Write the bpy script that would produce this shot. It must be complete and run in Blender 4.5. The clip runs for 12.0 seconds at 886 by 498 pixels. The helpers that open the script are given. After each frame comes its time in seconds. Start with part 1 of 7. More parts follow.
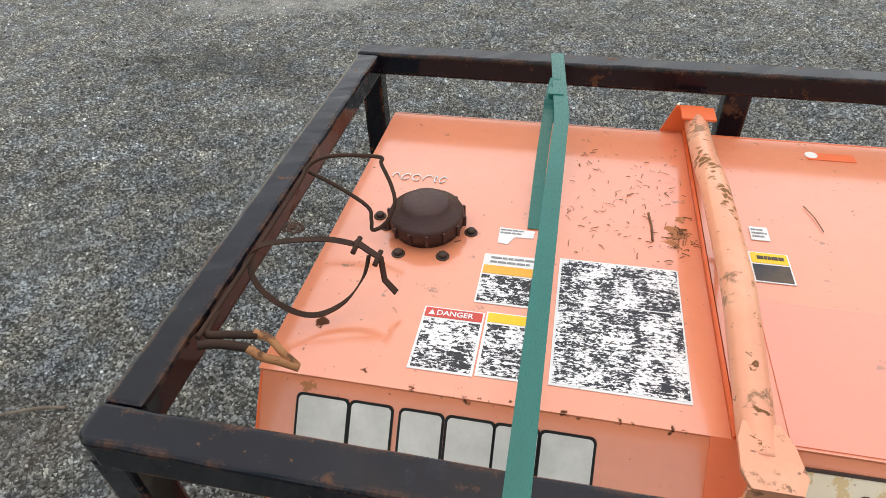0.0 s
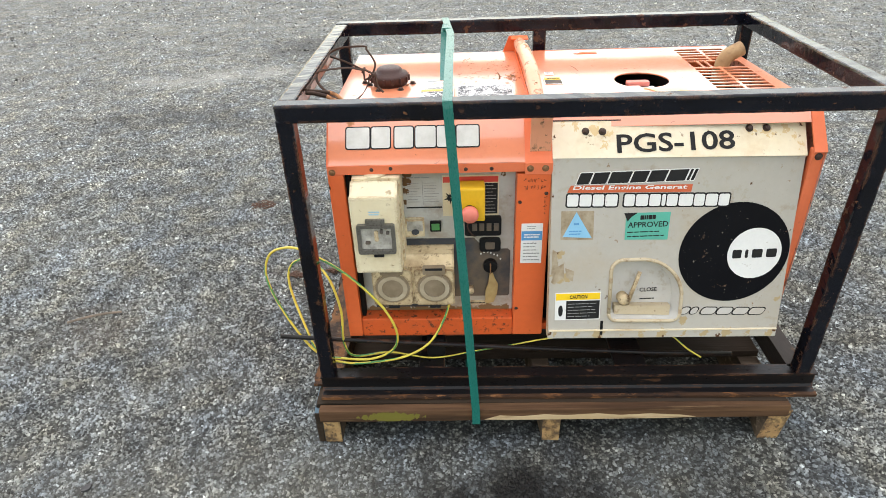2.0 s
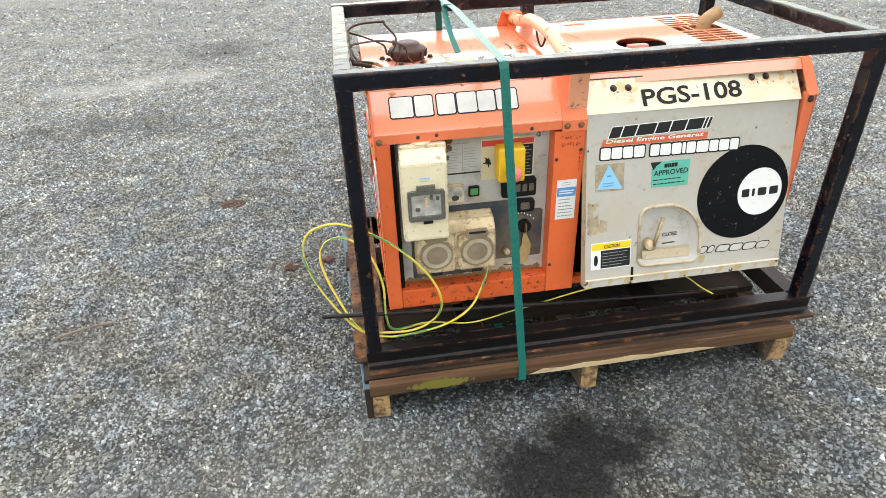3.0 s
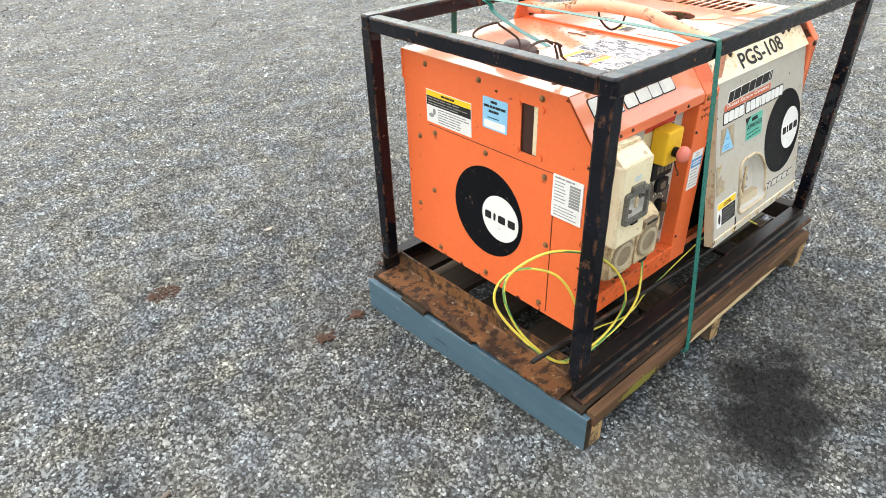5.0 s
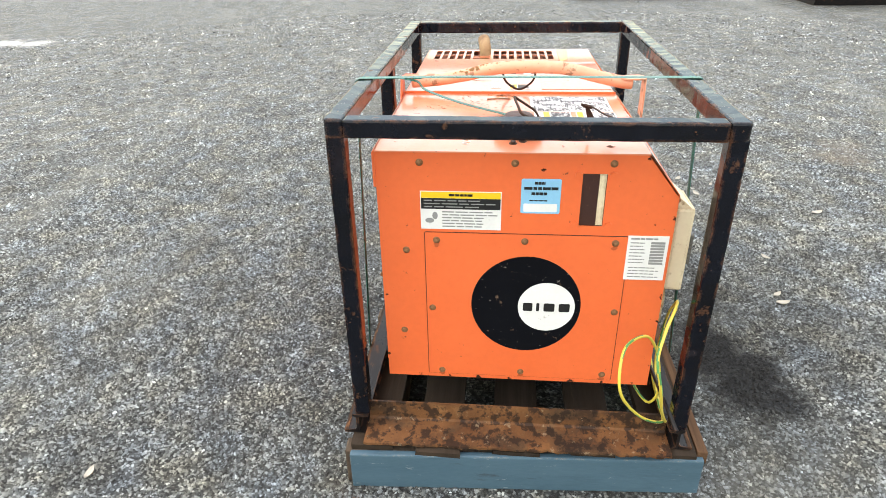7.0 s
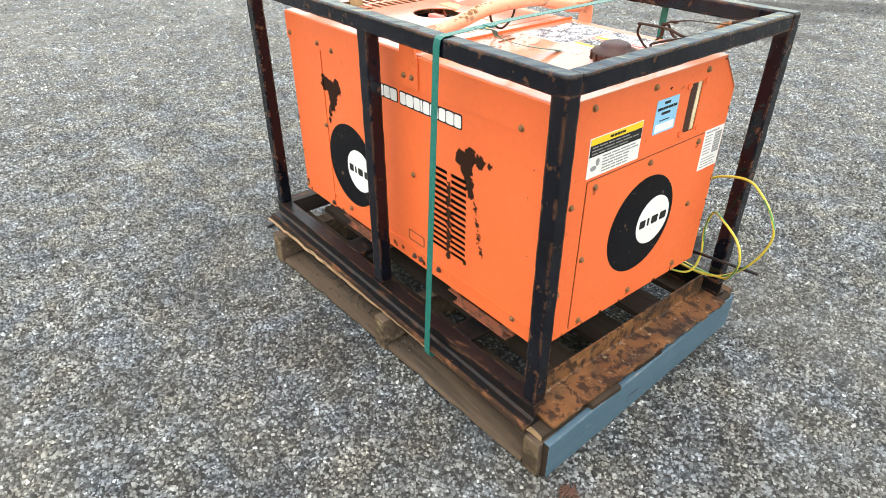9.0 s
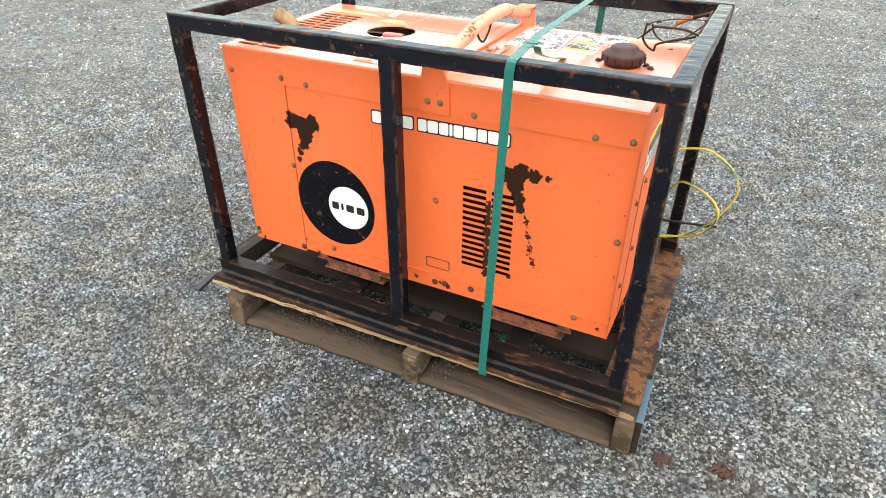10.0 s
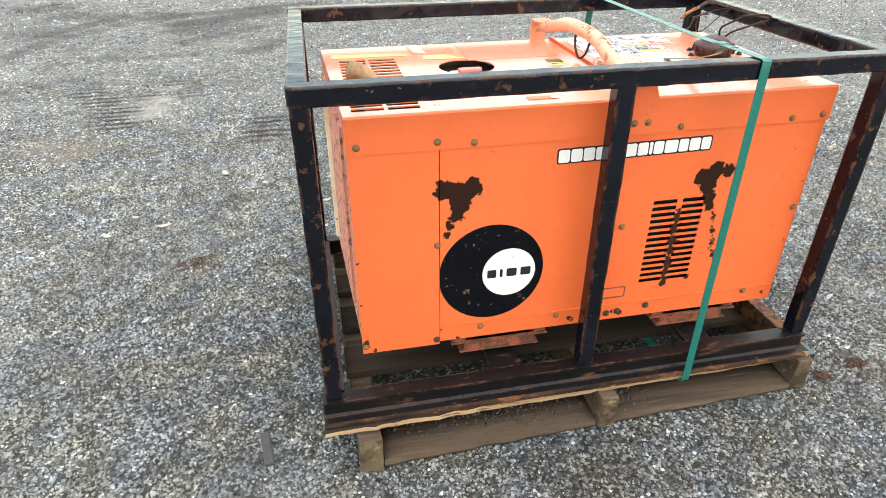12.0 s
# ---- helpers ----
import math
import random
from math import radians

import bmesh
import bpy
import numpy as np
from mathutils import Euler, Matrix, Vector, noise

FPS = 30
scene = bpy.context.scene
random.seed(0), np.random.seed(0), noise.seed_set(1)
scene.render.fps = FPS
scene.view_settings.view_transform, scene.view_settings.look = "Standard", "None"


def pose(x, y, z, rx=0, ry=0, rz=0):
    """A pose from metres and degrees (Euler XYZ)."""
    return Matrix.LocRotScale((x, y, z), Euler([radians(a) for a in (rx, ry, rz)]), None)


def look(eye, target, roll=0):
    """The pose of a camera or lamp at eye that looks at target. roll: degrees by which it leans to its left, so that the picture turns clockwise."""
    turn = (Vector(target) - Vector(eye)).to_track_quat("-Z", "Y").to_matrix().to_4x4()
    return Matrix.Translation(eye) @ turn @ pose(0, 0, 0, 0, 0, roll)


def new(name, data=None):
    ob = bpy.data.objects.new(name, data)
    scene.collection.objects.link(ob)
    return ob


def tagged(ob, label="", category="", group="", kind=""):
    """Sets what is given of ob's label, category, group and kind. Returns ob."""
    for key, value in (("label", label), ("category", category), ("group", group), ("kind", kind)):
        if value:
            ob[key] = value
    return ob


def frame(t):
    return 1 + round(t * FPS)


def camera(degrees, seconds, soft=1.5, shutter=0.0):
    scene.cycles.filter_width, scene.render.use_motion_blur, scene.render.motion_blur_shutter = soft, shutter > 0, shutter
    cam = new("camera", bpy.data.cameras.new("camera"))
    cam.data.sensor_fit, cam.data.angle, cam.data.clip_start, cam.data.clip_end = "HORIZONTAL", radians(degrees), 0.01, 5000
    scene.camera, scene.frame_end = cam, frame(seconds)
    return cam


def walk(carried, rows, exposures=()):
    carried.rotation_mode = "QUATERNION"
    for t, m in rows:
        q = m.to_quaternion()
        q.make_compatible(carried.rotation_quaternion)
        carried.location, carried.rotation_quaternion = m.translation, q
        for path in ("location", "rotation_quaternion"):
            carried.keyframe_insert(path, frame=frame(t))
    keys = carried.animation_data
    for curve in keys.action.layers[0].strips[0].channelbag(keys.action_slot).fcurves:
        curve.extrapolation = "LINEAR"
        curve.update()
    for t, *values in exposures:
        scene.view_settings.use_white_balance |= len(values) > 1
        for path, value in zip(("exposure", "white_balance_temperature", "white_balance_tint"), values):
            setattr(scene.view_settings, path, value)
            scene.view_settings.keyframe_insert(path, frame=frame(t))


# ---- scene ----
cam = camera(70.8, 12.0, soft=0.7)
PATH = [
    (0, (0.37, -0.216, 1.389), (0.027, 1.264, 0.088), -2.3),
    (0.5, (0.393, -0.527, 1.386), (-0.014, 1.097, 0.291), -2.7),
    (1, (0.433, -0.807, 1.383), (0.339, 0.878, 0.31), -2.2),
    (1.5, (0.442, -1.064, 1.362), (0.381, 0.638, 0.313), -2.0),
    (2, (0.397, -1.24, 1.361), (0.324, 0.461, 0.311), -2.2),
    (2.5, (0.241, -1.369, 1.319), (0.22, 0.333, 0.269), -1.9),
    (3, (0.037, -1.308, 1.311), (0.27, 0.379, 0.262), -2.2),
    (3.5, (-0.222, -1.172, 1.318), (0.002, 0.511, 0.261), -2.5),
    (5.5, (-1.055, -0.444, 1.294), (0.372, 0.489, 0.25), -1.6),
    (6, (-1.064, -0.213, 1.276), (0.581, 0.362, 0.294), -1.5),
    (6.5, (-1.09, 0.138, 1.302), (0.638, 0.503, 0.362), -1.3),
    (7, (-1.166, 0.467, 1.292), (0.591, 0.641, 0.352), -1.1),
    (9, (-0.66, 1.613, 1.258), (0.657, 0.554, 0.188), -0.1),
    (9.5, (-0.366, 1.807, 1.32), (0.66, 0.5, 0.206), 0.0),
    (10, (-0.093, 1.989, 1.305), (0.66, 0.486, 0.221), 0.2),
    (10.5, (0.226, 2.018, 1.286), (0.619, 0.372, 0.221), 0.8),
    (11, (0.55, 1.979, 1.302), (0.674, 0.297, 0.226), 0.5),
    (11.5, (0.888, 1.988, 1.301), (0.747, 0.3, 0.237), 0.2),
    (12, (1.246, 1.936, 1.27), (0.897, 0.257, 0.241), 0.0),
]
EXPOSURES = [(t, stops + 0.08, 8100, 13) for t, stops in ((0, 0.46), (0.5, 0.66), (1, 0.84), (1.5, 1.1), (2, 1.2), (2.5, 1.35), (3.5, 1.45), (6.5, 1.4), (9, 1.5), (12, 1.48))]
walk(cam, [(t, look(eye, target, roll)) for t, eye, target, roll in PATH], EXPOSURES)

# ---- world and light: a bright overcast day ----
SUN_HEIGHT, SUN_TURN = radians(79), radians(-25)
world = bpy.data.worlds.new("world")
scene.world = world
world.use_nodes = True
wn = world.node_tree
sky = wn.nodes.new("ShaderNodeTexSky")
sky.sky_type, sky.sun_disc = "NISHITA", False
sky.sun_elevation, sky.sun_rotation = SUN_HEIGHT, SUN_TURN
sky.air_density, sky.dust_density, sky.ozone_density = 1.7, 1.2, 2.5
wn.links.new(sky.outputs[0], wn.nodes["Background"].inputs[0])
wn.nodes["Background"].inputs[1].default_value = 0.15
sun = new("sun", bpy.data.lights.new("sun", "SUN"))
sun.data.energy, sun.data.angle, sun.data.color = 1.5, radians(146), (1.0, 0.99, 0.97)
sun.matrix_world = look((math.sin(SUN_TURN) * 6, math.cos(SUN_TURN) * 6, 6 * math.tan(SUN_HEIGHT)), (0, 0, 0))


# ---- materials ----
def node(nt, kind, ins=None, **props):
    n = nt.nodes.new("ShaderNode" + kind)
    for k, v in props.items():
        setattr(n, k, v)
    for k, v in (ins or {}).items():
        if isinstance(v, bpy.types.NodeSocket):
            nt.links.new(v, n.inputs[k])
        else:
            n.inputs[k].default_value = v
    return n


def noise_mask(nt, vec, scale, lo, hi, detail=5.0, rough=0.6, distort=0.0):
    n = node(nt, "TexNoise", {"Vector": vec, "Scale": scale, "Detail": detail, "Roughness": rough, "Distortion": distort})
    return node(nt, "MapRange", {0: n.outputs[0], 1: lo, 2: hi, 3: 0.0, 4: 1.0}).outputs[0]


def mixed(nt, fac, a, b):
    m = node(nt, "Mix", data_type="RGBA")
    for socket, v in ((m.inputs[0], fac), (m.inputs[6], a), (m.inputs[7], b)):
        if isinstance(v, bpy.types.NodeSocket):
            nt.links.new(v, socket)
        else:
            socket.default_value = (*v, 1) if isinstance(v, tuple) and len(v) == 3 else v
    return m.outputs[2]


def times(nt, a, b, op="MULTIPLY"):
    return node(nt, "Math", {0: a, 1: b}, operation=op).outputs[0]


def blobs(nt, vec, balls):
    """Largest of r - distance over the balls: above 0 inside the patch."""
    out = None
    for x, y, z, r in balls:
        d = node(nt, "VectorMath", {0: vec, 1: (x, y, z)}, operation="DISTANCE").outputs["Value"]
        v = times(nt, r, d, "SUBTRACT")
        out = v if out is None else times(nt, out, v, "MAXIMUM")
    return out


def surface(name, c1, c2, scale=8.0, rough=0.5, rough2=None, metal=0.0, layers=(), bump=0.15, bump_scale=250.0,
            stretch=(1, 1, 1), patches=(), base=(0, 0, 0), coat=0.0, spec=0.5, per_piece=0.0, grain=0.12, edge=None, coat_ior=1.6):
    """Paint, steel, timber: two tones, fine grain, then layers (colour, rough, scale, lo, hi, strength) of stain, rust and wear.
    patches: (colour, rough, balls, waviness) for marks with a shape of their own."""
    m = bpy.data.materials.new(name)
    m.use_nodes = True
    nt = m.node_tree
    bsdf = nt.nodes["Principled BSDF"]
    pos = node(nt, "TexCoord").outputs["Object"]
    vec = node(nt, "Mapping", {0: pos, 3: stretch}).outputs[0]
    col = mixed(nt, noise_mask(nt, vec, scale, 0.3, 0.7), c1, c2)
    fine = noise_mask(nt, vec, scale * 14, 0.2, 0.8, 6)
    col = mixed(nt, times(nt, fine, grain), col, tuple(v * 0.35 for v in c1))
    if per_piece:
        r = node(nt, "ObjectInfo").outputs["Random"]
        col = mixed(nt, times(nt, r, per_piece), col, tuple(v * 0.3 for v in c2))
    rgh = node(nt, "MapRange", {0: fine, 3: rough, 4: rough2 if rough2 is not None else min(1, rough + 0.15)}).outputs[0]
    bare = None
    for colour, lr, ls, lo, hi, strength in layers:
        k = times(nt, noise_mask(nt, vec, ls, lo - (0.05 if ls > 20 else 0), hi - (0.05 if ls > 20 else 0), 7, 0.65), strength)
        col = mixed(nt, k, col, colour)
        rgh = node(nt, "MapRange", {0: k, 3: rgh, 4: lr}).outputs[0]
    if edge:
        colour, radius, lo, hi = edge
        round_n = node(nt, "Bevel", {"Radius": radius}, samples=4).outputs[0]
        flat_n = node(nt, "NewGeometry").outputs["Normal"]
        turn = times(nt, 1.0, node(nt, "VectorMath", {0: round_n, 1: flat_n}, operation="DOT_PRODUCT").outputs["Value"], "SUBTRACT")
        k = times(nt, node(nt, "MapRange", {0: turn, 1: 0.01, 2: 0.12}).outputs[0], noise_mask(nt, pos, 26.0, lo, hi, 6, 0.7))
        col = mixed(nt, k, col, colour)
        rgh = node(nt, "MapRange", {0: k, 3: rgh, 4: 0.8}).outputs[0]
    for colour, lr, balls, wave in patches:
        wob = node(nt, "TexNoise", {"Vector": pos, "Scale": 55.0, "Detail": 6.0, "Roughness": 0.65}).outputs["Color"]
        off = node(nt, "VectorMath", {0: wob, 1: (0.5, 0.5, 0.5)}, operation="SUBTRACT").outputs[0]
        off = node(nt, "VectorMath", {0: off, 3: wave}, operation="SCALE").outputs[0]
        moved = node(nt, "VectorMath", {0: node(nt, "VectorMath", {0: pos, 1: base}, operation="ADD").outputs[0], 1: off}, operation="ADD").outputs[0]
        k = node(nt, "MapRange", {0: blobs(nt, moved, balls), 1: -0.001, 2: 0.001}).outputs[0]
        bare = k if bare is None else times(nt, bare, k, "MAXIMUM")
        col = mixed(nt, k, col, colour)
        rgh = node(nt, "MapRange", {0: k, 3: rgh, 4: lr}).outputs[0]
    nt.links.new(col, bsdf.inputs["Base Color"])
    nt.links.new(rgh, bsdf.inputs["Roughness"])
    bsdf.inputs["Metallic"].default_value = metal
    bsdf.inputs["Specular IOR Level"].default_value = spec
    bsdf.inputs["Coat Weight"].default_value = coat
    if coat and bare is not None:
        nt.links.new(node(nt, "MapRange", {0: bare, 3: coat, 4: 0.0}).outputs[0], bsdf.inputs["Coat Weight"])
    if bare is not None:
        nt.links.new(node(nt, "MapRange", {0: bare, 3: spec, 4: 0.12}).outputs[0], bsdf.inputs["Specular IOR Level"])
    bsdf.inputs["Coat Roughness"].default_value = 0.12
    bsdf.inputs["Coat IOR"].default_value = coat_ior
    if bump:
        bn = node(nt, "TexNoise", {"Vector": vec, "Scale": bump_scale, "Detail": 4.0})
        b = node(nt, "Bump", {"Strength": bump, "Distance": 0.002, "Height": bn.outputs[0]})
        nt.links.new(b.outputs[0], bsdf.inputs["Normal"])
    return m


RUST, DIRT = (0.075, 0.03, 0.014), (0.10, 0.07, 0.045)
orange = surface("orange paint", (0.79, 0.145, 0.042), (0.75, 0.130, 0.036), 5, 0.36, 0.5, layers=(
    ((0.55, 0.10, 0.03), 0.6, 3.0, 0.55, 0.9, 0.25), (RUST, 0.85, 55.0, 0.735, 0.76, 0.8)), bump=0.05)
orange_end = surface("orange paint, chipped end", (0.79, 0.145, 0.042), (0.75, 0.130, 0.036), 5, 0.36, 0.5, layers=(
    ((0.55, 0.10, 0.03), 0.6, 3.0, 0.55, 0.9, 0.25), (RUST, 0.85, 55.0, 0.725, 0.75, 0.8)), bump=0.05, base=(0.636, 0.41, 0.19), patches=(
    ((0.035, 0.015, 0.009), 0.95, [(0.073, 0.128 + 0.075 * i, 0.264 + 0.002 * (i % 2), 0.003 + 0.0015 * (i % 3)) for i in range(8)] + [(0.073, 0.092, 0.32 + 0.066 * i, 0.002 + 0.0013 * (i % 4)) for i in range(7)]
        + [(0.073, 0.375, 0.822, 0.004), (0.073, 0.728, 0.50, 0.003), (0.073, 0.729, 0.33, 0.004), (0.073, 0.16, 0.854, 0.004), (0.073, 0.235, 0.818, 0.0035), (0.073, 0.300, 0.690, 0.003), (0.073, 0.13, 0.70, 0.002)], 0.03),
    ((0.45, 0.10, 0.04), 0.8, [(0.073, 0.604, 0.640, 0.006), (0.073, 0.21, 0.643, 0.006), (0.073, 0.597, 0.273, 0.007), (0.073, 0.402, 0.277, 0.006), (0.073, 0.203, 0.279, 0.007)], 0.02)))
orange_back = surface("orange paint, flaked", (0.79, 0.145, 0.042), (0.75, 0.130, 0.036), 5, 0.36, 0.5, layers=(
    ((0.55, 0.10, 0.03), 0.6, 3.0, 0.55, 0.9, 0.2), (RUST, 0.85, 55.0, 0.75, 0.77, 0.8)), bump=0.05, patches=(
    ((0.024, 0.010, 0.006), 0.95, [(0.995, 0.733, 0.681, 0.024), (0.965, 0.733, 0.676, 0.022), (0.932, 0.733, 0.680, 0.026),
        (0.957, 0.733, 0.645, 0.026), (0.966, 0.733, 0.618, 0.018), (0.980, 0.733, 0.592, 0.011), (0.988, 0.733, 0.570, 0.009)], 0.042),
    ((0.026, 0.011, 0.006), 0.95, [(0.365, 0.733, 0.655, 0.024), (0.335, 0.733, 0.668, 0.023), (0.300, 0.733, 0.667, 0.018),
        (0.345, 0.733, 0.630, 0.022), (0.338, 0.733, 0.600, 0.018), (0.330, 0.733, 0.575, 0.013), (0.268, 0.733, 0.668, 0.007)], 0.042),
    ((0.035, 0.015, 0.008), 0.95, [(0.318 - 0.0028 * i, 0.733, 0.565 - 0.0125 * i, 0.0030 + 0.0022 * (i % 3)) for i in range(13)] + [(0.300, 0.733, 0.450, 0.003), (0.345, 0.733, 0.372, 0.008), (0.345, 0.733, 0.60, 0.008)] + [(0.4115, 0.733, 0.570 - 0.0105 * i, 0.0055 + 0.003 * (i % 3)) for i in range(21)] + [(0.398, 0.733, 0.53 - 0.017 * i, 0.006) for i in range(6)], 0.035),
    ((0.05, 0.020, 0.010), 0.95, [(0.62, 0.735, 0.285, 0.006), (0.66, 0.735, 0.283, 0.008), (0.52, 0.735, 0.281, 0.007), (0.545, 0.735, 0.284, 0.005), (0.96, 0.735, 0.268, 0.005), (1.195, 0.735, 0.52, 0.005), (1.194, 0.735, 0.40, 0.004), (1.188, 0.735, 0.285, 0.010), (1.17, 0.735, 0.262, 0.006), (1.0, 0.735, 0.30, 0.004), (0.10, 0.735, 0.285, 0.006), (0.083, 0.735, 0.45, 0.003), (0.083, 0.735, 0.62, 0.003)], 0.035)), base=(0.636, 0.41, 0.19))
faded = surface("orange paint, faded", (0.80, 0.265, 0.138), (0.78, 0.235, 0.115), 4, 0.26, 0.38, coat=1.0, coat_ior=1.75, layers=(
    ((0.74, 0.33, 0.19), 0.5, 2.2, 0.5, 0.8, 0.45), ((0.62, 0.12, 0.05), 0.5, 12.0, 0.62, 0.75, 0.4),
    ((0.20, 0.11, 0.06), 0.9, 34.0, 0.69, 0.74, 0.75), (RUST, 0.85, 90.0, 0.72, 0.745, 0.8)), bump=0.06, base=(0.636, 0.41, 0.19), patches=(
    ((0.09, 0.035, 0.018), 0.9, [(0.275 + 0.0125 * i, 0.161, 0.860, 0.0008 + 0.0014 * (i * 7 % 4 % 3)) for i in range(20)] + [(0.117, 0.236, 0.860, 0.007), (0.131, 0.138, 0.860, 0.006), (0.19, 0.175, 0.86, 0.004), (0.24, 0.163, 0.86, 0.003)], 0.030),
    ((0.42, 0.17, 0.08), 0.8, [(0.530, 0.470, 0.860, 0.014), (0.523, 0.445, 0.860, 0.010), (0.135, 0.145, 0.860, 0.012), (0.535, 0.50, 0.860, 0.006)], 0.05)))
bar_paint = surface("orange paint, worn tube", (0.80, 0.33, 0.19), (0.76, 0.29, 0.16), 4, 0.34, 0.48, coat=0.3, coat_ior=1.6, layers=(
    ((0.72, 0.42, 0.26), 0.6, 9.0, 0.52, 0.70, 0.6), ((0.24, 0.12, 0.06), 0.9, 30.0, 0.62, 0.68, 0.85), ((0.16, 0.075, 0.035), 0.9, 75.0, 0.68, 0.71, 0.8)), bump=0.06, base=(0.636, 0.41, 0.19), patches=(
    ((0.21, 0.105, 0.045), 0.9, [(0.552 + 0.0005 * i + 0.004 * math.sin(i * 2.3), 0.600 - 0.0066 * i, 0.915 + 0.028 * math.sin(i * 0.052), 0.0020 + 0.0060 * abs(math.sin(i * 1.7)) * math.sin(0.15 + i * 0.083)) for i in range(36)], 0.026),
    ((0.17, 0.080, 0.035), 0.9, [(0.574, 0.33, 0.940, 0.003), (0.573, 0.25, 0.93, 0.003), (0.57, 0.20, 0.92, 0.004), (0.556, 0.30, 0.94, 0.003), (0.567, 0.155, 0.909, 0.006), (0.560, 0.13, 0.906, 0.004)], 0.05),))
part_faded = surface("orange paint, half faded", (0.80, 0.205, 0.095), (0.78, 0.19, 0.085), 5, 0.28, 0.4, coat=1.0, coat_ior=2.0, layers=(
    ((0.20, 0.11, 0.06), 0.9, 34.0, 0.72, 0.77, 0.7),), bump=0.05)
warm_orange = surface("orange paint, sun-warmed", (0.82, 0.190, 0.080), (0.78, 0.170, 0.070), 6, 0.5, 0.62, layers=(
    ((0.50, 0.13, 0.05), 0.7, 16.0, 0.62, 0.80, 0.2), (RUST, 0.85, 60.0, 0.72, 0.75, 0.85)), bump=0.05)
residue = surface("yellowed glue residue", (0.72, 0.46, 0.20), (0.66, 0.36, 0.15), 20, 0.35, 0.5, coat=0.5, bump=0)
grimy_orange = surface("orange paint, grimy", (0.72, 0.11, 0.022), (0.62, 0.09, 0.02), 9, 0.45, 0.65, layers=(
    ((0.16, 0.07, 0.03), 0.8, 9.0, 0.5, 0.75, 0.75), (RUST, 0.9, 60.0, 0.62, 0.66, 0.85)), bump=0.1)
brown_orange = surface("orange paint, rusting", (0.30, 0.075, 0.034), (0.17, 0.048, 0.022), 14, 0.6, 0.8, layers=(
    (RUST, 0.9, 30.0, 0.5, 0.6, 0.9),), bump=0.2)
pink_orange = surface("orange paint, chalked", (0.62, 0.25, 0.17), (0.5, 0.18, 0.12), 9, 0.6, 0.8, layers=(
    (RUST, 0.9, 40.0, 0.58, 0.64, 0.8),), bump=0.1)
grey_paint = surface("grey door paint", (0.47, 0.445, 0.40), (0.51, 0.49, 0.455), 4, 0.42, 0.55, layers=(
    ((0.38, 0.29, 0.18), 0.7, 5.0, 0.50, 0.80, 0.6), ((0.30, 0.22, 0.13), 0.7, 26.0, 0.62, 0.72, 0.4), ((0.24, 0.13, 0.06), 0.85, 45.0, 0.70, 0.74, 0.8)), bump=0.05)
cream_paint = surface("cream flap paint", (0.78, 0.70, 0.55), (0.72, 0.60, 0.40), 6, 0.45, 0.6, layers=(
    ((0.50, 0.30, 0.13), 0.7, 10.0, 0.50, 0.74, 0.75), ((0.22, 0.11, 0.05), 0.85, 55.0, 0.68, 0.72, 0.8)), bump=0.05)
muddy_cream = surface("cream paint, muddy rim", (0.52, 0.44, 0.31), (0.46, 0.36, 0.23), 16, 0.6, 0.8, layers=(
    ((0.26, 0.16, 0.08), 0.9, 34.0, 0.60, 0.70, 0.7), ((0.14, 0.08, 0.04), 0.9, 90.0, 0.68, 0.72, 0.7)), bump=0.1)
panel_grey = surface("control panel grey", (0.47, 0.47, 0.44), (0.41, 0.41, 0.38), 9, 0.5, 0.6, layers=(
    ((0.34, 0.27, 0.18), 0.8, 6.0, 0.42, 0.66, 0.65), ((0.20, 0.13, 0.075), 0.8, 16.0, 0.50, 0.72, 0.65)), bump=0.03, base=(0.636, 0.41, 0.19), patches=(
    ((0.14, 0.075, 0.035), 0.9, [(0.256, 0.13, 0.735, 0.016), (0.255, 0.13, 0.71, 0.012), (0.252, 0.13, 0.685, 0.009), (0.249, 0.13, 0.655, 0.007), (0.22, 0.13, 0.742, 0.012), (0.505, 0.13, 0.735, 0.006), (0.49, 0.13, 0.725, 0.005), (0.505, 0.13, 0.665, 0.003)], 0.03),
    ((0.20, 0.12, 0.06), 0.9, [(0.12 + 0.02 * i, 0.13, 0.322, 0.009 + 0.004 * (i % 3)) for i in range(20)], 0.04)))
slate_grey = surface("dark panel vinyl", (0.055, 0.06, 0.07), (0.045, 0.05, 0.058), 12, 0.5, 0.6, layers=(
    ((0.19, 0.135, 0.085), 0.8, 7.0, 0.42, 0.62, 0.7),), spec=0.15, bump=0.03)
cream_plastic = surface("cream plastic", (0.74, 0.66, 0.47), (0.70, 0.60, 0.40), 8, 0.42, 0.55, layers=(
    ((0.50, 0.36, 0.20), 0.8, 9.0, 0.50, 0.75, 0.6), ((0.22, 0.13, 0.06), 0.8, 40.0, 0.66, 0.72, 0.7)), bump=0.03, edge=((0.30, 0.19, 0.095), 0.014, 0.36, 0.58))
brown_plastic = surface("cream plastic, mud-stained", (0.70, 0.57, 0.36), (0.60, 0.45, 0.26), 14, 0.55, 0.75, layers=(
    ((0.24, 0.15, 0.075), 0.9, 13.0, 0.46, 0.70, 0.7), ((0.12, 0.07, 0.035), 0.9, 50.0, 0.60, 0.68, 0.7)), bump=0.08, edge=((0.17, 0.10, 0.05), 0.010, 0.34, 0.56))
tan_plastic = surface("socket flap, mud-stained", (0.27, 0.21, 0.14), (0.18, 0.13, 0.08), 25, 0.5, 0.7, bump=0.05)
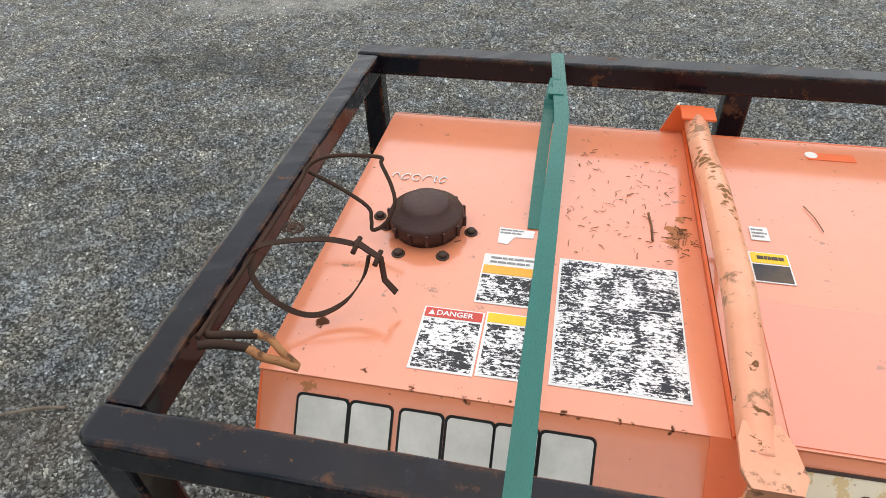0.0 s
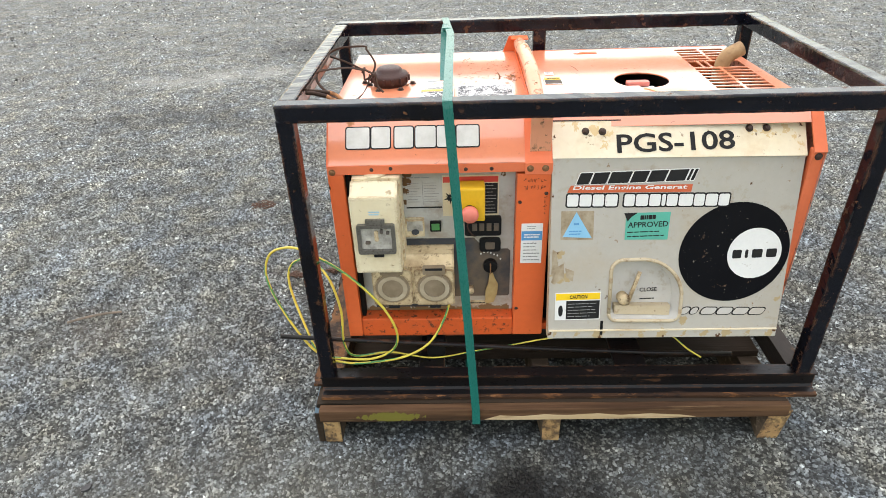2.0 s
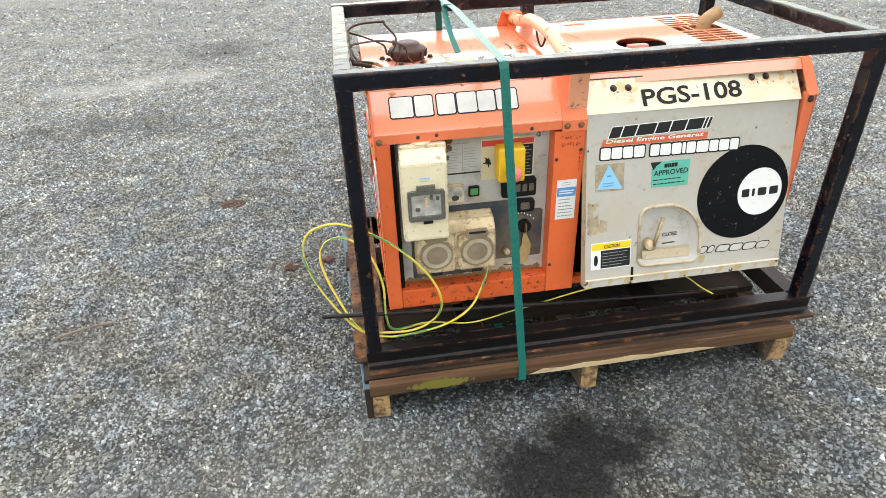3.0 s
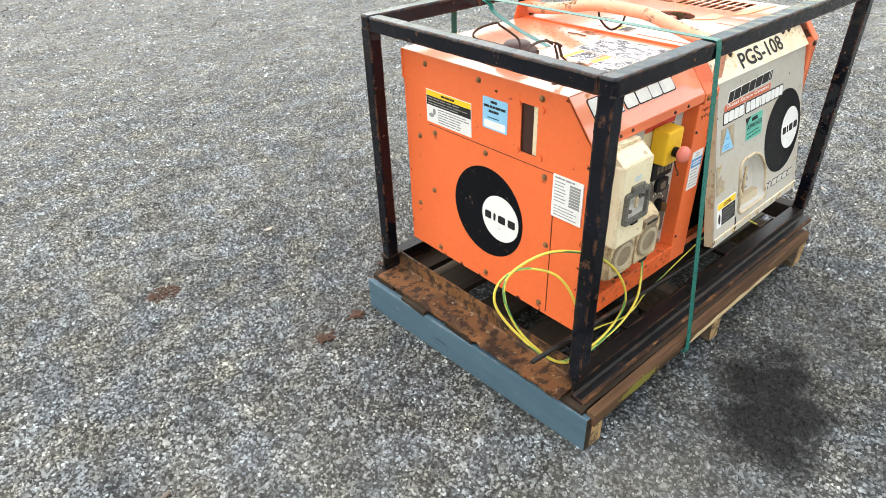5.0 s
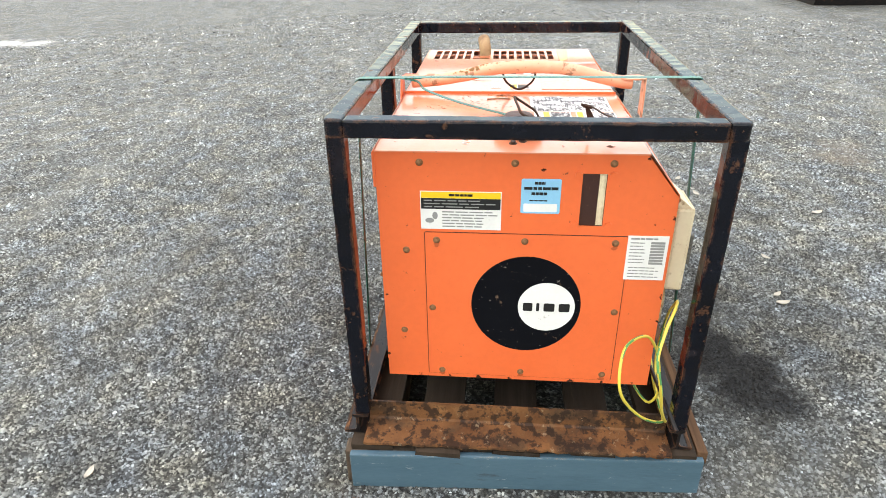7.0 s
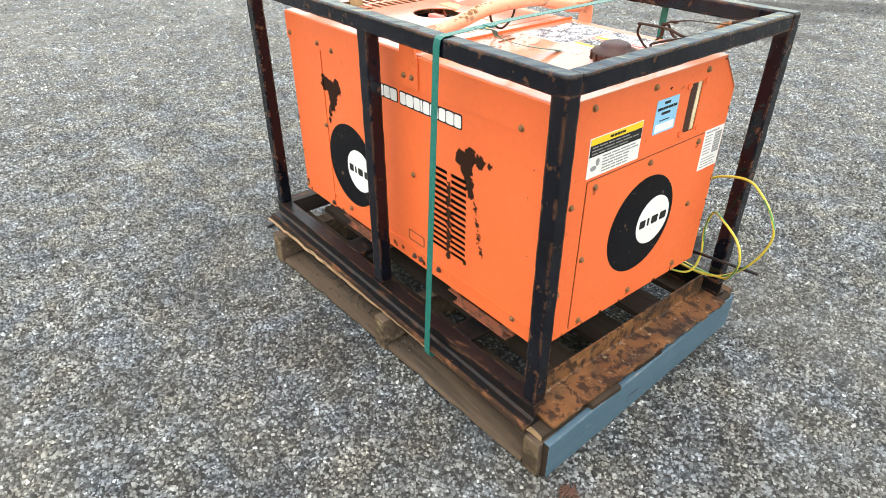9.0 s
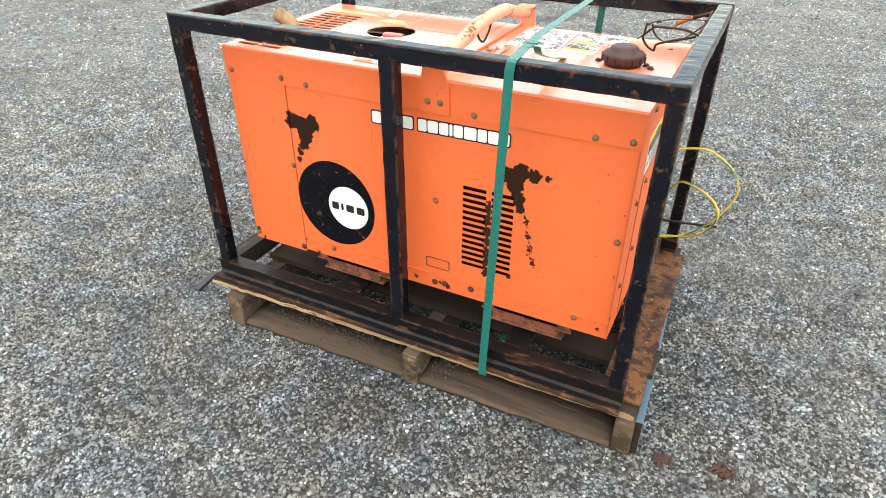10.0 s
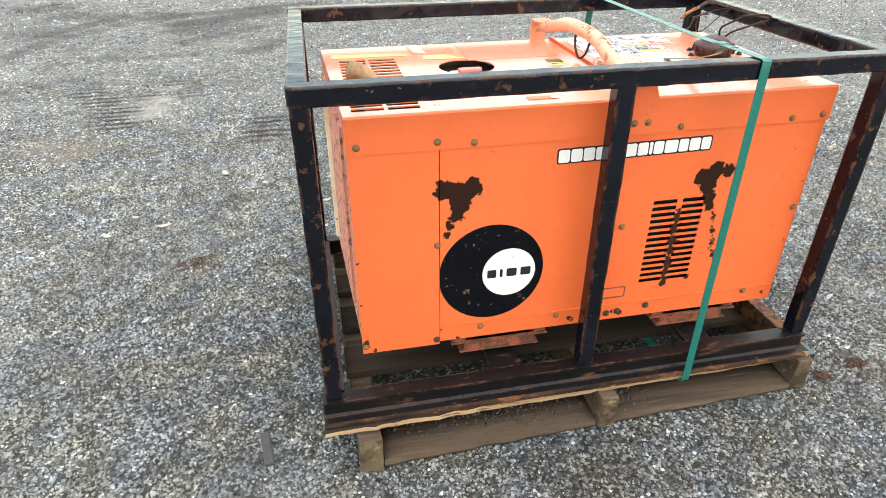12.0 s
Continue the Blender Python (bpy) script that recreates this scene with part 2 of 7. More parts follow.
ring_plastic = surface("socket ring, dusty", (0.46, 0.385, 0.28), (0.34, 0.27, 0.18), 30, 0.5, 0.7, bump=0.05)
smoke = surface("smoked window", (0.075, 0.072, 0.060), (0.11, 0.10, 0.085), 14, 0.22, 0.35, bump=0.02, coat=0.5)
pale_window = surface("clear window, dusty", (0.58, 0.56, 0.50), (0.20, 0.19, 0.17), 45, 0.25, 0.4, bump=0.02)
yellow = surface("yellow plastic", (0.85, 0.50, 0.03), (0.78, 0.42, 0.02), 12, 0.4, 0.5, layers=(
    ((0.30, 0.16, 0.03), 0.7, 18.0, 0.6, 0.85, 0.5),), bump=0.03)
button_red = surface("sun-bleached red button", (0.72, 0.17, 0.12), (0.78, 0.22, 0.17), 30, 0.45, 0.55, bump=0.02)
black = surface("black plastic", (0.006, 0.006, 0.007), (0.009, 0.009, 0.009), 20, 0.42, 0.6, spec=0.2, bump=0.05)
# near-black for sheets behind openings: the unlit inside put into the colour
void = surface("black for unlit insides", (0.005, 0.0045, 0.004), (0.009, 0.007, 0.006), 15, 0.8, 0.9, spec=0.15, bump=0)
frame_paint = surface("black painted steel, rusting", (0.0030, 0.0038, 0.0068), (0.006, 0.0075, 0.012), 9, 0.05, 0.15, spec=0.26, layers=(
    ((0.020, 0.021, 0.030), 0.35, 15.0, 0.60, 0.72, 0.5), ((0.0025, 0.0025, 0.003), 0.22, 5.0, 0.50, 0.66, 0.9),
    ((0.020, 0.010, 0.009), 0.40, 7.0, 0.58, 0.74, 0.4), ((0.11, 0.044, 0.019), 0.8, 22.0, 0.66, 0.74, 0.8), ((0.16, 0.065, 0.025), 0.8, 60.0, 0.71, 0.75, 0.8),
    ((0.06, 0.065, 0.075), 0.5, 48.0, 0.74, 0.78, 0.5)), bump=0.09, bump_scale=28, edge=((0.14, 0.055, 0.024), 0.010, 0.46, 0.60))
base_steel = surface("base steel, rust-stained", (0.005, 0.005, 0.006), (0.010, 0.009, 0.009), 10, 0.22, 0.42, spec=0.2, stretch=(0.35, 1, 1), layers=(
    ((0.028, 0.015, 0.011), 0.6, 6.0, 0.56, 0.74, 0.5), ((0.11, 0.048, 0.024), 0.85, 24.0, 0.66, 0.75, 0.75), ((0.20, 0.09, 0.04), 0.85, 75.0, 0.72, 0.76, 0.7)), bump=0.3, bump_scale=140, edge=((0.13, 0.058, 0.030), 0.007, 0.46, 0.62))
dusty_steel = surface("dusty rust-brown steel", (0.040, 0.032, 0.027), (0.022, 0.017, 0.015), 12, 0.55, 0.75, spec=0.2, stretch=(1, 0.35, 1), layers=(
    ((0.012, 0.010, 0.010), 0.5, 9.0, 0.52, 0.64, 0.7), ((0.15, 0.075, 0.035), 0.85, 26.0, 0.62, 0.72, 0.7)), bump=0.3, bump_scale=120)
rust_dark = surface("dark flaking rust", (0.030, 0.016, 0.011), (0.06, 0.030, 0.016), 14, 0.6, 0.8, stretch=(0.4, 1, 1), layers=(
    ((0.19, 0.08, 0.032), 0.8, 26.0, 0.58, 0.66, 0.8), ((0.010, 0.008, 0.008), 0.7, 11.0, 0.50, 0.58, 0.9), ((0.26, 0.12, 0.05), 0.8, 70.0, 0.68, 0.72, 0.8)), spec=0.15, bump=0.4, bump_scale=120)
rust_plate = surface("rusted steel plate", (0.19, 0.085, 0.034), (0.10, 0.042, 0.018), 11, 0.6, 0.8, layers=(
    ((0.36, 0.18, 0.072), 0.8, 14.0, 0.54, 0.66, 0.75), ((0.030, 0.020, 0.015), 0.5, 7.0, 0.50, 0.60, 0.8), ((0.020, 0.013, 0.010), 0.6, 34.0, 0.54, 0.61, 0.85),
    ((0.30, 0.22, 0.14), 0.9, 50.0, 0.66, 0.72, 0.6)), spec=0.15, bump=0.4, bump_scale=120)
timber = surface("weathered timber", (0.055, 0.038, 0.026), (0.028, 0.020, 0.014), 9, 0.75, 0.9, stretch=(0.16, 2.2, 2.2), layers=(
    ((0.045, 0.034, 0.026), 0.9, 12.0, 0.5, 0.7, 0.7), ((0.13, 0.09, 0.055), 0.9, 20.0, 0.62, 0.74, 0.6)), spec=0.12, bump=0.7, bump_scale=60, per_piece=0.5)
timber_grey = surface("grey-brown weathered plank", (0.135, 0.098, 0.070), (0.075, 0.054, 0.038), 9, 0.75, 0.9, stretch=(0.16, 2.2, 2.2), layers=(
    ((0.035, 0.026, 0.020), 0.9, 10.0, 0.5, 0.66, 0.8), ((0.26, 0.20, 0.14), 0.9, 22.0, 0.60, 0.72, 0.6)), spec=0.15, bump=0.8, bump_scale=60, per_piece=0.3)
timber_edge = surface("splintered pale timber", (0.42, 0.29, 0.17), (0.25, 0.145, 0.08), 16, 0.8, 0.9, stretch=(0.2, 2.5, 2.5), layers=(
    ((0.10, 0.055, 0.030), 0.9, 9.0, 0.56, 0.66, 0.8), ((0.05, 0.03, 0.018), 0.9, 30.0, 0.60, 0.66, 0.8)), spec=0.15, bump=0.5, bump_scale=60)
timber_front = surface("brown timber with moss stain", (0.15, 0.080, 0.042), (0.050, 0.026, 0.015), 14, 0.8, 0.9, stretch=(0.14, 2.4, 2.4), layers=(
    ((0.03, 0.018, 0.012), 0.9, 12.0, 0.5, 0.66, 0.8), ((0.24, 0.15, 0.08), 0.9, 18.0, 0.60, 0.70, 0.6)), spec=0.15, bump=0.5, bump_scale=60, patches=(
    ((0.15, 0.135, 0.03), 0.9, [(0.10 + 0.02 * x, -0.058, 0.104, 0.005 + 0.0035 * min(x, 9 - x)) for x in range(10)], 0.035),), base=(0.6, 0.4, 0))
timber_pale = surface("fresh split timber", (0.56, 0.43, 0.27), (0.42, 0.29, 0.15), 14, 0.8, 0.9, stretch=(0.2, 2.5, 2.5), layers=(
    ((0.16, 0.09, 0.045), 0.9, 12.0, 0.58, 0.66, 0.8),), spec=0.15, bump=0.5, bump_scale=60)
dirt_bits = surface("dark grit", (0.05, 0.042, 0.034), (0.11, 0.095, 0.080), 60, 0.85, 0.95, spec=0.15, bump=0.2)
end_dark = surface("weathered end grain", (0.16, 0.115, 0.070), (0.09, 0.062, 0.038), 24, 0.8, 0.9, layers=(
    ((0.03, 0.022, 0.015), 0.9, 14.0, 0.50, 0.62, 0.8), ((0.30, 0.24, 0.13), 0.9, 40.0, 0.62, 0.70, 0.6)), spec=0.12, bump=0.7, bump_scale=70)
timber_board = surface("brown weathered plank", (0.105, 0.074, 0.050), (0.052, 0.036, 0.025), 7, 0.8, 0.9, stretch=(0.18, 2.6, 2.6), layers=(
    ((0.040, 0.030, 0.022), 0.9, 9.0, 0.52, 0.66, 0.8), ((0.19, 0.145, 0.10), 0.9, 16.0, 0.60, 0.74, 0.6), ((0.05, 0.045, 0.038), 0.9, 60.0, 0.62, 0.68, 0.7)), spec=0.12, bump=0.8, bump_scale=60)
end_grain = surface("sawn end grain", (0.44, 0.28, 0.12), (0.28, 0.155, 0.065), 26, 0.8, 0.9, layers=(
    ((0.06, 0.036, 0.020), 0.9, 22.0, 0.50, 0.62, 0.9), ((0.05, 0.03, 0.018), 0.9, 70.0, 0.60, 0.66, 0.8)), bump=0.4, bump_scale=90)
blue_board = surface("blue painted timber", (0.040, 0.092, 0.125), (0.055, 0.112, 0.148), 8, 0.55, 0.7, stretch=(1, 0.4, 2), layers=(
    ((0.03, 0.03, 0.03), 0.9, 12.0, 0.62, 0.72, 0.7), ((0.30, 0.32, 0.32), 0.8, 60.0, 0.70, 0.74, 0.6), ((0.022, 0.05, 0.068), 0.7, 5.0, 0.50, 0.68, 0.6)), bump=0.5, bump_scale=60, edge=((0.26, 0.23, 0.18), 0.007, 0.50, 0.62))
strap_green = surface("green polyester strap", (0.003, 0.138, 0.112), (0.003, 0.118, 0.094), 20, 0.22, 0.36, stretch=(3, 0.5, 0.5), bump=0.1, spec=0.4)
cable_yellow = surface("yellow cable sheath", (0.66, 0.52, 0.07), (0.58, 0.46, 0.07), 40, 0.4, 0.5, bump=0)
cable_green = surface("green cable stripe", (0.05, 0.26, 0.07), (0.07, 0.24, 0.09), 40, 0.4, 0.5, bump=0)
wire_steel = surface("dark rusty wire", (0.035, 0.022, 0.016), (0.06, 0.03, 0.02), 40, 0.6, 0.8, spec=0.15, bump=0.3)
wire_bare = surface("orange-brown hook", (0.42, 0.19, 0.07), (0.30, 0.11, 0.04), 40, 0.6, 0.75, layers=((RUST, 0.9, 60.0, 0.6, 0.66, 0.8),), bump=0.2)
cap_brown = surface("rusty brown cap", (0.055, 0.020, 0.014), (0.04, 0.016, 0.012), 18, 0.34, 0.55, layers=(
    ((0.13, 0.07, 0.04), 0.8, 70.0, 0.66, 0.74, 0.6),), spec=0.35, bump=0.35, bump_scale=180)
bolt_steel = surface("dirty bolt", (0.26, 0.125, 0.05), (0.15, 0.07, 0.03), 60, 0.5, 0.7, metal=0.1, bump=0.2)
bolt_dark = surface("dark rusty bolt", (0.06, 0.03, 0.02), (0.035, 0.02, 0.015), 60, 0.6, 0.8, bump=0.2)
pipe_tan = surface("scorched exhaust stub", (0.30, 0.17, 0.075), (0.42, 0.28, 0.14), 16, 0.6, 0.75, layers=(
    ((0.11, 0.045, 0.02), 0.8, 12.0, 0.5, 0.66, 0.8),), bump=0.2)
white_vinyl = surface("white vinyl", (0.76, 0.76, 0.74), (0.70, 0.70, 0.67), 10, 0.35, 0.45, layers=(
    ((0.34, 0.30, 0.25), 0.6, 50.0, 0.69, 0.73, 0.6),), bump=0)
cream_vinyl = surface("yellowed vinyl", (0.66, 0.58, 0.40), (0.58, 0.48, 0.30), 14, 0.4, 0.5, layers=(((0.34, 0.24, 0.13), 0.7, 24.0, 0.56, 0.72, 0.6),), bump=0)
black_vinyl = surface("black vinyl, scuffed", (0.0022, 0.0026, 0.0042), (0.004, 0.0045, 0.0065), 10, 0.3, 0.42, spec=0.12, layers=(
    ((0.20, 0.13, 0.09), 0.6, 30.0, 0.70, 0.735, 0.7), ((0.30, 0.27, 0.24), 0.6, 90.0, 0.705, 0.73, 0.7)), bump=0)
silver_vinyl = surface("silver-grey lettering", (0.66, 0.65, 0.61), (0.50, 0.49, 0.45), 24, 0.35, 0.5, bump=0)
ink = surface("black ink", (0.016, 0.016, 0.017), (0.022, 0.022, 0.022), 30, 0.45, 0.55, spec=0.15, bump=0)
ink_grey = surface("grey print", (0.22, 0.22, 0.22), (0.26, 0.26, 0.25), 30, 0.5, 0.6, bump=0)
label_yellow = surface("yellow label", (0.86, 0.56, 0.02), (0.80, 0.50, 0.02), 20, 0.4, 0.5, bump=0)
label_blue = surface("light blue label", (0.20, 0.48, 0.68), (0.23, 0.52, 0.72), 20, 0.4, 0.5, bump=0)
label_deep_blue = surface("blue label", (0.06, 0.26, 0.52), (0.07, 0.30, 0.56), 20, 0.4, 0.5, bump=0)
label_red = surface("red label", (0.62, 0.045, 0.03), (0.56, 0.06, 0.04), 20, 0.4, 0.5, bump=0)
label_rust = surface("red-orange stripe", (0.62, 0.12, 0.04), (0.56, 0.10, 0.04), 20, 0.4, 0.5, bump=0)
label_amber = surface("amber label", (0.85, 0.36, 0.04), (0.80, 0.42, 0.05), 20, 0.4, 0.5, bump=0)
label_teal = surface("teal label", (0.06, 0.42, 0.32), (0.07, 0.38, 0.29), 20, 0.4, 0.5, bump=0)
tape_brown = surface("dirty clear tape", (0.24, 0.165, 0.09), (0.44, 0.37, 0.27), 45, 0.4, 0.5, bump=0)
tan_card = surface("stained key tag", (0.46, 0.33, 0.14), (0.30, 0.18, 0.07), 35, 0.7, 0.8, bump=0.1)
leaf_pale = surface("dry pale leaf", (0.36, 0.33, 0.27), (0.46, 0.43, 0.36), 40, 0.8, 0.9, bump=0.2)
leaf_rust = surface("red-brown leaf litter", (0.11, 0.050, 0.030), (0.075, 0.040, 0.026), 30, 0.85, 0.9, bump=0.2)
debris_brown = surface("brown leaf bits", (0.26, 0.115, 0.05), (0.12, 0.06, 0.03), 60, 0.85, 0.9, bump=0.2)
stick_wood = surface("dry stick", (0.19, 0.15, 0.115), (0.10, 0.08, 0.06), 30, 0.85, 0.9, bump=0.3)
slate_shard = surface("dark slate shard", (0.03, 0.03, 0.033), (0.05, 0.05, 0.05), 30, 0.6, 0.8, bump=0.3)
hose_green = surface("green garden hose", (0.03, 0.12, 0.09), (0.04, 0.14, 0.11), 10, 0.5, 0.6, bump=0)


def worn_print(name, light, dark, scale, lo, hi, line=420.0, lines=0.5):
    """Sun-cracked print: lines of dark ink broken into flakes over a pale ground, whole patches flaked off."""
    m = bpy.data.materials.new(name)
    m.use_nodes = True
    nt = m.node_tree
    pos = node(nt, "TexCoord").outputs["Object"]
    vec = node(nt, "Mapping", {0: pos, 3: (0.75, 1.5, 1.5)}).outputs[0]
    a = node(nt, "TexNoise", {"Vector": vec, "Scale": scale, "Detail": 5.0, "Roughness": 0.7, "Distortion": 0.5}).outputs[0]
    b = node(nt, "TexNoise", {"Vector": pos, "Scale": scale * 0.16, "Detail": 4.0, "Roughness": 0.6}).outputs[0]
    rows = node(nt, "Math", {0: times(nt, node(nt, "SeparateXYZ", {0: pos}).outputs[1], line)}, operation="SINE").outputs[0]
    ink_there = times(nt, times(nt, a, times(nt, b, 0.55), "ADD"), times(nt, rows, 0.09 * lines), "ADD")
    k = node(nt, "MapRange", {0: ink_there, 1: lo + 0.275, 2: hi + 0.275}).outputs[0]
    bsdf = nt.nodes["Principled BSDF"]
    nt.links.new(mixed(nt, k, light, dark), bsdf.inputs["Base Color"])
    bsdf.inputs["Roughness"].default_value = 0.5
    return m


print_big = worn_print("cracked instruction print", (0.76, 0.76, 0.75), (0.010, 0.012, 0.018), 240, 0.475, 0.515, 620.0, 0.30)
print_small = worn_print("cracked warning print", (0.74, 0.74, 0.73), (0.010, 0.010, 0.014), 200, 0.47, 0.505, 800.0, 0.25)


def gravel_material(name, stones):
    """Crushed greenstone: chips of many greys, bluish and brownish drifts, paler out on the open yard, old tyre marks.
    """
    m = bpy.data.materials.new(name)
    m.use_nodes = True
    nt = m.node_tree
    bsdf = nt.nodes["Principled BSDF"]
    pos = node(nt, "TexCoord").outputs["Object"]
    if stones:
        g = node(nt, "NewGeometry").outputs["Random Per Island"]
        tones = ((0.0, 0.008), (0.25, 0.036), (0.50, 0.090), (0.78, 0.165), (0.94, 0.21), (0.985, 0.26), (1.0, 0.44))
    else:
        v1 = node(nt, "TexVoronoi", {"Vector": pos, "Scale": 115.0, "Randomness": 1.0})
        v2 = node(nt, "TexVoronoi", {"Vector": pos, "Scale": 270.0, "Randomness": 1.0})
        g1 = node(nt, "SeparateColor", {0: v1.outputs["Color"]}).outputs[0]
        g2 = node(nt, "SeparateColor", {0: v2.outputs["Color"]}).outputs[0]
        g = times(nt, times(nt, g1, 0.68), times(nt, g2, 0.32), "ADD")
        tones = ((0.12, 0.005), (0.36, 0.020), (0.54, 0.060), (0.74, 0.130), (0.88, 0.20), (0.98, 0.32))
    ramp = node(nt, "ValToRGB", {0: g})
    el = ramp.color_ramp.elements
    while len(el) < len(tones):
        el.new(0.5)
    for e, (p, v) in zip(el, tones):
        e.position, e.color = p, (v * 1.36, v * 1.48, v * 1.40, 1)
    col = ramp.outputs[0]
    fine = noise_mask(nt, pos, 300, 0.3, 0.7)
    col = mixed(nt, times(nt, fine, 0.30), col, (0.04, 0.042, 0.038))
    if not stones:
        # shade between the chips, put into the colour
        gap = node(nt, "MapRange", {0: v1.outputs["Distance"], 1: 0.42, 2: 0.75}).outputs[0]
        col = mixed(nt, times(nt, gap, 0.75), col, (0.018, 0.019, 0.017))
        rise = node(nt, "TexNoise", {"Vector": pos, "Scale": 120.0, "Detail": 6.0}).outputs[0]
        h = times(nt, times(nt, v1.outputs["Distance"], 0.9), times(nt, rise, 0.5), "ADD")
        b = node(nt, "Bump", {"Strength": 0.8, "Distance": 0.004, "Height": h})
        nt.links.new(b.outputs[0], bsdf.inputs["Normal"])
    # drifts of bluish, green-grey and brownish stone
    hue = mixed(nt, noise_mask(nt, pos, 6.5, 0.36, 0.64, 4), (1.06, 1.00, 0.90), (0.92, 1.00, 1.14))
    col = node(nt, "VectorMath", {0: col, 1: hue}, operation="MULTIPLY").outputs[0]
    col = mixed(nt, times(nt, noise_mask(nt, pos, 1.6, 0.50, 0.72, 6), 0.28), col, (0.118, 0.120, 0.100))
    col = mixed(nt, times(nt, noise_mask(nt, pos, 4.5, 0.56, 0.70, 6), 0.35), col, (0.034, 0.035, 0.034))
    # paler and a little warmer with distance from the pallet, in uneven drifts
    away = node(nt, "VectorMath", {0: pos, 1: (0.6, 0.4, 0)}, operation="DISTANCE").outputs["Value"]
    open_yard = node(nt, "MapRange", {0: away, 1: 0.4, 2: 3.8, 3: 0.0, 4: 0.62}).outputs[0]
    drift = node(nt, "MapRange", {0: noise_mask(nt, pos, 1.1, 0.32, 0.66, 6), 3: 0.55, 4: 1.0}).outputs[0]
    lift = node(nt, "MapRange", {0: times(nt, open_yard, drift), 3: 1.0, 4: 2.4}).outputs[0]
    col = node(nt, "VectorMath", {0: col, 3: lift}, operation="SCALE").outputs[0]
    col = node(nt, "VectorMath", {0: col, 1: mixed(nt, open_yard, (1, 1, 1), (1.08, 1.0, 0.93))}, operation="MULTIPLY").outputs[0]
    # clumps and hollows: shading of the relief put into the colour by noise
    for scale, lo, hi, low, high in ((30.0, 0.36, 0.64, 0.72, 1.22), (11.0, 0.38, 0.62, 0.74, 1.20), (3.6, 0.38, 0.62, 0.78, 1.16)):
        k = node(nt, "MapRange", {0: noise_mask(nt, pos, scale, lo, hi, 5, 0.65), 3: low, 4: high}).outputs[0]
        col = node(nt, "VectorMath", {0: col, 3: k}, operation="SCALE").outputs[0]
    streak = node(nt, "Mapping", {0: pos, 2: (0, 0, 0.5), 3: (0.25, 2.0, 1)}).outputs[0]
    col = mixed(nt, times(nt, noise_mask(nt, streak, 0.7, 0.54, 0.74, 5), 0.22), col, (0.26, 0.265, 0.235))
    col = mixed(nt, times(nt, noise_mask(nt, streak, 1.1, 0.58, 0.75, 6), 0.40), col, (0.050, 0.046, 0.038))
    # marks with a shape of their own
    wob = node(nt, "TexNoise", {"Vector": pos, "Scale": 9.0, "Detail": 6.0, "Roughness": 0.7}).outputs["Color"]
    off = node(nt, "VectorMath", {0: wob, 1: (0.5, 0.5, 0.5)}, operation="SUBTRACT").outputs[0]

    def mark(balls, colour, strength, soft, wave, keep=None):
        shift = node(nt, "VectorMath", {0: off, 3: wave}, operation="SCALE").outputs[0]
        flat = node(nt, "VectorMath", {0: node(nt, "VectorMath", {0: pos, 1: shift}, operation="ADD").outputs[0], 1: (1, 1, 0)}, operation="MULTIPLY").outputs[0]
        k = node(nt, "MapRange", {0: blobs(nt, flat, balls), 1: -soft, 2: soft}).outputs[0]
        k = times(nt, k, keep) if keep is not None else k
        if colour is None:
            dim = node(nt, "MapRange", {0: k, 3: 1.0, 4: 1.0 - strength}).outputs[0]
            return node(nt, "VectorMath", {0: col, 3: dim}, operation="SCALE").outputs[0]
        return mixed(nt, times(nt, k, strength), col, colour)

    col = mark([(-2.03, 3.49, 0, 0.07), (-1.77, 3.49, 0, 0.10), (-1.48, 3.59, 0, 0.12), (-1.15, 3.68, 0, 0.12), (2.30, -2.24, 0, 0.06), (2.26, -2.05, 0, 0.05)],
               (0.30, 0.30, 0.27), 0.6, 0.14, 0.7)
    col = mark([(-1.80, 2.62, 0, 0.14), (-1.53, 2.70, 0, 0.20), (-1.20, 2.62, 0, 0.16), (-1.02, 4.46, 0, 0.3), (4.08, -6.1, 0, 0.3), (3.63, -5.53, 0, 0.22), (3.27, -5.4, 0, 0.2),
                (2.65, -5.33, 0, 0.25), (2.05, -4.9, 0, 0.22), (1.68, -5.38, 0, 0.3), (3.75, -4.72, 0, 0.22), (2.29, -4.68, 0, 0.3)], None, 0.52, 0.14, 0.7)
    lugs = node(nt, "Math", {0: times(nt, node(nt, "SeparateXYZ", {0: node(nt, "VectorMath", {0: pos, 1: node(nt, "VectorMath", {0: off, 3: 0.03}, operation="SCALE").outputs[0]}, operation="ADD").outputs[0]}).outputs[1], 80.0)}, operation="SINE").outputs[0]
    lugs = node(nt, "MapRange", {0: lugs, 1: -0.3, 2: 0.5}).outputs[0]
    col = mark([(2.74, -2.63, 0, 0.13), (2.60, -2.42, 0, 0.14), (2.48, -2.18, 0, 0.14), (2.42, -1.95, 0, 0.14), (2.38, -2.2, 0, 0.10), (2.32, -2.48, 0, 0.09), (2.26, -2.75, 0, 0.07), (1.55, -1.60, 0, 0.14), (1.53, -1.8, 0, 0.11)],
               None, 0.85, 0.05, 0.14, lugs)
    col = mark([(2.10, -2.72, 0, 0.12), (2.05, -2.45, 0, 0.11)], None, 0.4, 0.06, 0.14, lugs)
    # the smooth side of the wheel track
    col = mark([(2.22, -2.62, 0, 0.05), (2.24, -2.4, 0, 0.06), (2.26, -2.2, 0, 0.06), (2.28, -2.05, 0, 0.05)], (0.27, 0.255, 0.225), 0.6, 0.05, 0.1)
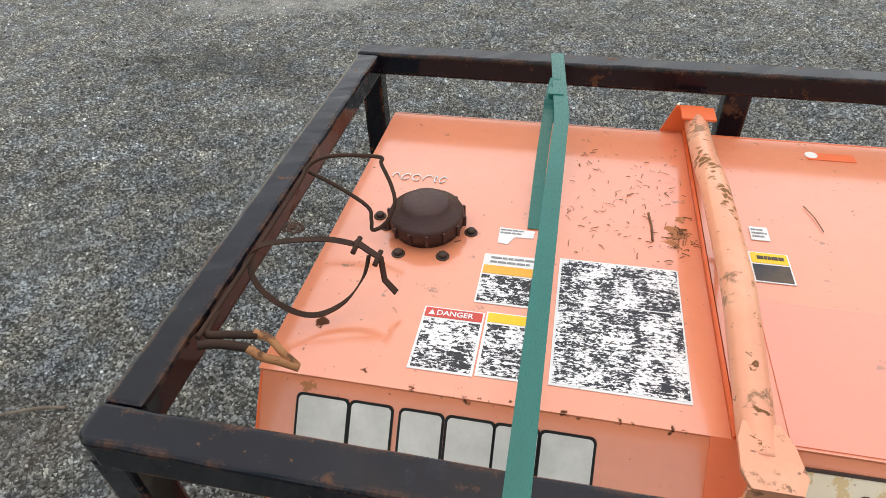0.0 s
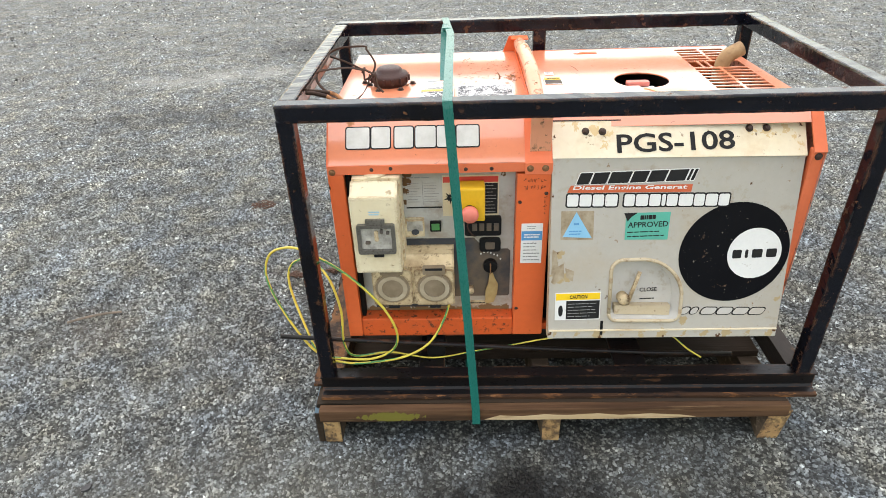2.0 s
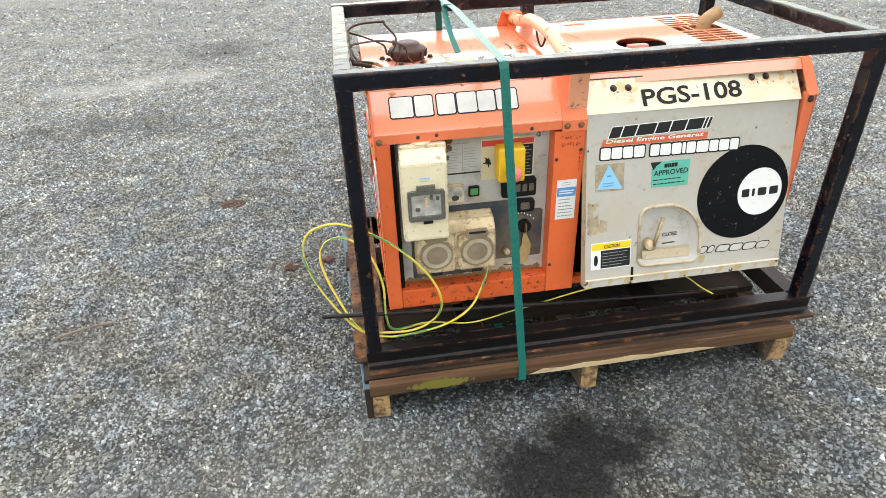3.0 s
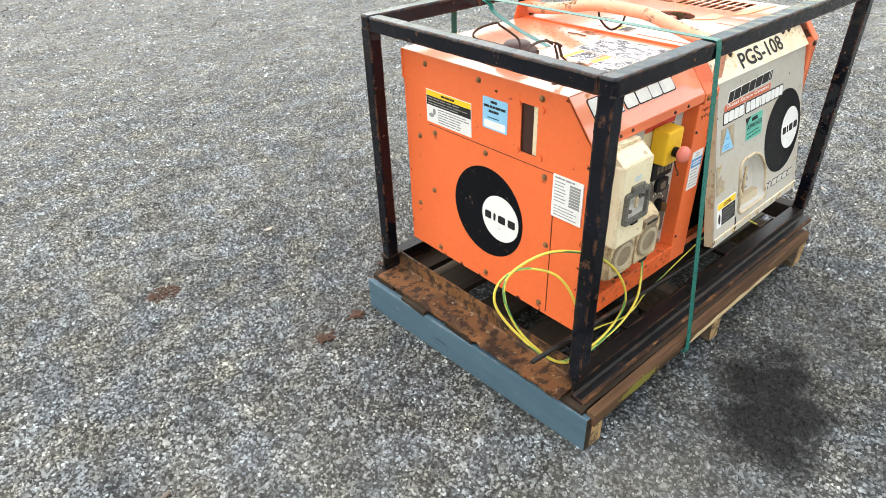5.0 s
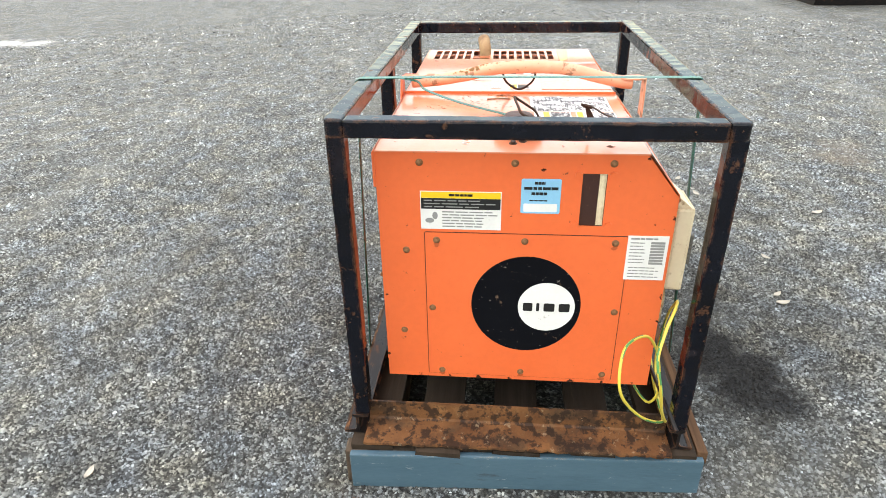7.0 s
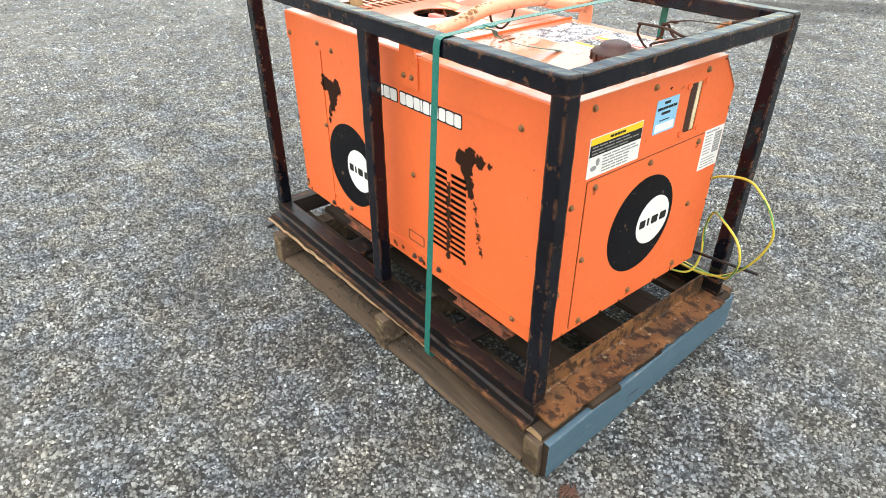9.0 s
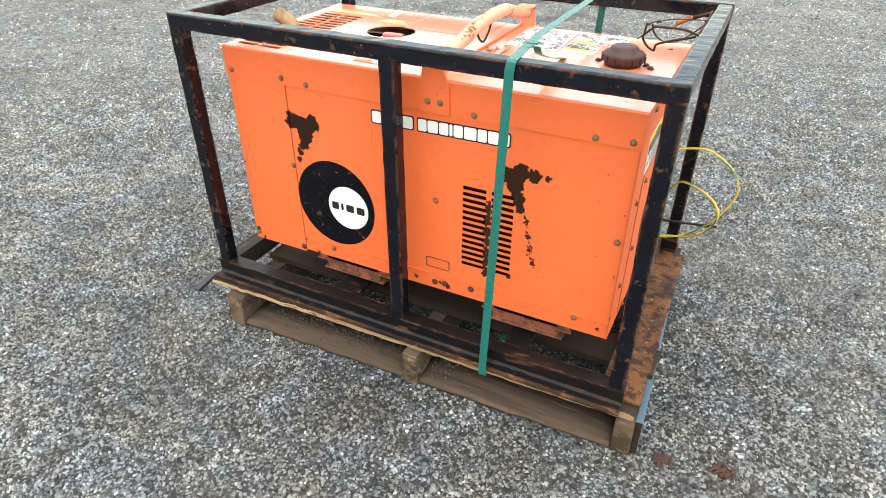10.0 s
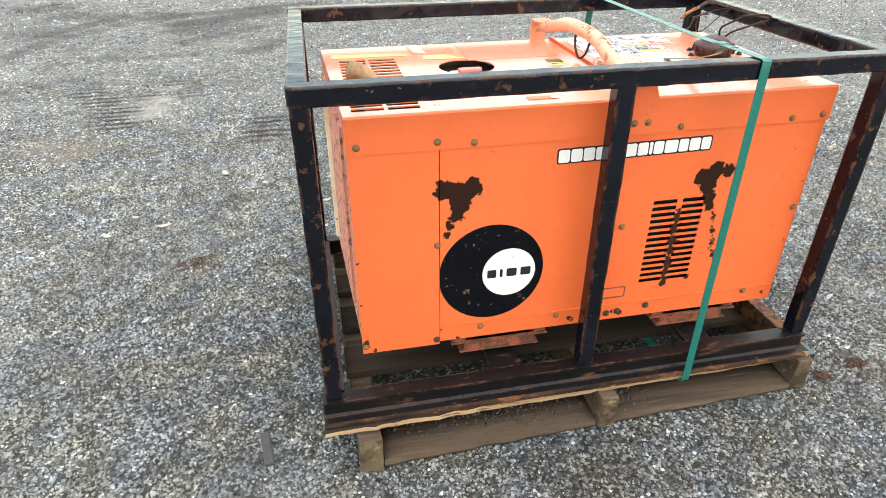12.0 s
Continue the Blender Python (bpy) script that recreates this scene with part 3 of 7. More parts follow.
    # curved wheel ruts, their relief shadow put into the colour
    for a, b, n, r, bow in (((3.65, -3.85), (2.68, -5.5), 9, 0.06, 0.25), ((3.6, -4.6), (2.9, -5.6), 7, 0.07, 0.1), ((2.68, -5.3), (1.2, -5.85), 9, 0.08, 0.05), ((2.45, -4.9), (1.9, -5.25), 5, 0.11, 0.0),
                            ((2.35, -4.02), (1.75, -4.62), 6, 0.06, 0.03), ((3.3, -2.75), (2.95, -2.95), 3, 0.05, 0.0), ((1.75, -3.6), (1.5, -3.95), 4, 0.07, 0.0), ((2.9, -3.55), (2.2, -3.6), 6, 0.04, 0.08)):
        line = []
        for i in range(n):
            f = i / (n - 1)
            side = bow * math.sin(math.pi * f)
            line.append((a[0] + (b[0] - a[0]) * f + side, a[1] + (b[1] - a[1]) * f + side * 0.5, 0, r * 1.5))
        col = mark(line, (0.034, 0.031, 0.027), 0.80, 0.06, 0.26)
    col = mark([(2.70, -1.62, 0, 0.08), (2.52, -1.52, 0, 0.08)], (0.22, 0.175, 0.125), 0.5, 0.12, 0.5)
    # damp brownish ground
    col = mark([(-1.05, 0.22, 0, 0.16), (-0.85, 0.40, 0, 0.12), (-1.35, 0.38, 0, 0.14), (-0.98, -0.08, 0, 0.13), (-0.62, -0.16, 0, 0.08), (-0.66, -0.05, 0, 0.06), (-1.45, 0.02, 0, 0.22), (-1.30, -0.45, 0, 0.22), (-0.75, -0.55, 0, 0.14)], None, 0.12, 0.12, 0.6)
    col = mark([(-0.88, 0.44, 0, 0.09), (-0.99, 0.52, 0, 0.08), (1.77, -0.22, 0, 0.06), (1.55, -1.55, 0, 0.10), (-0.14, 0.82, 0, 0.05), (-0.28, 0.80, 0, 0.03), (1.30, -1.9, 0, 0.10)], (0.085, 0.062, 0.045), 0.28, 0.08, 0.5)
    # an oily dark patch beside the pallet
    col = mark([(0.35, -0.36, 0, 0.09), (0.38, -0.28, 0, 0.09), (0.48, -0.33, 0, 0.11), (0.52, -0.25, 0, 0.10), (0.60, -0.28, 0, 0.09), (0.70, -0.24, 0, 0.06)], None, 0.92, 0.04, 0.18)
    # wider dimming along the pallet: damp ground and shade put into the colour
    col = mark([(0.35, -0.22, 0, 0.22), (0.62, -0.22, 0, 0.34), (0.95, -0.22, 0, 0.30), (0.7, -0.55, 0, 0.25)], None, 0.36, 0.14, 0.35)
    # far pale blotch: bright glare put into the colour
    col = mark([(6.3, 6.2, 0, 0.16), (6.3, 6.6, 0, 0.2), (6.2, 6.9, 0, 0.1)], (0.55, 0.55, 0.52), 0.8, 0.10, 0.8)
    nt.links.new(col, bsdf.inputs["Base Color"])
    bsdf.inputs["Roughness"].default_value = 0.7
    bsdf.inputs["Specular IOR Level"].default_value = 0.3
    return m


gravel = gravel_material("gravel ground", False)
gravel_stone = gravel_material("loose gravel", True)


# ---- building helpers ----
base_of = {}


def thing(name, at, label, category, group="", kind=""):
    ob = tagged(new(name), label, category, group, kind)
    ob.location = at
    ob.empty_display_size = 0.05
    base_of[ob] = Vector(at)
    return ob


def part(name, bm, mats, parent=None, label="", smooth=False):
    """Links a bmesh, made in world metres, as one mesh under its parent."""
    base = base_of.get(parent, Vector())
    me = bpy.data.meshes.new(name)
    bmesh.ops.translate(bm, verts=bm.verts, vec=-base)
    bmesh.ops.recalc_face_normals(bm, faces=bm.faces)
    bm.to_mesh(me)
    bm.free()
    for m in mats if isinstance(mats, (list, tuple)) else [mats]:
        me.materials.append(m)
    if smooth:
        for p in me.polygons:
            p.use_smooth = True
    ob = new(name, me)
    if parent:
        ob.parent = parent
        base_of[ob] = base
    if label:
        tagged(ob, label)
    return ob


def box(bm, x0, x1, y0, y1, z0, z1, bevel=0.0, mi=0, segments=2, m=None):
    r = bmesh.ops.create_cube(bm, size=1)
    vs = r["verts"]
    for v in vs:
        v.co = Vector(((x0 + x1) / 2 + v.co.x * (x1 - x0), (y0 + y1) / 2 + v.co.y * (y1 - y0), (z0 + z1) / 2 + v.co.z * (z1 - z0)))
    fs = list({f for v in vs for f in v.link_faces})
    for f in fs:
        f.material_index = mi
    if bevel:
        es = list({e for f in fs for e in f.edges})
        out = bmesh.ops.bevel(bm, geom=es, offset=bevel, segments=segments, affect="EDGES", profile=0.6)
        for f in out["faces"]:
            f.material_index = mi
        vs = list({v for f in out["faces"] for v in f.verts} | {v for v in vs if v.is_valid})
    if m is not None:
        bmesh.ops.transform(bm, matrix=m, verts=vs)
    return vs


class Face:
    """A flat work plane: a to the right, b up, h out of it, as seen from outside."""

    def __init__(self, o, u, v):
        self.o, self.u = Vector(o), Vector(u).normalized()
        v = Vector(v)
        self.v = (v - self.u * self.u.dot(v)).normalized()
        self.n = self.u.cross(self.v)

    def p(self, a, b, h=0.0):
        return self.o + self.u * a + self.v * b + self.n * h

    def matrix(self, a, b, h=0.0, turn=0.0):
        r = Matrix((self.u, self.v, self.n)).transposed().to_4x4()
        return Matrix.Translation(self.p(a, b, h)) @ r @ Matrix.Rotation(turn, 4, "Z")


def outline(bm, face, pts, h0, h1, mi=0):
    """A flat shape with thickness, from its outline in the plane."""
    lo = [bm.verts.new(face.p(a, b, h0)) for a, b in pts]
    hi = [bm.verts.new(face.p(a, b, h1)) for a, b in pts]
    fs = [bm.faces.new(hi), bm.faces.new(lo[::-1])]
    n = len(pts)
    fs += [bm.faces.new((lo[i], lo[(i + 1) % n], hi[(i + 1) % n], hi[i])) for i in range(n)]
    for f in fs:
        f.material_index = mi


def rect_pts(a0, a1, b0, b1):
    return [(a0, b0), (a1, b0), (a1, b1), (a0, b1)]


def oval_pts(a, b, ra, rb, n=48):
    return [(a + ra * math.cos(2 * math.pi * i / n), b + rb * math.sin(2 * math.pi * i / n)) for i in range(n)]


def round_pts(a0, a1, b0, b1, r, n=4):
    out = []
    for ca, cb, s in ((a1 - r, b1 - r, 0), (a0 + r, b1 - r, 90), (a0 + r, b0 + r, 180), (a1 - r, b0 + r, 270)):
        out += [(ca + r * math.cos(radians(s + 90 * i / n)), cb + r * math.sin(radians(s + 90 * i / n))) for i in range(n + 1)]
    return out


def sheet(bm, face, outer, holes, thick, mi=0, h=0.0):
    """Sheet metal with holes cut right through it."""
    edges = []
    for loop in [outer, *holes]:
        vs = [bm.verts.new(face.p(a, b, h)) for a, b in loop]
        edges += [bm.edges.new((vs[i], vs[(i + 1) % len(vs)])) for i in range(len(vs))]
    fs = [f for f in bmesh.ops.triangle_fill(bm, edges=edges, use_beauty=True)["geom"] if isinstance(f, bmesh.types.BMFace)]
    ex = bmesh.ops.extrude_face_region(bm, geom=fs)["geom"]
    bmesh.ops.translate(bm, verts=[v for v in ex if isinstance(v, bmesh.types.BMVert)], vec=-face.n * thick)
    if mi:
        for f in {f for v in ex if isinstance(v, bmesh.types.BMVert) for f in v.link_faces} | {f for f in fs if f.is_valid}:
            f.material_index = mi


def profile(bm, pts, axis, t0, t1, mi=0):
    """A constant section drawn out along an axis: pts are (y, z) for x, (x, z) for y, (x, y) for z."""
    put = {"x": lambda t, p: (t, p[0], p[1]), "y": lambda t, p: (p[0], t, p[1]), "z": lambda t, p: (p[0], p[1], t)}[axis]
    a = [bm.verts.new(put(t0, p)) for p in pts]
    b = [bm.verts.new(put(t1, p)) for p in pts]
    n = len(pts)
    fs = [bm.faces.new(a), bm.faces.new(b[::-1])] + [bm.faces.new((a[i], b[i], b[(i + 1) % n], a[(i + 1) % n])) for i in range(n)]
    for f in fs:
        f.material_index = mi


def smooth_path(pts, steps=8):
    """Catmull-Rom through the points."""
    pts = [Vector(p) for p in pts]
    out = []
    for i in range(len(pts) - 1):
        p0, p1, p2, p3 = pts[max(i - 1, 0)], pts[i], pts[i + 1], pts[min(i + 2, len(pts) - 1)]
        for s in range(steps):
            t = s / steps
            out.append(0.5 * (2 * p1 + (p2 - p0) * t + (2 * p0 - 5 * p1 + 4 * p2 - p3) * t * t + (3 * p1 - p0 - 3 * p2 + p3) * t ** 3))
    return out + [pts[-1]]


def tube(bm, pts, r, sides=10, mi=0, pick=None, flat=1.0, radii=None):
    """A round (or flattened) bar swept along a path. pick(ring, side) chooses the material."""
    pts = [Vector(p) for p in pts]
    rings, side = [], None
    for i, p in enumerate(pts):
        d = (pts[min(i + 1, len(pts) - 1)] - pts[max(i - 1, 0)]).normalized()
        if side is None:
            side = d.orthogonal().normalized()
        side = (side - d * side.dot(d)).normalized()
        up = d.cross(side)
        rr = radii[i] if radii else r
        rings.append([bm.verts.new(p + side * rr * math.cos(2 * math.pi * k / sides) + up * rr * flat * math.sin(2 * math.pi * k / sides)) for k in range(sides)])
    for i in range(len(rings) - 1):
        for k in range(sides):
            f = bm.faces.new((rings[i][k], rings[i][(k + 1) % sides], rings[i + 1][(k + 1) % sides], rings[i + 1][k]))
            f.material_index = pick(i, k) if pick else mi
            f.smooth = True
    for cap in (rings[0][::-1], rings[-1]):
        bm.faces.new(cap).material_index = mi


def turned(bm, centre, rows, sides=32, mi=0):
    """A turned solid about z: rows of (radius, height)."""
    c = Vector(centre)
    rings = [[bm.verts.new(c + Vector((r * math.cos(2 * math.pi * k / sides), r * math.sin(2 * math.pi * k / sides), z))) for k in range(sides)] for r, z in rows]
    for i in range(len(rings) - 1):
        for k in range(sides):
            f = bm.faces.new((rings[i][k], rings[i][(k + 1) % sides], rings[i + 1][(k + 1) % sides], rings[i + 1][k]))
            f.material_index, f.smooth = mi, True
    bm.faces.new(rings[0][::-1]).material_index = mi
    bm.faces.new(rings[-1]).material_index = mi


def letters(bm, face, text, a0, a1, b0, b1, h, mi=0, bold=0.0, slant=0.0):
    """Lettering in the built-in font, fitted to a box in the plane."""
    cu = bpy.data.curves.new("text", "FONT")
    cu.body, cu.size, cu.offset, cu.extrude, cu.resolution_u = text, 1.0, bold, 0.0, 3
    ob = bpy.data.objects.new("text", cu)
    me = bpy.data.meshes.new_from_object(ob)
    bpy.data.objects.remove(ob)
    bpy.data.curves.remove(cu)
    co = np.array([v.co[:2] for v in me.vertices])
    lo, hi = co.min(0), co.max(0)
    vs = []
    for x, y in co:
        s, t = (x - lo[0]) / (hi[0] - lo[0]), (y - lo[1]) / (hi[1] - lo[1])
        vs.append(bm.verts.new(face.p(a0 + s * (a1 - a0) + slant * t, b0 + t * (b1 - b0), h)))
    for p in me.polygons:
        try:
            bm.faces.new([vs[i] for i in p.vertices]).material_index = mi
        except ValueError:
            pass
    bpy.data.meshes.remove(me)


def bars(bm, face, a0, a1, b0, b1, rows, h, mi, seed=1, fill=0.5, words=True):
    """Lines of small print that cannot be read, as plain bars."""
    rnd = random.Random(seed)
    step = (b1 - b0) / rows
    for i in range(rows):
        b = b1 - (i + 0.5) * step
        a, end = a0, a0 + (a1 - a0) * rnd.uniform(0.7, 1.0)
        while a < end:
            w = rnd.uniform(0.10, 0.25) * (a1 - a0) if words else end - a0
            outline(bm, face, rect_pts(a, min(a + w, end), b - step * fill / 2, b + step * fill / 2), h - 0.0004, h, mi)
            a += w + 0.025 * (a1 - a0)


def word_blocks(bm, face, spans, b0, b1, h, edge, mi_edge, mi_fill, slant=0.0, r=0.25):
    """A maker's word mark as plain rounded blocks with a contrasting outline."""
    H = b1 - b0
    for i, (a0, a1) in enumerate(spans):
        rr = min(r * H, 0.45 * (a1 - a0))
        lean = lambda pts: [(a + slant * (b - b0) / H, b) for a, b in pts]
        if edge:
            outline(bm, face, lean(round_pts(a0 - edge, a1 + edge, b0 - edge, b1 + edge, rr + edge * 0.5)), 0.0002, h, mi_edge)
        outline(bm, face, lean(round_pts(a0, a1, b0, b1, rr)), 0.0003, h + 0.0006, mi_fill)


def mark_blocks(face, spans, b0, b1, h, edge, mats, parent, slant=0.0, r=0.25, label=""):
    """Each block of a word mark as a piece of its own."""
    for span in spans:
        bm = bmesh.new()
        word_blocks(bm, face, [span], b0, b1, h, edge, 1, 0, slant, r)
        part("mark_block", bm, mats, parent, label)


def bolt_mesh(name, material, r):
    bm = bmesh.new()
    turned(bm, (0, 0, 0), [(r * 1.45, 0), (r * 1.45, r * 0.18), (r * 1.1, r * 0.22)], 14)
    turned(bm, (0, 0, r * 0.2), [(r, 0), (r, r * 0.65), (r * 0.8, r * 0.85), (r * 0.2, r * 0.9)], 6)
    me = bpy.data.meshes.new(name)
    bmesh.ops.recalc_face_normals(bm, faces=bm.faces)
    bm.to_mesh(me)
    bm.free()
    me.materials.append(material)
    return me


BOLT_TINY = bolt_mesh("bolt_tiny", bolt_dark, 0.0032)
BOLT, BOLT_DARK = bolt_mesh("bolt", bolt_steel, 0.0056), bolt_mesh("bolt_dark", bolt_dark, 0.0062)


def bolts(parent, face, places, mesh):
    for i, (a, b) in enumerate(places):
        ob = new("bolt", mesh)
        ob.parent = parent
        ob.matrix_basis = Matrix.Translation(-base_of[parent]) @ face.matrix(a, b, 0.0, i * 1.3)


FRONT, BACK = Face((0, 0.09, 0), (1, 0, 0), (0, 0, 1)), Face((0, 0.733, 0), (-1, 0, 0), (0, 0, 1))
END, FAR_END = Face((0.075, 0, 0), (0, -1, 0), (0, 0, 1)), Face((1.226, 0, 0), (-0.045, 1, 0), (0, 0, 1))
TOP = Face((0, 0, 0.860), (1, 0, 0), (0, 1, 0))
CHAMFER = Face((0.075, 0.092, 0.771), (1, 0, 0), (0, 0.069, 0.087))
DOOR = Face((0.6, 0.092, 0.778), (1, 0.045, 0), (0, 0.1826, 1))
FLAP = Face((0.6, 0.092, 0.778), (1, 0.045, 0), (0, 0.069, 0.087))
PANEL = Face((0, 0.130, 0), (1, 0, 0), (0, 0, 1))

# ---- the setting: a gravel yard ----
def ground_height(x, y):
    d = math.hypot(x - 0.6, y - 0.4)
    k = min(1.0, max(0.0, (d - 1.0) / 1.5))
    return k * (0.012 * noise.noise((x * 0.7, y * 0.7, 0)) + 0.006 * noise.noise((x * 2.3, y * 2.3, 4)))


bm = bmesh.new()
N = 150
rows = []
for j in range(N + 1):
    row = []
    for i in range(N + 1):
        s, t = 2 * i / N - 1, 2 * j / N - 1
        x, y = 0.6 + 6 * s + 500 * s ** 9, 0.4 + 6 * t + 500 * t ** 9
        row.append(bm.verts.new((x, y, ground_height(x, y))))
    rows.append(row)
for j in range(N):
    for i in range(N):
        bm.faces.new((rows[j][i], rows[j][i + 1], rows[j + 1][i + 1], rows[j + 1][i])).smooth = True
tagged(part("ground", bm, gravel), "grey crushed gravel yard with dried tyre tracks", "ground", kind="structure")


def gravel_stones(near, far, seed):
    """Loose crushed chips lying on the ground, each a small roof-shaped shard, joined into one mesh."""
    rng = np.random.default_rng(seed)
    shard = np.array([(1, 0, 0), (0, 1, 0), (-1, 0, 0), (0, -1, 0), (0.45, 0.10, 1), (-0.35, -0.15, 0.85)], float)
    tris = np.array([(0, 1, 4), (1, 2, 5), (1, 5, 4), (2, 3, 5), (3, 0, 4), (3, 4, 5)])
    r = np.concatenate([1.8 * rng.random(near) ** 0.5 + rng.exponential(0.45, near), 1.8 + 6.0 * rng.random(far)])
    a = rng.random(near + far) * 2 * np.pi
    x, y = 0.6 + r * np.cos(a) * 1.1, 0.4 + r * np.sin(a)
    keep = ~((x > -0.05) & (x < 1.24) & (y > -0.03) & (y < 0.85))
    x, y, r = x[keep], y[keep], r[keep]
    n = len(x)
    size = 0.0033 + 0.0043 * rng.random(n) ** 1.6 + 0.0050 * (rng.random(n) > 0.994)
    size *= 1 + 0.22 * np.maximum(r - 1.9, 0)
    v = shard[None] * size[:, None, None] * rng.uniform(0.65, 1.35, (n, 6, 1)) * np.array([1.0, 0.8, 0.9])[None, None]
    v[:, 4:, :2] += rng.normal(0, 0.28, (n, 2, 2)) * size[:, None, None]
    turn, tilt = rng.random(n) * 2 * np.pi, rng.normal(0, 0.35, n)[:, None]
    c, s = np.cos(turn)[:, None], np.sin(turn)[:, None]
    vx, vz = v[..., 0] * np.cos(tilt) - v[..., 2] * np.sin(tilt), v[..., 0] * np.sin(tilt) + v[..., 2] * np.cos(tilt)
    px, py = vx * c - v[..., 1] * s + x[:, None], vx * s + v[..., 1] * c + y[:, None]
    z0 = np.array([ground_height(p, q) for p, q in zip(x, y)])
    pz = vz + (z0 - size * 0.05)[:, None]
    co = np.stack([px, py, pz], -1).reshape(-1, 3)
    faces = (tris[None] + 6 * np.arange(n)[:, None, None]).reshape(-1, 3)
    me = bpy.data.meshes.new("gravel_stones")
    me.vertices.add(len(co))
    me.vertices.foreach_set("co", co.ravel())
    me.loops.add(faces.size)
    me.loops.foreach_set("vertex_index", faces.ravel())
    me.polygons.add(len(faces))
    me.polygons.foreach_set("loop_start", np.arange(0, faces.size, 3))
    me.update(calc_edges=True)
    me.validate()
    me.materials.append(gravel_stone)
    return tagged(new("gravel_stones", me), "loose grey and pale gravel chips scattered over the yard", "gravel", kind="stuff")


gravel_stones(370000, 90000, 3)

# ---- the timber pallet ----
pallet = thing("pallet", (0.6, 0.4, 0), "rough weathered timber pallet with a blue painted end board", "pallet")
bm = bmesh.new()
box(bm, -0.020, 0.000, -0.050, 0.822, 0.0, 0.112, 0.005)
for v in bm.verts:
    v.co.x -= 0.042 * (v.co.y + 0.05) / 0.87
    v.co.z += 0.004 * noise.noise(v.co * 9) if v.co.z > 0.05 else 0
bm.normal_update()
for f in bm.faces:
    f.material_index = 1 if abs(f.normal.y) > 0.7 else 0
part("end_board", bm, [blue_board, timber], pallet, "blue painted end board with worn edges")


def bearer(x0, x1, y0, y1, z1, wedge=0.0, lean=0.045):
    """A bearer, sawn square, splintered at its ends, running a little askew."""
    bm = bmesh.new()
    box(bm, x0, x1, y0, y1, 0.0, z1, 0.005)
    bmesh.ops.subdivide_edges(bm, edges=[e for e in bm.edges if abs(e.verts[0].co.y - e.verts[1].co.y) > 0.5], cuts=14)
    for f in bm.faces:
        f.material_index = 1 if f.normal.y < -0.8 else 2 if f.normal.y > 0.8 else 0
    for v in bm.verts:
        v.co.x += wedge * (0.5 - v.co.z / z1) if v.co.y < 0 else 0
        v.co.x -= lean * (v.co.y - y0) / (y1 - y0)
        v.co += 0.004 * Vector((noise.noise(v.co * 17), noise.noise(v.co * 13 + Vector((5, 0, 0))), 0.5 * noise.noise(v.co * 21)))
    return part("bearer", bm, [timber_grey, end_grain, end_dark], pallet)


bearer(0.000, 0.048, -0.052, 0.838, 0.107)
bearer(0.596, 0.646, -0.050, 0.862, 0.107)
bearer(1.188, 1.245, -0.046, 0.882, 0.107, -0.018, 0.012)


def bottom_board(x0, x1, seed):
    """A flat board lying on the gravel under the pallet's edge, its rim splintered."""
    bm = bmesh.new()
    n = 22
    rings = []
    for i in range(n + 1):
        x = x0 + (x1 - x0) * i / n
        skew = 0.838 + 0.032 * x
        ja, jb = 0.006 * noise.noise((x * 16, seed, 3)), 0.004 * noise.noise((x * 22, seed, 8))
        rings.append([bm.verts.new(p) for p in ((x, skew - 0.125, 0.004), (x, skew - 0.004 + ja, 0.002), (x, skew + ja, 0.012), (x, skew - 0.006 + jb, 0.0235 + jb), (x, skew - 0.06, 0.029 + 0.6 * jb), (x, skew - 0.125, 0.034 + jb))])
    for i in range(n):
        for k in range(6):
            f = bm.faces.new((rings[i][k], rings[i][(k + 1) % 6], rings[i + 1][(k + 1) % 6], rings[i + 1][k]))
            f.smooth = k in (3, 4)
    bm.faces.new(rings[0][::-1])
    bm.faces.new(rings[-1])
    part("bottom_board", bm, timber_board, pallet, "brown weathered board between the bearers")


bottom_board(0.006, 0.550, 1)
bottom_board(0.604, 1.172, 2)
bm = bmesh.new()
rnd = random.Random(4)
for i in range(420):
    x = rnd.choice((rnd.gauss(0.86, 0.12), rnd.uniform(0.62, 1.15), rnd.gauss(0.50, 0.04)))
    if not (0.02 < x < 0.54 or 0.62 < x < 1.16):
        continue
    y = 0.838 + 0.032 * x - min(0.118, abs(rnd.gauss(0.085, 0.03)))
    z, q = 0.0300 + 0.0006 * (0.8 + 0.032 * x - y) / 0.01, rnd.uniform(0.002, 0.006)
    ring = [bm.verts.new((x + q * math.cos(t * 2.1 + i), y + q * math.sin(t * 2.1 + i), z - 0.002)) for t in range(3)]
    top = bm.verts.new((x + rnd.uniform(-0.3, 0.3) * q, y + rnd.uniform(-0.3, 0.3) * q, z + q * rnd.uniform(0.5, 1.1)))
    for k in range(3):
        bm.faces.new((ring[k], ring[(k + 1) % 3], top))
    bm.faces.new(ring[::-1])
tagged(part("dirt", bm, dirt_bits), "dark grit and dirt lying on the pallet board", "dirt", kind="stuff")


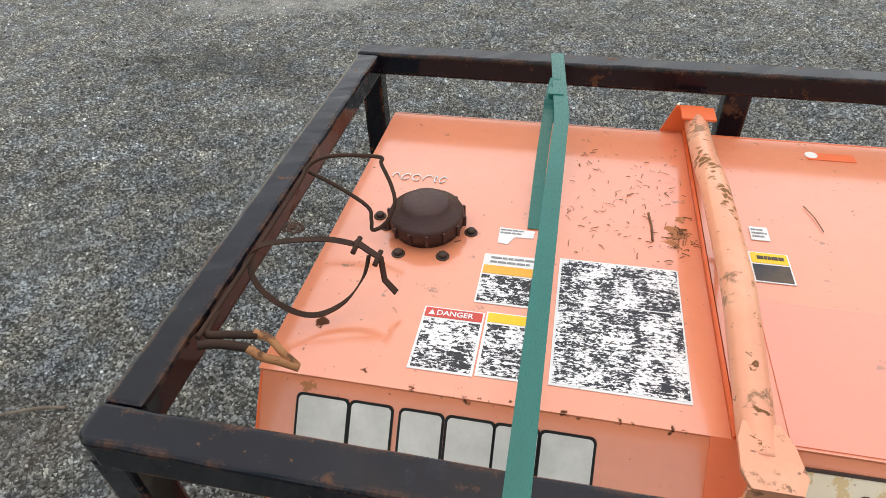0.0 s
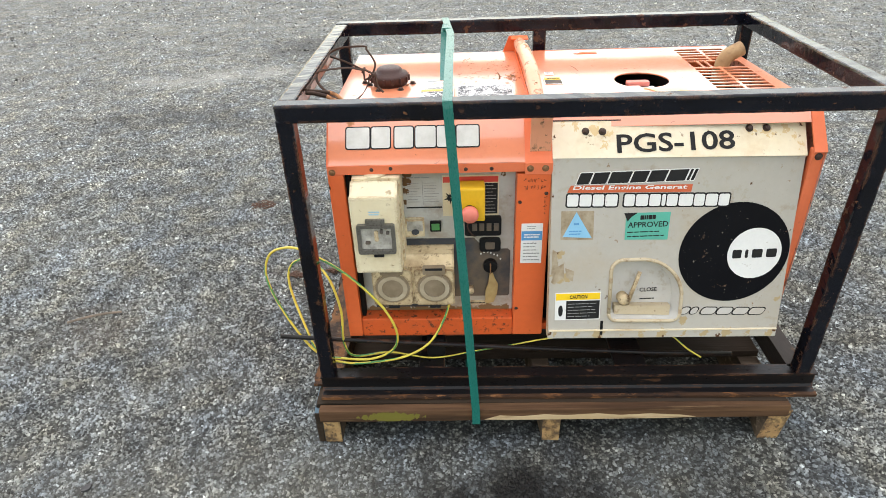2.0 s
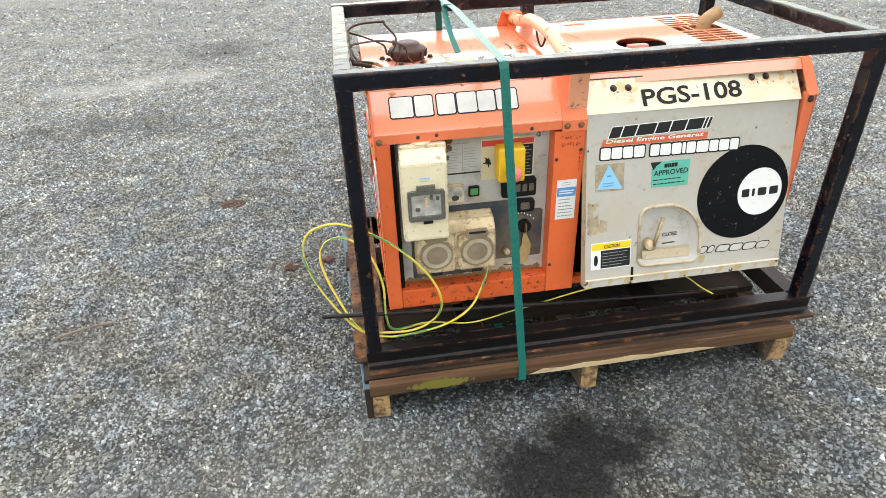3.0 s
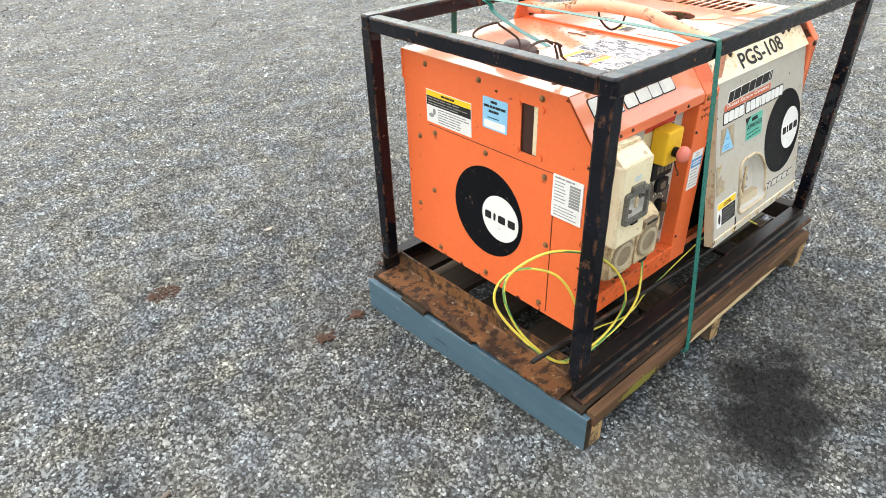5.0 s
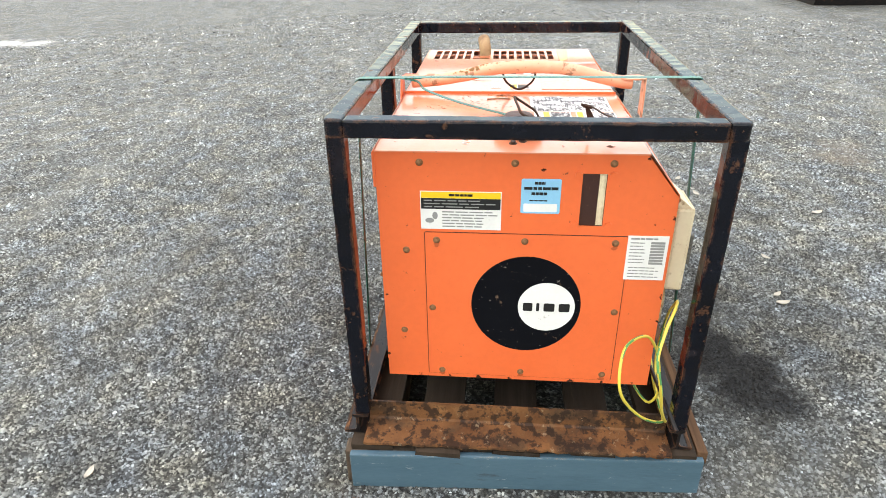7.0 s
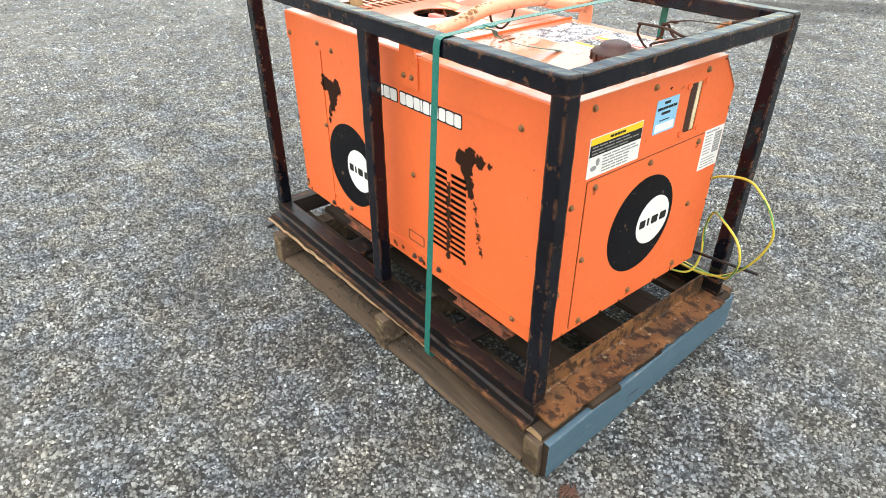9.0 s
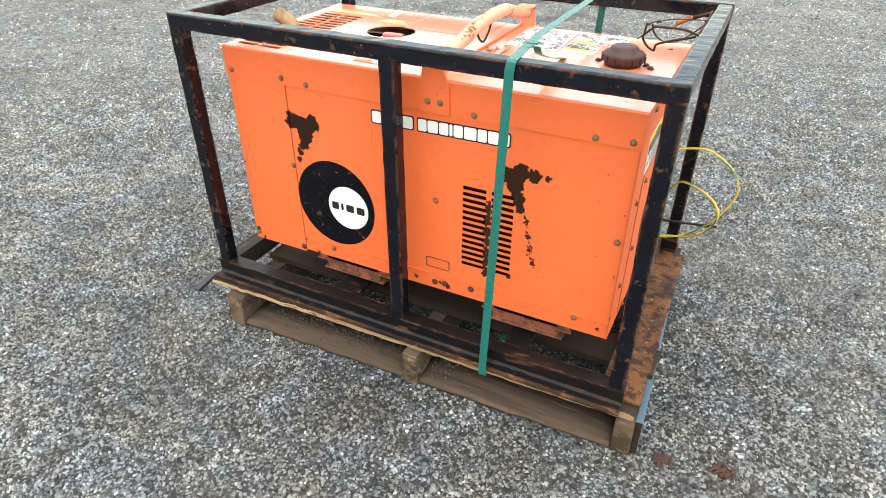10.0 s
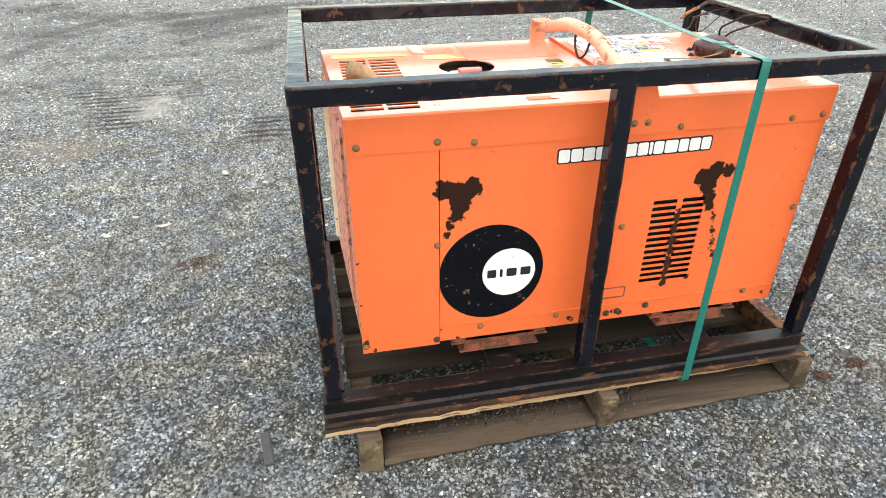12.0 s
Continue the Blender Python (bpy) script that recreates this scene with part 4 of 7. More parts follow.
def deck_board(y0, y1, x0, x1, seed):
    """A deck board with ragged ends and edges."""
    bm = bmesh.new()
    n = 60
    rings = []
    outer = y1 > 0.8
    for i in range(n + 1):
        x = x0 + (x1 - x0) * i / n
        ja, jb = 0.004 * noise.noise((x * 14, seed, 0)), 0.004 * noise.noise((x * 14, seed, 7))
        jb += (0.006 * noise.noise((x * 34, seed, 5)) + 0.004 * noise.noise((x * 80, seed, 1)) - 0.038 * max(0.0, 1 - x / 1.3) - 0.004) if outer else 0
        xa = x + (0.012 * noise.noise((seed * 3.1, 2, 1)) if i in (0, n) else 0)
        top = 0.128 - (0.005 if i == 0 else 0)
        rings.append([bm.verts.new((xa, y0 + ja, 0.108)), bm.verts.new((xa, y1 + jb, 0.1125 + (0.4 * (jb + 0.02) if outer else 1.2 * jb))), bm.verts.new((xa, y1 + jb * 0.9 - 0.003, top)), bm.verts.new((xa, y0 + ja * 0.5, top))])
    for i in range(n):
        for k in range(4):
            f = bm.faces.new((rings[i][k], rings[i][(k + 1) % 4], rings[i + 1][(k + 1) % 4], rings[i + 1][k]))
            f.material_index = 1 if k in (0, 1) and outer else 0
    bm.faces.new(rings[0][::-1])
    bm.faces.new(rings[-1])
    return part("deck_board", bm, [timber, timber_edge], pallet)


for i, (y0, y1, x0, x1) in enumerate(((-0.030, 0.09, -0.016, 1.24), (0.165, 0.275, -0.026, 1.24), (0.35, 0.465, -0.036, 1.24), (0.545, 0.658, -0.043, 1.25), (0.716, 0.862, -0.045, 1.30))):
    deck_board(y0, y1, x0, x1, i + 1)
bm = bmesh.new()
box(bm, -0.004, 1.243, -0.060, -0.034, 0.088, 0.127, 0.003)
for v in bm.verts:
    v.co.z += 0.004 * noise.noise(v.co * 6)
    v.co.y += 0.010 * v.co.x
front_rail = part("front_rail", bm, timber_front, pallet, "brown front board, split and moss-stained")
bm = bmesh.new()
SPLIT = Face((0, -0.060, 0), (1, 0.010, 0), (0, 0, 1))
outline(bm, SPLIT, [(0.44, 0.091), (0.50, 0.089), (0.66, 0.088), (0.92, 0.088), (1.0, 0.092), (0.96, 0.099), (0.88, 0.105), (0.80, 0.101), (0.74, 0.108), (0.66, 0.103), (0.60, 0.107), (0.54, 0.101), (0.48, 0.105)], -0.002, 0.001)
part("split_edge", bm, timber_pale, front_rail, "pale splintered edge")

# ---- the steel carrying frame ----
cage = thing("transport_cage", (0.65, 0.41, 0.13), "black painted steel transport cage, chipped and rusting", "cage")
T, S, ZT, ZR = 0.040, 0.817, 0.948, 0.190


def uneven(bm):
    """Thick brushed paint and dents: long edges cut up and pushed about by under a millimetre."""
    bmesh.ops.subdivide_edges(bm, edges=[e for e in bm.edges if e.calc_length() > 0.3], cuts=48)
    for v in bm.verts:
        v.co += 0.0011 * Vector((noise.noise(v.co * 23), noise.noise(v.co * 23 + Vector((9, 0, 0))), noise.noise(v.co * 23 + Vector((0, 9, 0))))) + 0.0006 * Vector((noise.noise(v.co * 70), noise.noise(v.co * 70 + Vector((4, 0, 0))), noise.noise(v.co * 70 + Vector((0, 4, 0)))))


def steel(name, x0, x1, y0, y1, z0, z1, mat=None, bevel=0.005, label=""):
    bm = bmesh.new()
    box(bm, x0, x1, y0, y1, z0, z1, bevel)
    if mat is None:
        uneven(bm)
    return part(name, bm, mat or frame_paint, cage, label)


for y0, y1, near in ((0, T, True), (S - T, S, False)):
    bm = bmesh.new()
    R = 0.016
    arc = [(R - R * math.cos(t * math.pi / 12), R - R * math.sin(t * math.pi / 12)) for t in range(7)]
    ring = [(a, b) for a, b in arc] + [(1.30 - a, b) for a, b in reversed(arc)] + [(1.30, T), (0, T)]
    ring = [(a, y0 + b if near else y1 - b) for a, b in ring]
    outline(bm, Face((0, 0, 0), (1, 0, 0), (0, 1, 0)), ring, ZT - T, ZT)
    bm.normal_update()
    sharp = [e for e in bm.edges if len(e.link_faces) == 2 and abs(e.calc_face_angle(0)) > 1.0]
    bmesh.ops.bevel(bm, geom=sharp, offset=0.005, segments=3, affect="EDGES", profile=0.5)
    uneven(bm)
    part("top_rail", bm, frame_paint, cage)
steel("top_rail", 0.0015, T, T, S - T, ZT - T, ZT - 0.0015)
steel("top_rail", 1.30 - T, 1.2985, T, S - T, ZT - T, ZT - 0.0015)
for x, y in ((0.001, 0.001), (1.259, 0.001), (0.001, S - T - 0.001), (1.259, S - T - 0.001)):
    steel("post", x, x + T - 0.002, y, y + T - 0.002, ZR, ZT - T + 0.008)
steel("post", 0.619, 0.659, S - T + 0.001, S - 0.001, ZR, ZT - T + 0.008)


def channel(name, front, x0, x1):
    """A steel channel on its side, open outward."""
    bm = bmesh.new()
    toe, web = (-0.018, 0.032) if front else (0.843, 0.790)
    s = 1 if front else -1
    lip, face = toe + s * 0.022, toe + s * 0.031
    pts = [(toe, 0.130), (toe, 0.137), (face - s * 0.005, 0.140), (face, 0.146), (face, 0.179), (face - s * 0.004, 0.182),
           (lip, 0.184), (lip, 0.190), (web + s * 0.010, 0.190), (web + s * 0.010, 0.184), (face + s * 0.007, 0.181), (face + s * 0.007, 0.138), (web + s * 0.002, 0.130)]
    profile(bm, pts, "x", x0, x1)
    rail = part(name, bm, base_steel, cage, "dark channel rail with rusty flanges")
    bm = bmesh.new()
    lip = toe - s * 0.0015
    profile(bm, [(lip, 0.1295), (lip, 0.1375), (toe + s * 0.008, 0.1392), (toe + s * 0.008, 0.1378), (toe - s * 0.0002, 0.1372), (toe - s * 0.0002, 0.1295)], "x", x0, x1)
    part("flange_edge", bm, rust_dark, rail, "flaking rusty flange edge")
    return rail


channel("base_rail", True, -0.002, 1.318)
channel("base_rail", False, -0.002, 1.305)
bm = bmesh.new()
profile(bm, [(-0.036, 0.130), (-0.036, 0.137), (0.044, 0.138), (0.049, 0.142), (0.050, 0.190), (0.056, 0.190), (0.056, 0.130)], "y", 0.034, 0.788)
bmesh.ops.subdivide_edges(bm, edges=[e for e in bm.edges if abs(e.verts[0].co.y - e.verts[1].co.y) > 0.5], cuts=60)
for v in bm.verts:
    if v.co.x < -0.03:
        v.co.x += 0.002 - 0.010 * (v.co.y - 0.034) + 0.007 * noise.noise((v.co.y * 38, 2, 0)) + 0.004 * noise.noise((v.co.y * 110, 5, 0))
        v.co.z += 0.0015 * noise.noise((v.co.y * 60, 9, 0))
part("end_angle", bm, rust_plate, cage, "flaking rusty steel angle along the end")
bm = bmesh.new()
profile(bm, [(1.252, 0.130), (1.252, 0.190), (1.300, 0.190), (1.300, 0.184), (1.260, 0.183), (1.258, 0.137), (1.300, 0.136), (1.300, 0.130)], "y", 0.034, 0.788)
part("end_channel", bm, dusty_steel, cage, "rust-brown end channel")
for x0, x1 in ((0.264, 0.334), (0.797, 0.882)):
    steel("cross_member", x0, x1, 0.043, 0.779, 0.176, 0.1898, base_steel, 0.002)

# ---- the generator ----
gen = thing("generator", (0.636, 0.41, 0.19), "orange diesel generator in a sheet-metal canopy, faded on top", "generator")
for x0, x1 in ((0.202, 0.387), (0.750, 0.938)):
    bm = bmesh.new()
    box(bm, x0, x1, 0.150, 0.722, 0.209, 0.262, 0.003)
    box(bm, x0 - 0.012, x1 + 0.012, 0.400, 0.726, 0.209, 0.214, 0.001)
    box(bm, x0 - 0.034, x1 + 0.034, 0.690, 0.726, 0.237, 0.243, 0.001)
    box(bm, x0 - 0.030, x1 + 0.030, 0.690, 0.722, 0.243, 0.262, 0.002)
    foot = part("mounting_foot", bm, brown_orange, gen, "rusting orange mounting foot")
    bm = bmesh.new()
    box(bm, x0 + 0.03, x1 - 0.03, 0.180, 0.640, 0.1902, 0.2088, 0.003)
    part("mounting_pad", bm, black, foot, "black rubber pad")
bm = bmesh.new()
box(bm, 0.085, 1.187, 0.118, 0.722, 0.262, 0.275)
part("floor_pan", bm, void, gen)

# back
louvres = []
for i in range(14):
    z = 0.597 - i * 0.0172
    for x0, x1 in ((0.418, 0.482), (0.345, 0.405)):
        louvres.append(round_pts(-x1, -x0, z - 0.0055, z + 0.0055, 0.003, 2))
bm = bmesh.new()
sheet(bm, BACK, rect_pts(-1.003, -0.077, 0.263, 0.779), louvres, 0.003)
back_panel = part("back_panel", bm, orange_back, gen, "orange back panel with rust patches and louvres")
bm = bmesh.new()
for i in range(14):
    z = 0.597 - i * 0.0172
    box(bm, 0.34, 0.485, 0.7185, 0.7200, z - 0.008, z + 0.006, 0, m=Matrix.Identity(4))
box(bm, 0.335, 0.49, 0.708, 0.712, 0.35, 0.612)
part("louvre_backing", bm, void, back_panel)
bm = bmesh.new()
outline(bm, BACK, rect_pts(-1.197, -1.005, 0.256, 0.779), -0.003, 0.002)
part("back_corner_panel", bm, orange_back, gen)
bm = bmesh.new()
outline(bm, BACK, rect_pts(-1.003, -0.080, 0.309, 0.3125), 0.0, 0.003)
part("pressed_ridge", bm, orange, back_panel)
bm = bmesh.new()
sheet(bm, BACK, round_pts(-0.588, -0.516, 0.331, 0.364, 0.006), [round_pts(-0.585, -0.519, 0.334, 0.361, 0.005)], 0.0024, h=0.0012)
part("knockout_rim", bm, brown_orange, back_panel)
bm = bmesh.new()
profile(bm, [(0.7385, 0.778), (0.7385, 0.856), (0.7345, 0.860), (0.7325, 0.860), (0.7325, 0.778)], "x", 0.073, 1.199)
part("lid_skirt", bm, orange, gen)
bolts(gen, Face((0, 0.7385, 0), (-1, 0, 0), (0, 0, 1)), [(-1.177, 0.796), (-1.009, 0.796), (-0.93, 0.789), (-0.455, 0.789), (-0.173, 0.789), (-0.094, 0.793)], BOLT)
bolts(gen, Face((0, 0.735, 0), (-1, 0, 0), (0, 0, 1)), [(-0.556, 0.543), (-1.01, 0.545), (-0.091, 0.548), (-1.189, 0.276), (-0.164, 0.302), (-0.70, 0.30), (-0.90, 0.296)], BOLT)
bolts(gen, Face((0, 0.735, 0), (-1, 0, 0), (0, 0, 1)), [(-1.012, 0.272), (-0.53, 0.288), (-0.56, 0.285), (-0.45, 0.295)], BOLT_DARK)


def round_mark(face, a, b, name, parent, ra=0.129, rb=0.131, da=0.043, white=0.066):
    """A black disc with an off-centre white disc that carries a block word mark."""
    bm = bmesh.new()
    outline(bm, face, oval_pts(a, b, ra, rb, 64), 0.0002, 0.0010)
    part(name, bm, black_vinyl, parent, "round black sticker, scuffed")
    bm = bmesh.new()
    outline(bm, face, oval_pts(a + da, b - 0.003, white, white, 48), 0.0011, 0.0018)
    part("white_disc", bm, white_vinyl, parent)
    c = a + da
    mark_blocks(face, [(c - 0.054, c - 0.032), (c - 0.023, c - 0.016), (c - 0.006, c + 0.019), (c + 0.029, c + 0.054)], b - 0.014, b + 0.008, 0.0022, 0, [ink], parent, r=0.15)


round_mark(BACK, -0.877, 0.452, "round_sticker", back_panel)
spans, a = [], -0.727
for w in (0.030, 0.031, 0.030, 0.033, 0, 0.027, 0.032, 0.029, 0.009, 0.028, 0.037, 0.027, 0.031, 0.027):
    if w:
        spans.append((a, a + w))
    a += (w + 0.0035) if w else 0.014
k = 0.369 / (a + 0.727 - 0.0035)
spans = [((p + 0.727) * k - 0.727, (q + 0.727) * k - 0.727) for p, q in spans]
mark_blocks(Face((0, 0.733, 0), (-1, 0, 0.012), (0, 0, 1)), spans, 0.7315, 0.7615, 0.0010, 0.0035, [white_vinyl, ink], back_panel, r=0.15, label="white block with black outline")

# end panel with inspection slot
bm = bmesh.new()
sheet(bm, END, [(-0.733, 0.262), (-0.090, 0.262), (-0.090, 0.771), (-0.160, 0.857), (-0.733, 0.857)], [rect_pts(-0.293, -0.242, 0.694, 0.815)], 0.003)
end_panel = part("end_panel", bm, orange_end, gen)
bm = bmesh.new()
outline(bm, END, round_pts(-0.630, -0.181, 0.274, 0.670, 0.004), 0.0, 0.0022)
# brown outline: the plate's shadow gap put into the colour
outline(bm, END, round_pts(-0.6318, -0.1792, 0.2722, 0.6718, 0.005), 0.0, 0.0005, 1)
cover_plate = part("cover_plate", bm, [orange_end, cap_brown], gen, "bolted orange cover plate")
bm = bmesh.new()
box(bm, 0.084, 0.088, 0.225, 0.31, 0.675, 0.835, mi=0)
box(bm, 0.0800, 0.0838, 0.2575, 0.300, 0.690, 0.820, mi=2)
box(bm, 0.0785, 0.083, 0.243, 0.257, 0.695, 0.814, mi=1)
part("sight_gauge", bm, [void, cream_plastic, cap_brown], end_panel, "dark slot with a pale sight gauge")
bolts(gen, END, [(-0.637, 0.835), (-0.435, 0.836), (-0.232, 0.838), (-0.674, 0.624), (-0.688, 0.402)], BOLT)
bolts(gen, Face((0.0728, 0, 0), (0, -1, 0), (0, 0, 1)), [(-0.604, 0.652), (-0.407, 0.654), (-0.21, 0.655), (-0.617, 0.471), (-0.193, 0.475), (-0.597, 0.285), (-0.402, 0.289), (-0.203, 0.291)], BOLT)
for a, b in ((-0.302, 0.812), (-0.230, 0.812), (-0.302, 0.697), (-0.230, 0.697)):
    bm = bmesh.new()
    outline(bm, END, oval_pts(a, b, 0.008, 0.008, 14), 0.0, 0.0035)
    part("rivet", bm, orange, end_panel)
round_mark(Face((0.0728, 0, 0), (0, -1, 0), (0, 0, 1)), -0.398, 0.486, "round_sticker", cover_plate, 0.127, 0.130, 0.048)

bm = bmesh.new()
outline(bm, END, rect_pts(-0.638, -0.461, 0.679, 0.770), 0.0002, 0.0010, 0)
outline(bm, END, rect_pts(-0.636, -0.463, 0.754, 0.7685), 0.0002, 0.0016, 1)
outline(bm, END, rect_pts(-0.636, -0.463, 0.728, 0.7535), 0.0002, 0.0016, 2)
bars(bm, END, -0.630, -0.470, 0.730, 0.752, 3, 0.0024, 3, 4, 0.35)
bars(bm, END, -0.590, -0.466, 0.683, 0.725, 6, 0.0018, 3, 5, 0.4)
outline(bm, END, oval_pts(-0.618, 0.70, 0.010, 0.006, 12), 0.0002, 0.0016, 3)
outline(bm, END, oval_pts(-0.606, 0.712, 0.006, 0.009, 12), 0.0002, 0.0016, 3)
bars(bm, END, -0.575, -0.520, 0.757, 0.766, 1, 0.0022, 2, 6, 0.6)
part("warning_label", bm, [white_vinyl, label_yellow, ink, ink_grey], end_panel, "white label with yellow and black heading")
bm = bmesh.new()
outline(bm, END, round_pts(-0.420, -0.336, 0.722, 0.802, 0.004), 0.0002, 0.0010, 0)
outline(bm, END, round_pts(-0.414, -0.342, 0.726, 0.745, 0.003), 0.0002, 0.0016, 1)
bars(bm, END, -0.392, -0.362, 0.788, 0.797, 1, 0.0018, 2, 1, 0.7)
bars(bm, END, -0.414, -0.341, 0.776, 0.785, 1, 0.0018, 2, 2, 0.7)
bars(bm, END, -0.398, -0.355, 0.764, 0.773, 1, 0.0018, 2, 3, 0.7)
bars(bm, END, -0.402, -0.352, 0.750, 0.755, 1, 0.0018, 2, 3, 0.5)
part("project_label", bm, [label_blue, white_vinyl, ink], end_panel, "light blue label with a white panel")
bm = bmesh.new()
outline(bm, END, rect_pts(-0.184, -0.097, 0.565, 0.674), 0.0002, 0.0030, 0)
bars(bm, END, -0.178, -0.140, 0.605, 0.662, 7, 0.0036, 1, 7, 0.3)
bars(bm, END, -0.178, -0.102, 0.664, 0.672, 1, 0.0036, 1, 8, 0.5)
for i in range(8):
    outline(bm, END, rect_pts(-0.134, -0.104, 0.605 + i * 0.0072, 0.6105 + i * 0.0072), 0.0026, 0.0036, 1)
bars(bm, END, -0.176, -0.108, 0.569, 0.600, 4, 0.0036, 1, 9, 0.3)
part("rating_label", bm, [white_vinyl, ink_grey], end_panel, "white rating label with a small table")

# far end
bm = bmesh.new()
sheet(bm, FAR_END, [(0.100, 0.262), (0.733, 0.262), (0.733, 0.857), (0.160, 0.857), (0.100, 0.782)], [], 0.003)
outline(bm, FAR_END, rect_pts(0.20, 0.62, 0.33, 0.80), -0.001, 0.006)
part("far_end_panel", bm, pink_orange, gen, "chalky pink-orange end panel, rust-specked")
bm = bmesh.new()
outline(bm, FAR_END, rect_pts(0.30, 0.318, 0.36, 0.79), 0.005, 0.016)
part("end_flange", bm, cream_paint, gen)

# lid: solid left half, right half with filler hole and exhaust grille
bm = bmesh.new()
sheet(bm, TOP, rect_pts(0.0735, 0.556, 0.160, 0.7365), [], 0.003)
lid_left = part("lid", bm, faded, gen, "faded salmon-orange lid, scratched and leaf-stained")
bm = bmesh.new()
slots = []
for col0, col1 in ((1.036, 1.104), (1.111, 1.179)):
    for y0 in [0.293 + 0.0268 * i for i in range(8)] + [0.578 + 0.0268 * i for i in range(5)]:
        slots.append(round_pts(col0, col1, y0, y0 + 0.019, 0.003, 2))
slots += [round_pts(1.036, 1.062, 0.512, 0.570, 0.003, 2), round_pts(1.068, 1.084, 0.512, 0.570, 0.003, 2), round_pts(1.090, 1.179, 0.512, 0.570, 0.006, 2)]
sheet(bm, TOP, [(0.5635, 0.160), (1.2200, 0.160), (1.1985, 0.7365), (0.5635, 0.7365)], [oval_pts(0.868, 0.408, 0.070, 0.068, 40), *slots], 0.003, h=-0.0006)
lid_right = part("lid", bm, faded, gen, "faded salmon-orange lid with a round hole and an exhaust grille")
bm = bmesh.new()
profile(bm, [(0.5565, 0.845), (0.5565, 0.866), (0.5600, 0.866), (0.5600, 0.845)], "y", 0.160, 0.736)
part("lid_lip", bm, orange, gen)
bm = bmesh.new()
box(bm, 0.565, 1.192, 0.17, 0.725, 0.770, 0.780)
part("inner_shroud", bm, void, gen)
bm = bmesh.new()
outline(bm, TOP, rect_pts(0.609, 0.850, 0.163, 0.355), -0.001, 0.0008, 0)
outline(bm, TOP, [(0.865, 0.165), (0.985, 0.165), (0.985, 0.262), (0.93, 0.285), (0.868, 0.262)], -0.001, 0.0007, 0)
part("label_ghost", bm, part_faded, lid_right, "unfaded orange patch where a label was peeled off")
bm = bmesh.new()
outline(bm, TOP, [(0.855, 0.335), (0.965, 0.325), (0.955, 0.285), (0.90, 0.285)], 0.0, 0.0014, 0)
outline(bm, TOP, [(0.945, 0.262), (0.975, 0.250), (0.985, 0.165), (0.955, 0.165)], 0.0, 0.0014, 1)
outline(bm, TOP, [(0.985, 0.275), (1.195, 0.275), (1.195, 0.235), (1.02, 0.250)], 0.0, 0.0012, 0)
part("label_remnant", bm, [residue, panel_grey], lid_right, "peeling remnants of a yellow label")
bm = bmesh.new()
outline(bm, TOP, rect_pts(0.735, 0.803, 0.682, 0.702), 0.0, 0.0008, 0)
outline(bm, TOP, oval_pts(0.742, 0.694, 0.009, 0.009, 16), 0.0, 0.0014, 1)
part("maker_badge", bm, [orange, white_vinyl], lid_right, "small orange badge with a white dot")
bm = bmesh.new()
outline(bm, TOP, rect_pts(0.613, 0.660, 0.389, 0.445), 0.0, 0.0008, 0)
outline(bm, TOP, rect_pts(0.615, 0.658, 0.391, 0.421), 0.0, 0.0014, 1)
outline(bm, TOP, rect_pts(0.615, 0.658, 0.424, 0.443), 0.0, 0.0014, 2)
bars(bm, TOP, 0.622, 0.654, 0.428, 0.440, 1, 0.0020, 1, 2, 0.5)
part("warning_label", bm, [white_vinyl, slate_grey, label_yellow], lid_right, "small yellow and black label, dirty")
bm = bmesh.new()
outline(bm, TOP, rect_pts(0.622, 0.645, 0.470, 0.498), 0.0, 0.0008, 0)
bars(bm, TOP, 0.624, 0.643, 0.474, 0.495, 3, 0.0014, 1, 4, 0.4)
part("small_label", bm, [white_vinyl, ink_grey], lid_right, "small white label")
bm = bmesh.new()
turned(bm, (0.868, 0.415, 0.780), [(0.030, 0), (0.030, 0.040), (0.024, 0.046), (0.010, 0.048)], 20, 1)
box(bm, 0.842, 0.905, 0.372, 0.415, 0.820, 0.842, 0.006, 0)
box(bm, 0.830, 0.890, 0.400, 0.424, 0.8425, 0.856, 0.005, 2)
part("filler_cap", bm, [white_vinyl, black, button_red], gen, "white and red filler cap down in the hole")
bm = bmesh.new()
tube(bm, smooth_path([(1.118, 0.528, 0.781), (1.119, 0.528, 0.85), (1.128, 0.530, 0.879), (1.146, 0.533, 0.892), (1.168, 0.536, 0.902)], 5), 0.0205, 16)
part("exhaust_stub", bm, pipe_tan, gen, "scorched tan exhaust stub cut at a slant", True)

# labels on the lid
bm = bmesh.new()
outline(bm, TOP, rect_pts(0.381, 0.524, 0.192, 0.392), 0.0002, 0.0010, 0)
outline(bm, TOP, rect_pts(0.384, 0.522, 0.195, 0.389), 0.0002, 0.0016, 1)
for b in (0.255, 0.315):
    outline(bm, TOP, rect_pts(0.470, 0.522, b, b + 0.0012), 0.0004, 0.0022, 0)
part("instruction_label", bm, [white_vinyl, print_big, ink], lid_left, "large cracked black and white instruction label")
bm = bmesh.new()
outline(bm, TOP, rect_pts(0.231, 0.302, 0.188, 0.281), 0.0002, 0.0010, 0)
outline(bm, TOP, rect_pts(0.233, 0.300, 0.265, 0.279), 0.0002, 0.0016, 1)
outline(bm, TOP, rect_pts(0.234, 0.299, 0.191, 0.262), 0.0002, 0.0014, 2)
letters(bm, TOP, "DANGER", 0.247, 0.290, 0.268, 0.276, 0.0020, 0, 0.02)
outline(bm, TOP, [(0.237, 0.268), (0.245, 0.268), (0.241, 0.276)], 0.0004, 0.0020, 0)
